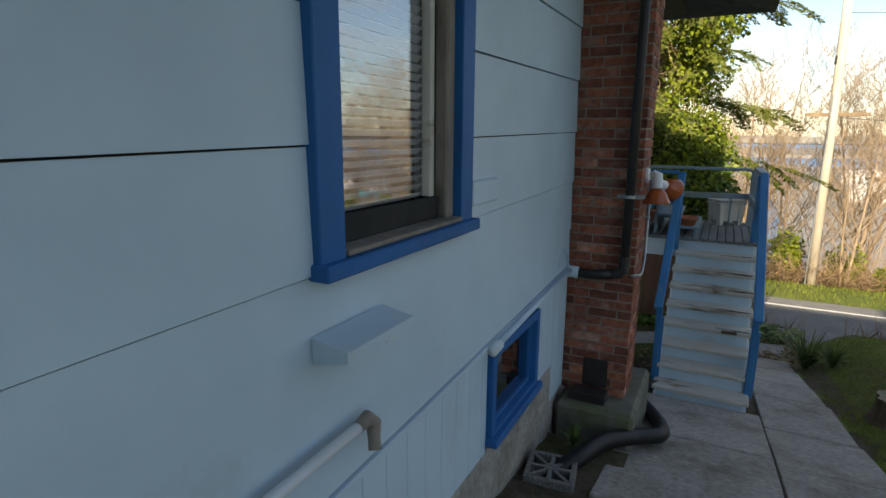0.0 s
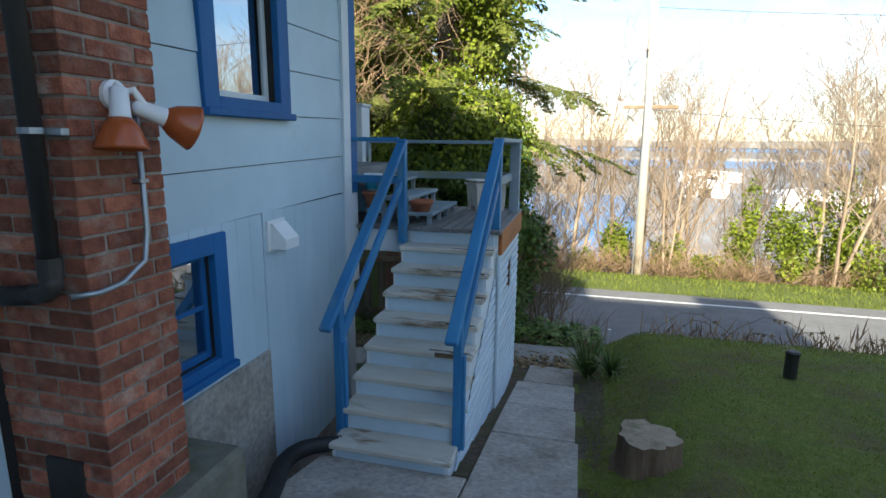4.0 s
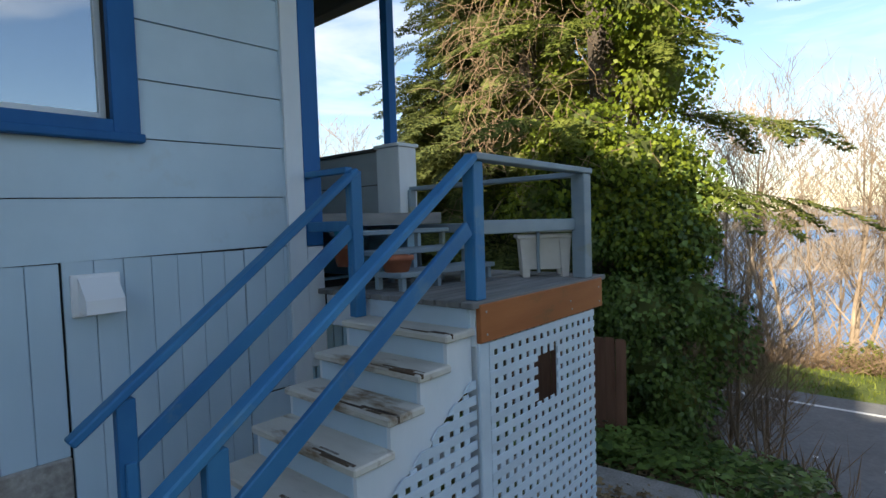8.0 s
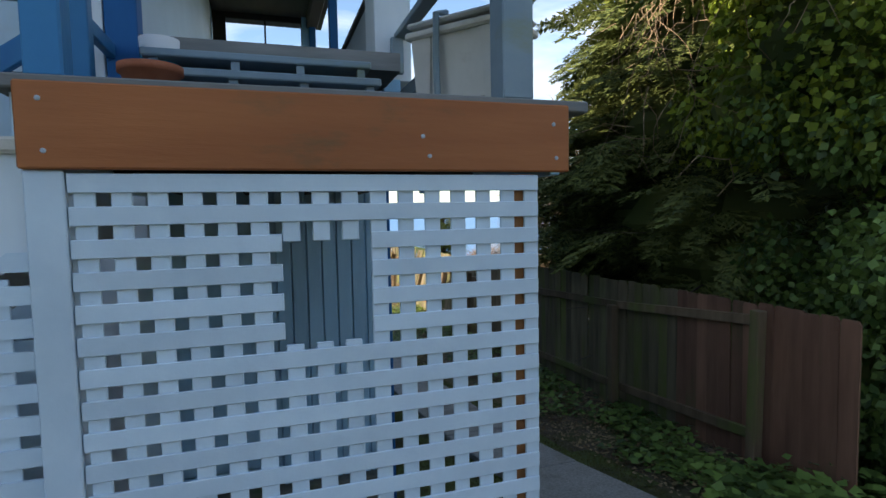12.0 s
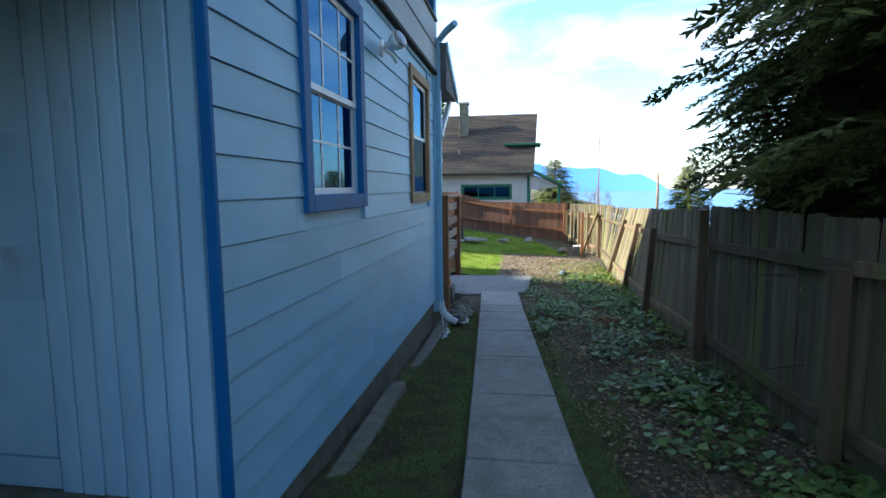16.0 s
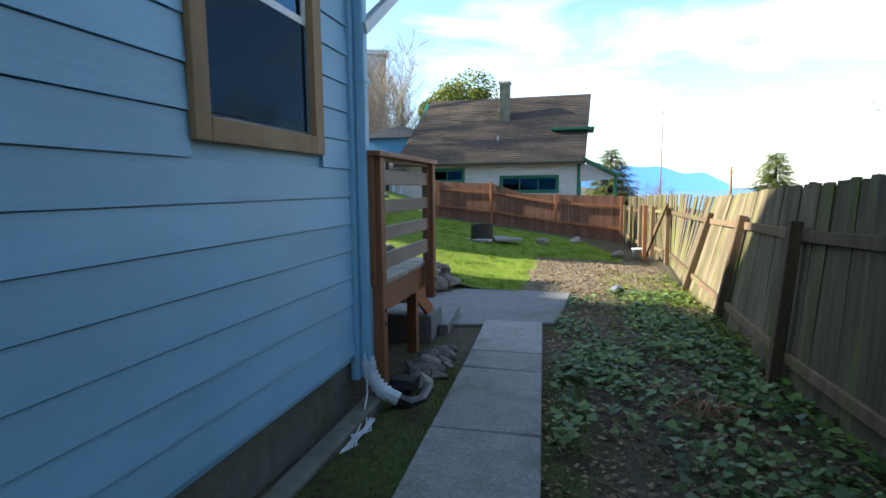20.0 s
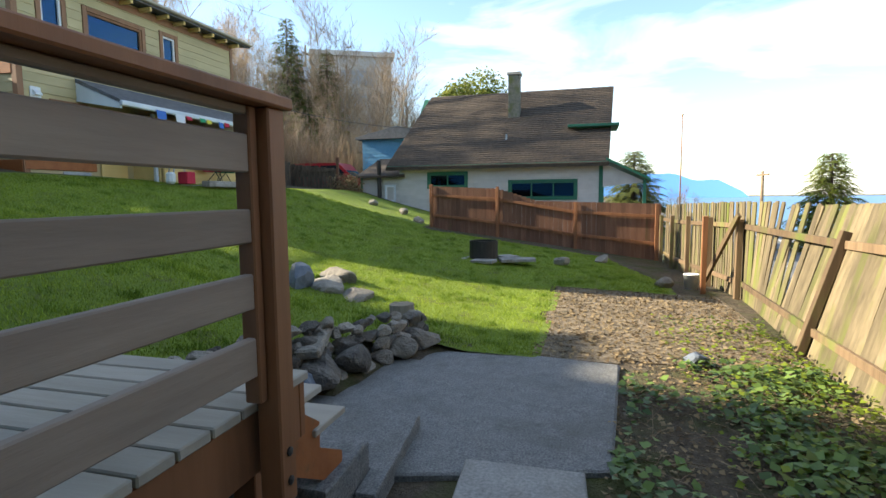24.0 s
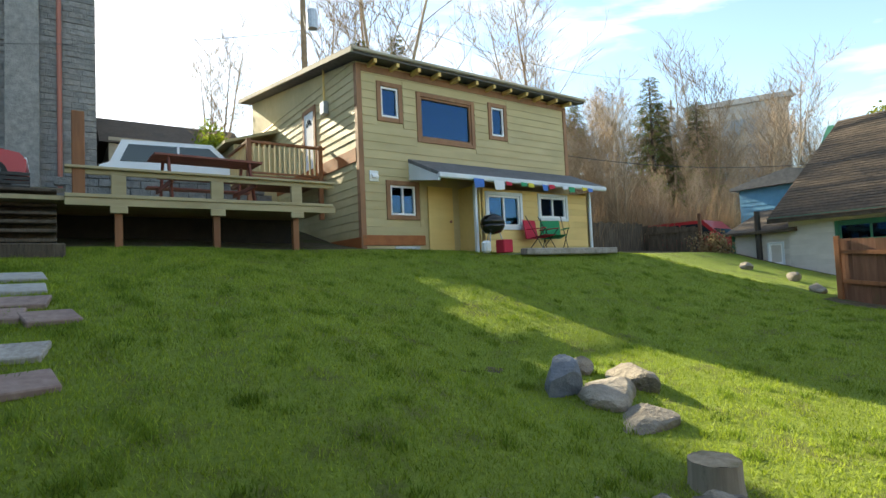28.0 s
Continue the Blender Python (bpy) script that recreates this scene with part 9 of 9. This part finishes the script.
solo("loose_cable", MB().tube([(-6.7, 8.97, 0.1), (-6.9, 8.96, 0.12), (-7.1, 8.92, 0.13), (-7.3, 8.87, 0.22), (-7.34, 8.84, 0.5)], 0.006, 5), M["whitecloth"], "loose white cable by the foundation", "cable")

# ---- upper deck by the yellow house ----
ud = thing("upper_deck", "olive-brown timber deck on posts uphill", "deck", (-12.8, -3, 2.3), kind="structure")
wpart("rim", MB().box(-15.15, -10.5, -1.04, -0.98, 2.9, 3.03, 0.006).box(-15.1, -10.5, -1.0, -0.95, 3.03, 3.09, 0.006), M["deckpaint"], ud)
wpart("floor", MB().box(-15.12, -8.0, -6, -1.05, 2.98, 3.05), M["deckpaint"], ud)
wpart("rail_cap", MB().box(-15.15, -10.5, -1.12, -0.92, 3.5, 3.545, 0.008).box(-15.15, -10.5, -1.06, -1.0, 3.42, 3.498, 0.006), M["deckpaint"], ud)
for px in (-11.25, -12.82, -14.33):
    wpart("rail_post", MB().box(px - 0.11, px + 0.11, -1.06, -0.985, 3.09, 3.42, 0.006), M["deckpaint"], ud)
    wpart("bracket", MB().box(px - 0.13, px + 0.13, -1.02, -0.96, 2.78, 2.9, 0.006), M["deckpaint"], ud)
    wpart("leg", MB().box(px - 0.06, px + 0.06, -1.2, -1.08, 2.0, 2.9, 0.006), M["redwood"], ud)
# near-black sheet stands in for the shade under the deck
wpart("skirt", MB().box(-15.1, -8.0, -3.2, -3.1, 2.0, 2.98), M["dark"], ud, "dark sheet standing in for the shade under the deck")
wpart("tall_post", MB().box(-10.78, -10.6, -1.14, -0.98, 3.03, 4.45, 0.01), M["redwood"], ud, "tall brown newel post")
us = thing("garden_stairs", "dark weathered timber stairs up to the deck", "stairs", (-9.3, -1, 2.2), kind="structure")
for k in range(7):
    wpart("tread", MB().box(-10.4, -7.5, -0.6 - k * 0.3, -0.25 - k * 0.3, 2.24 + k * 0.17, 2.29 + k * 0.17, 0.008), M["bark"], us)
    wpart("riser", MB().box(-10.4, -7.5, -0.6 - k * 0.3, -0.56 - k * 0.3, 2.1 + k * 0.17, 2.24 + k * 0.17), M["bark"], us)
solo("step_kerb", MB().box(-10.5, -8.6, -0.1, 0.12, 1.9, 2.2, 0.02), M["bark"], "old timber kerb before the stairs", "kerb")


def picnic_table(at, rz):
    t = thing("picnic_table", "red-brown stained picnic table on the deck", "table", at, rz=rz)
    for k in range(5):
        part("top_board", MB().box(-1.0, 1.0, -0.37 + k * 0.15, -0.235 + k * 0.15, 0.9, 0.945, 0.006), M["redstain"], t)
    for sy in (-0.68, 0.55):
        part("bench", MB().box(-1.0, 1.0, sy, sy + 0.13, 0.4, 0.44, 0.006).box(-1.0, 1.0, sy + 0.14, sy + 0.27, 0.4, 0.44, 0.006), M["redstain"], t)
    for sx in (-0.75, 0.75):
        for sy in (-1, 1):
            part("leg", MB().beam((sx, 0.25 * sy, 0.9), (sx, 0.6 * sy, 0.0), 0.04, 0.1), M["redstain"], t)
        part("cross_beam", MB().box(sx + 0.02, sx + 0.06, -0.68, 0.8, 0.32, 0.4, 0.005), M["redstain"], t)
    return t


picnic_table((-12.85, -1.95, 3.06), 2)


def car(name, label, at, rz, paint, h=1.7, ln=4.6):
    t = thing(name, label, "car", at, rz=rz)
    prof = [(-ln / 2, 0.35), (-ln / 2, 0.95), (-ln / 2 + 0.25, 1.05), (-ln / 2 + 0.55, h), (0.6, h), (1.25, 1.05), (ln / 2 - 0.15, 0.9), (ln / 2, 0.7), (ln / 2, 0.35)]
    part("body", MB().prism(prof, -0.88, 0.88, "y"), paint, t)
    for sy in (-1, 1):
        part("side_window", MB().prism([(-ln / 2 + 0.5, 1.08), (-ln / 2 + 0.72, h - 0.12), (-0.35, h - 0.12), (-0.35, 1.08)], 0.885 * sy, 0.895 * sy, "y"), M["carglass"], t)
        part("side_window", MB().prism([(-0.28, 1.08), (-0.28, h - 0.12), (0.52, h - 0.12), (1.05, 1.08)], 0.885 * sy, 0.895 * sy, "y"), M["carglass"], t)
        for sx in (-1.4, 1.4):
            w = part("wheel", MB().tube([(sx, 0.78 * sy, 0.33), (sx, 0.92 * sy, 0.33)], 0.33, 18), M["tyre"], t)
            part("rim", MB().tube([(sx, 0.9 * sy, 0.33), (sx, 0.935 * sy, 0.33)], 0.19, 14), M["steel"], w)
        part("headlight", MB().box(ln / 2 - 0.16, ln / 2 + 0.01, 0.5 * sy - 0.18, 0.5 * sy + 0.18, 0.68, 0.82, 0.02), M["white_pure"], t)
        part("mirror", MB().box(0.85, 1.0, 0.9 * sy - 0.02 + 0.06 * sy, 0.9 * sy + 0.14 * sy if sy > 0 else 0.9 * sy + 0.1, 1.05, 1.2, 0.03), paint, t)
    part("windscreen", MB().add([(0.64, -0.75, h - 0.06), (0.64, 0.75, h - 0.06), (1.24, 0.8, 1.08), (1.24, -0.8, 1.08)], [(0, 1, 2, 3)]), M["carglass"], t)
    return t


car("parked_suv", "white estate car parked above the deck", (-13.75, -8.6, 4.05), 172, M["carwhite"])
car("parked_car", "red car parked by the grey building", (-7.55, -10.5, G(-8.9, -10.5) - 0.05), 180, M["carred"], 1.45, 4.3)
car("parked_van", "red and white van parked behind the brush", (-31.6, -2.3, 1.5), 95, M["carred"], 1.7, 4.4)
bush("green_shrub", "dark green shrub beside the parking place", (-14.75, -9.6, 5.75), (0.75, 0.75, 0.95), 2600, 0.12, 91, M["ivy"])
bush("twiggy_shrub", "yellowish shrub at the end of the lawn", (-28.4, -0.15, 2.25), (0.65, 0.65, 0.75), 2200, 0.07, 92, M["litter"])

ln_ = thing("landing", "small timber landing with balusters at the side door", "landing", (-15.4, -4.6, 4.3), kind="structure")
wpart("floor", MB().box(-16.02, -14.12, -5.2, -3.42, 4.0, 4.08), M["redwood"], ln_)
wpart("top_rail", MB().box(-16.0, -14.05, -3.47, -3.37, 4.85, 4.91, 0.006).box(-14.15, -14.05, -5.2, -3.471, 4.85, 4.91, 0.006), M["redwood"], ln_)
wpart("foot_rail", MB().box(-15.95, -14.1, -3.44, -3.4, 4.12, 4.17, 0.005), M["redwood"], ln_)
for k in range(13):
    wpart("baluster", MB().box(-15.75 + k * 0.125, -15.71 + k * 0.125, -3.44, -3.4, 4.17, 4.85), M["yellow"], ln_)
for k in range(11):
    wpart("baluster", MB().box(-14.13, -14.09, -5.1 + k * 0.15, -5.06 + k * 0.15, 4.08, 4.85), M["yellow"], ln_)
for px in (-15.88, -14.1):
    wpart("corner_post", MB().box(px - 0.055, px + 0.055, -3.475, -3.365, 3.05, 4.95, 0.006), M["redwood"], ln_)
sc = solo("traffic_delineator", MB().lathe([(0.07, 0), (0.07, 0.8), (0.03, 0.85)], 12), M["lampglass"], "orange and white marker post on the deck edge", "marker")
sc.matrix_world = pose(-11.6, -4.5, 3.05)
oc = thing("lounge_chair", "dark folding chair at the head of the stairs", "chair", (-9.6, -4.2, 3.05))
for k in range(6):
    part("slat", MB().box(-0.35, 0.35, -0.28 + k * 0.09, -0.21 + k * 0.09, 0.38, 0.4, 0.004), M["pipe_dark"], oc)
    part("back_slat", MB().box(-0.35, 0.35, -0.36, -0.34, 0.45 + k * 0.09, 0.52 + k * 0.09, 0.004), M["pipe_dark"], oc)
for sx in (-0.35, 0.35):
    for sy in (-0.3, 0.26):
        part("leg", MB().tube([(sx, sy, 0), (sx, sy, 0.6)], 0.015, 6), M["pipe_dark"], oc)

# ---- before the yellow lean-to ----
bq = thing("kettle_grill", "black kettle grill on a red cart stand", "grill", (-18.75, -0.15, 1.97))
part("bowl", MB().lathe([(0.05, 0.44), (0.2, 0.48), (0.28, 0.6), (0.29, 0.68)], 20), M["grill"], bq, "", True)
part("lid", MB().lathe([(0.295, 0.68), (0.28, 0.78), (0.2, 0.88), (0.06, 0.92), (0.0, 0.925)], 20), M["grill"], bq, "", True)
part("lid_handle", MB().tube([(-0.06, 0, 0.91), (-0.05, 0, 0.96), (0.05, 0, 0.96), (0.06, 0, 0.91)], 0.01, 6), M["pipe_dark"], bq)
for a in (30, 150, 270):
    part("leg", MB().tube([(0.16 * math.cos(radians(a)), 0.16 * math.sin(radians(a)), 0.5), (0.3 * math.cos(radians(a)), 0.3 * math.sin(radians(a)), 0.0)], 0.014, 6), M["steel"], bq)
rb = solo("red_crate", MB().box(-19.15, -18.85, -0.2, 0.1, 1.97, 2.28, 0.02), M["red"], "red plastic crate by the grill", "crate")
solo("pale_bag", MB().box(-18.5, -18.3, -0.1, 0.1, 1.97, 2.25, 0.05), M["whitecloth"], "pale crumpled sack by the grill", "bag")


def camp_chair(label, at, rz, cloth):
    t = thing("camp_chair", label, "chair", at, "folding chairs", rz=rz)
    part("seat", MB().add([(-0.25, -0.2, 0.38), (0.25, -0.2, 0.38), (0.27, 0.25, 0.44), (-0.27, 0.25, 0.44), (0, 0.02, 0.36)], [(0, 1, 4), (1, 2, 4), (2, 3, 4), (3, 0, 4)]), M[cloth], t)
    part("backrest", MB().box(-0.27, 0.27, -0.26, -0.235, 0.42, 0.92, 0.01, pose(0, 0, 0, 10, 0, 0)), M[cloth], t)
    for sx in (-0.28, 0.28):
        part("leg", MB().tube([(sx, -0.3, 0.95), (sx, 0.25, 0.0)], 0.01, 6), M["pipe_dark"], t)
        part("leg", MB().tube([(sx, 0.3, 0.6), (sx, -0.3, 0.0)], 0.01, 6), M["pipe_dark"], t)
        part("armrest", MB().box(sx - 0.03, sx + 0.03, -0.28, 0.3, 0.59, 0.61, 0.004), M[cloth], t)
    part("leg_brace", MB().tube([(-0.28, -0.3, 0.02), (0.28, 0.25, 0.02)], 0.009, 6), M["pipe_dark"], t)
    return t


camp_chair("red folding camp chair by the lean-to", (-20.45, -0.2, 1.97), 10, "red")
camp_chair("green folding camp chair by the lean-to", (-20.95, -0.25, 1.97), -30, "greencloth")
FLAGS = (("blue", 0.32, 0.24), ("white", 0.34, 0.24), ("red", 0.2, 0.1), ("green", 0.22, 0.12), ("yellow", 0.2, 0.12), ("blue", 0.2, 0.16), ("red", 0.22, 0.13), ("white", 0.2, 0.1), ("green", 0.24, 0.15), ("yellow", 0.2, 0.1), ("blue", 0.2, 0.12))
x = -18.3
for k, (hue, wide, drop) in enumerate(FLAGS):
    zt = 3.74 - 0.008 * (k % 3)
    near = [(x, PF + 0.5, zt), (x - wide, PF + 0.5, zt - 0.01), (x - wide * 0.93, PF + 0.53, zt - drop * (0.8 + 0.1 * (k % 3))), (x - wide * 0.1, PF + 0.52, zt - drop)]
    solo("prayer_flag", MB().add(near + [(a, b - 0.004, c) for a, b, c in near], [(0, 1, 2, 3), (7, 6, 5, 4), (0, 4, 5, 1), (1, 5, 6, 2), (2, 6, 7, 3), (3, 7, 4, 0)]),
         M[{"red": "red", "green": "greencloth", "blue": "bluecloth", "yellow": "yellowcloth", "white": "whitecloth"}[hue]], hue + " small cloth flag hung from the gutter", "flag", "prayer flags")
    x -= wide + (0.04 if k % 2 else 0.3)
solo("porch_kerb", MB().box(-22.8, -19.4, 0.05, 0.3, 1.9, 2.06, 0.02), M["concrete"], "grey concrete edging before the lean-to", "kerb")
lf = thing("low_fence", "dark old board fence behind the lawn", "fence", (-27, -4, 1.8), kind="structure")
for k in range(34):
    x = -24.2 - k * 0.14
    wpart("board", MB().box(x - 0.065, x + 0.065, -3.02, -3.0, G(x, -3) - 0.1, G(x, -3) + 1.05 + 0.04 * math.sin(k * 1.7), 0.003), M["bark"], lf)
ub = thing("low_wall", "low timber retaining edge at the lawn's end", "edging", (-25, 0, 1.6), kind="structure")
wpart("beam", MB().box(-27.5, -23.2, -0.9, -0.7, 1.6, 1.95, 0.02), M["bark"], ub)


# ---- bramble canes at the edge of the front lawn ----
rr = rng(88)
for k in range(14):
    x, y = 2.2 + k * 0.42 + rr.uniform(-0.2, 0.2), rr.uniform(9.9, 10.6)
    ln, up_ = rr.uniform(0.6, 1.3), rr.uniform(0.18, 0.42)
    z = G(x, y)
    cane = thing("bramble_cane", "thin arching bare bramble cane with dead leaves", "bramble", (x, y, z), "brambles")
    pts = [(x + ln * t, y + 0.15 * math.sin(3 * t + k), z - 0.02 + up_ * 4 * t * (1 - t) * (1 + 0.2 * math.sin(5 * t))) for t in (0, 0.15, 0.35, 0.55, 0.75, 0.92, 1.0)]
    wpart("stem", MB().tube(pts, [0.006, 0.006, 0.005, 0.005, 0.004, 0.003, 0.002], 4), M["twig"], cane)
    lp = []
    for _ in range(9):
        t = rr.uniform(0.1, 1)
        lp.append((x + ln * t, y + 0.15 * math.sin(3 * t + k), z + up_ * 4 * t * (1 - t)))
    leaf_thing("leaf_cluster", leaves_on(np.array(lp), np.tile(np.array([0, -0.3, 0.6]), (9, 1)), 0.06, 700 + k), M["litter"], cane)
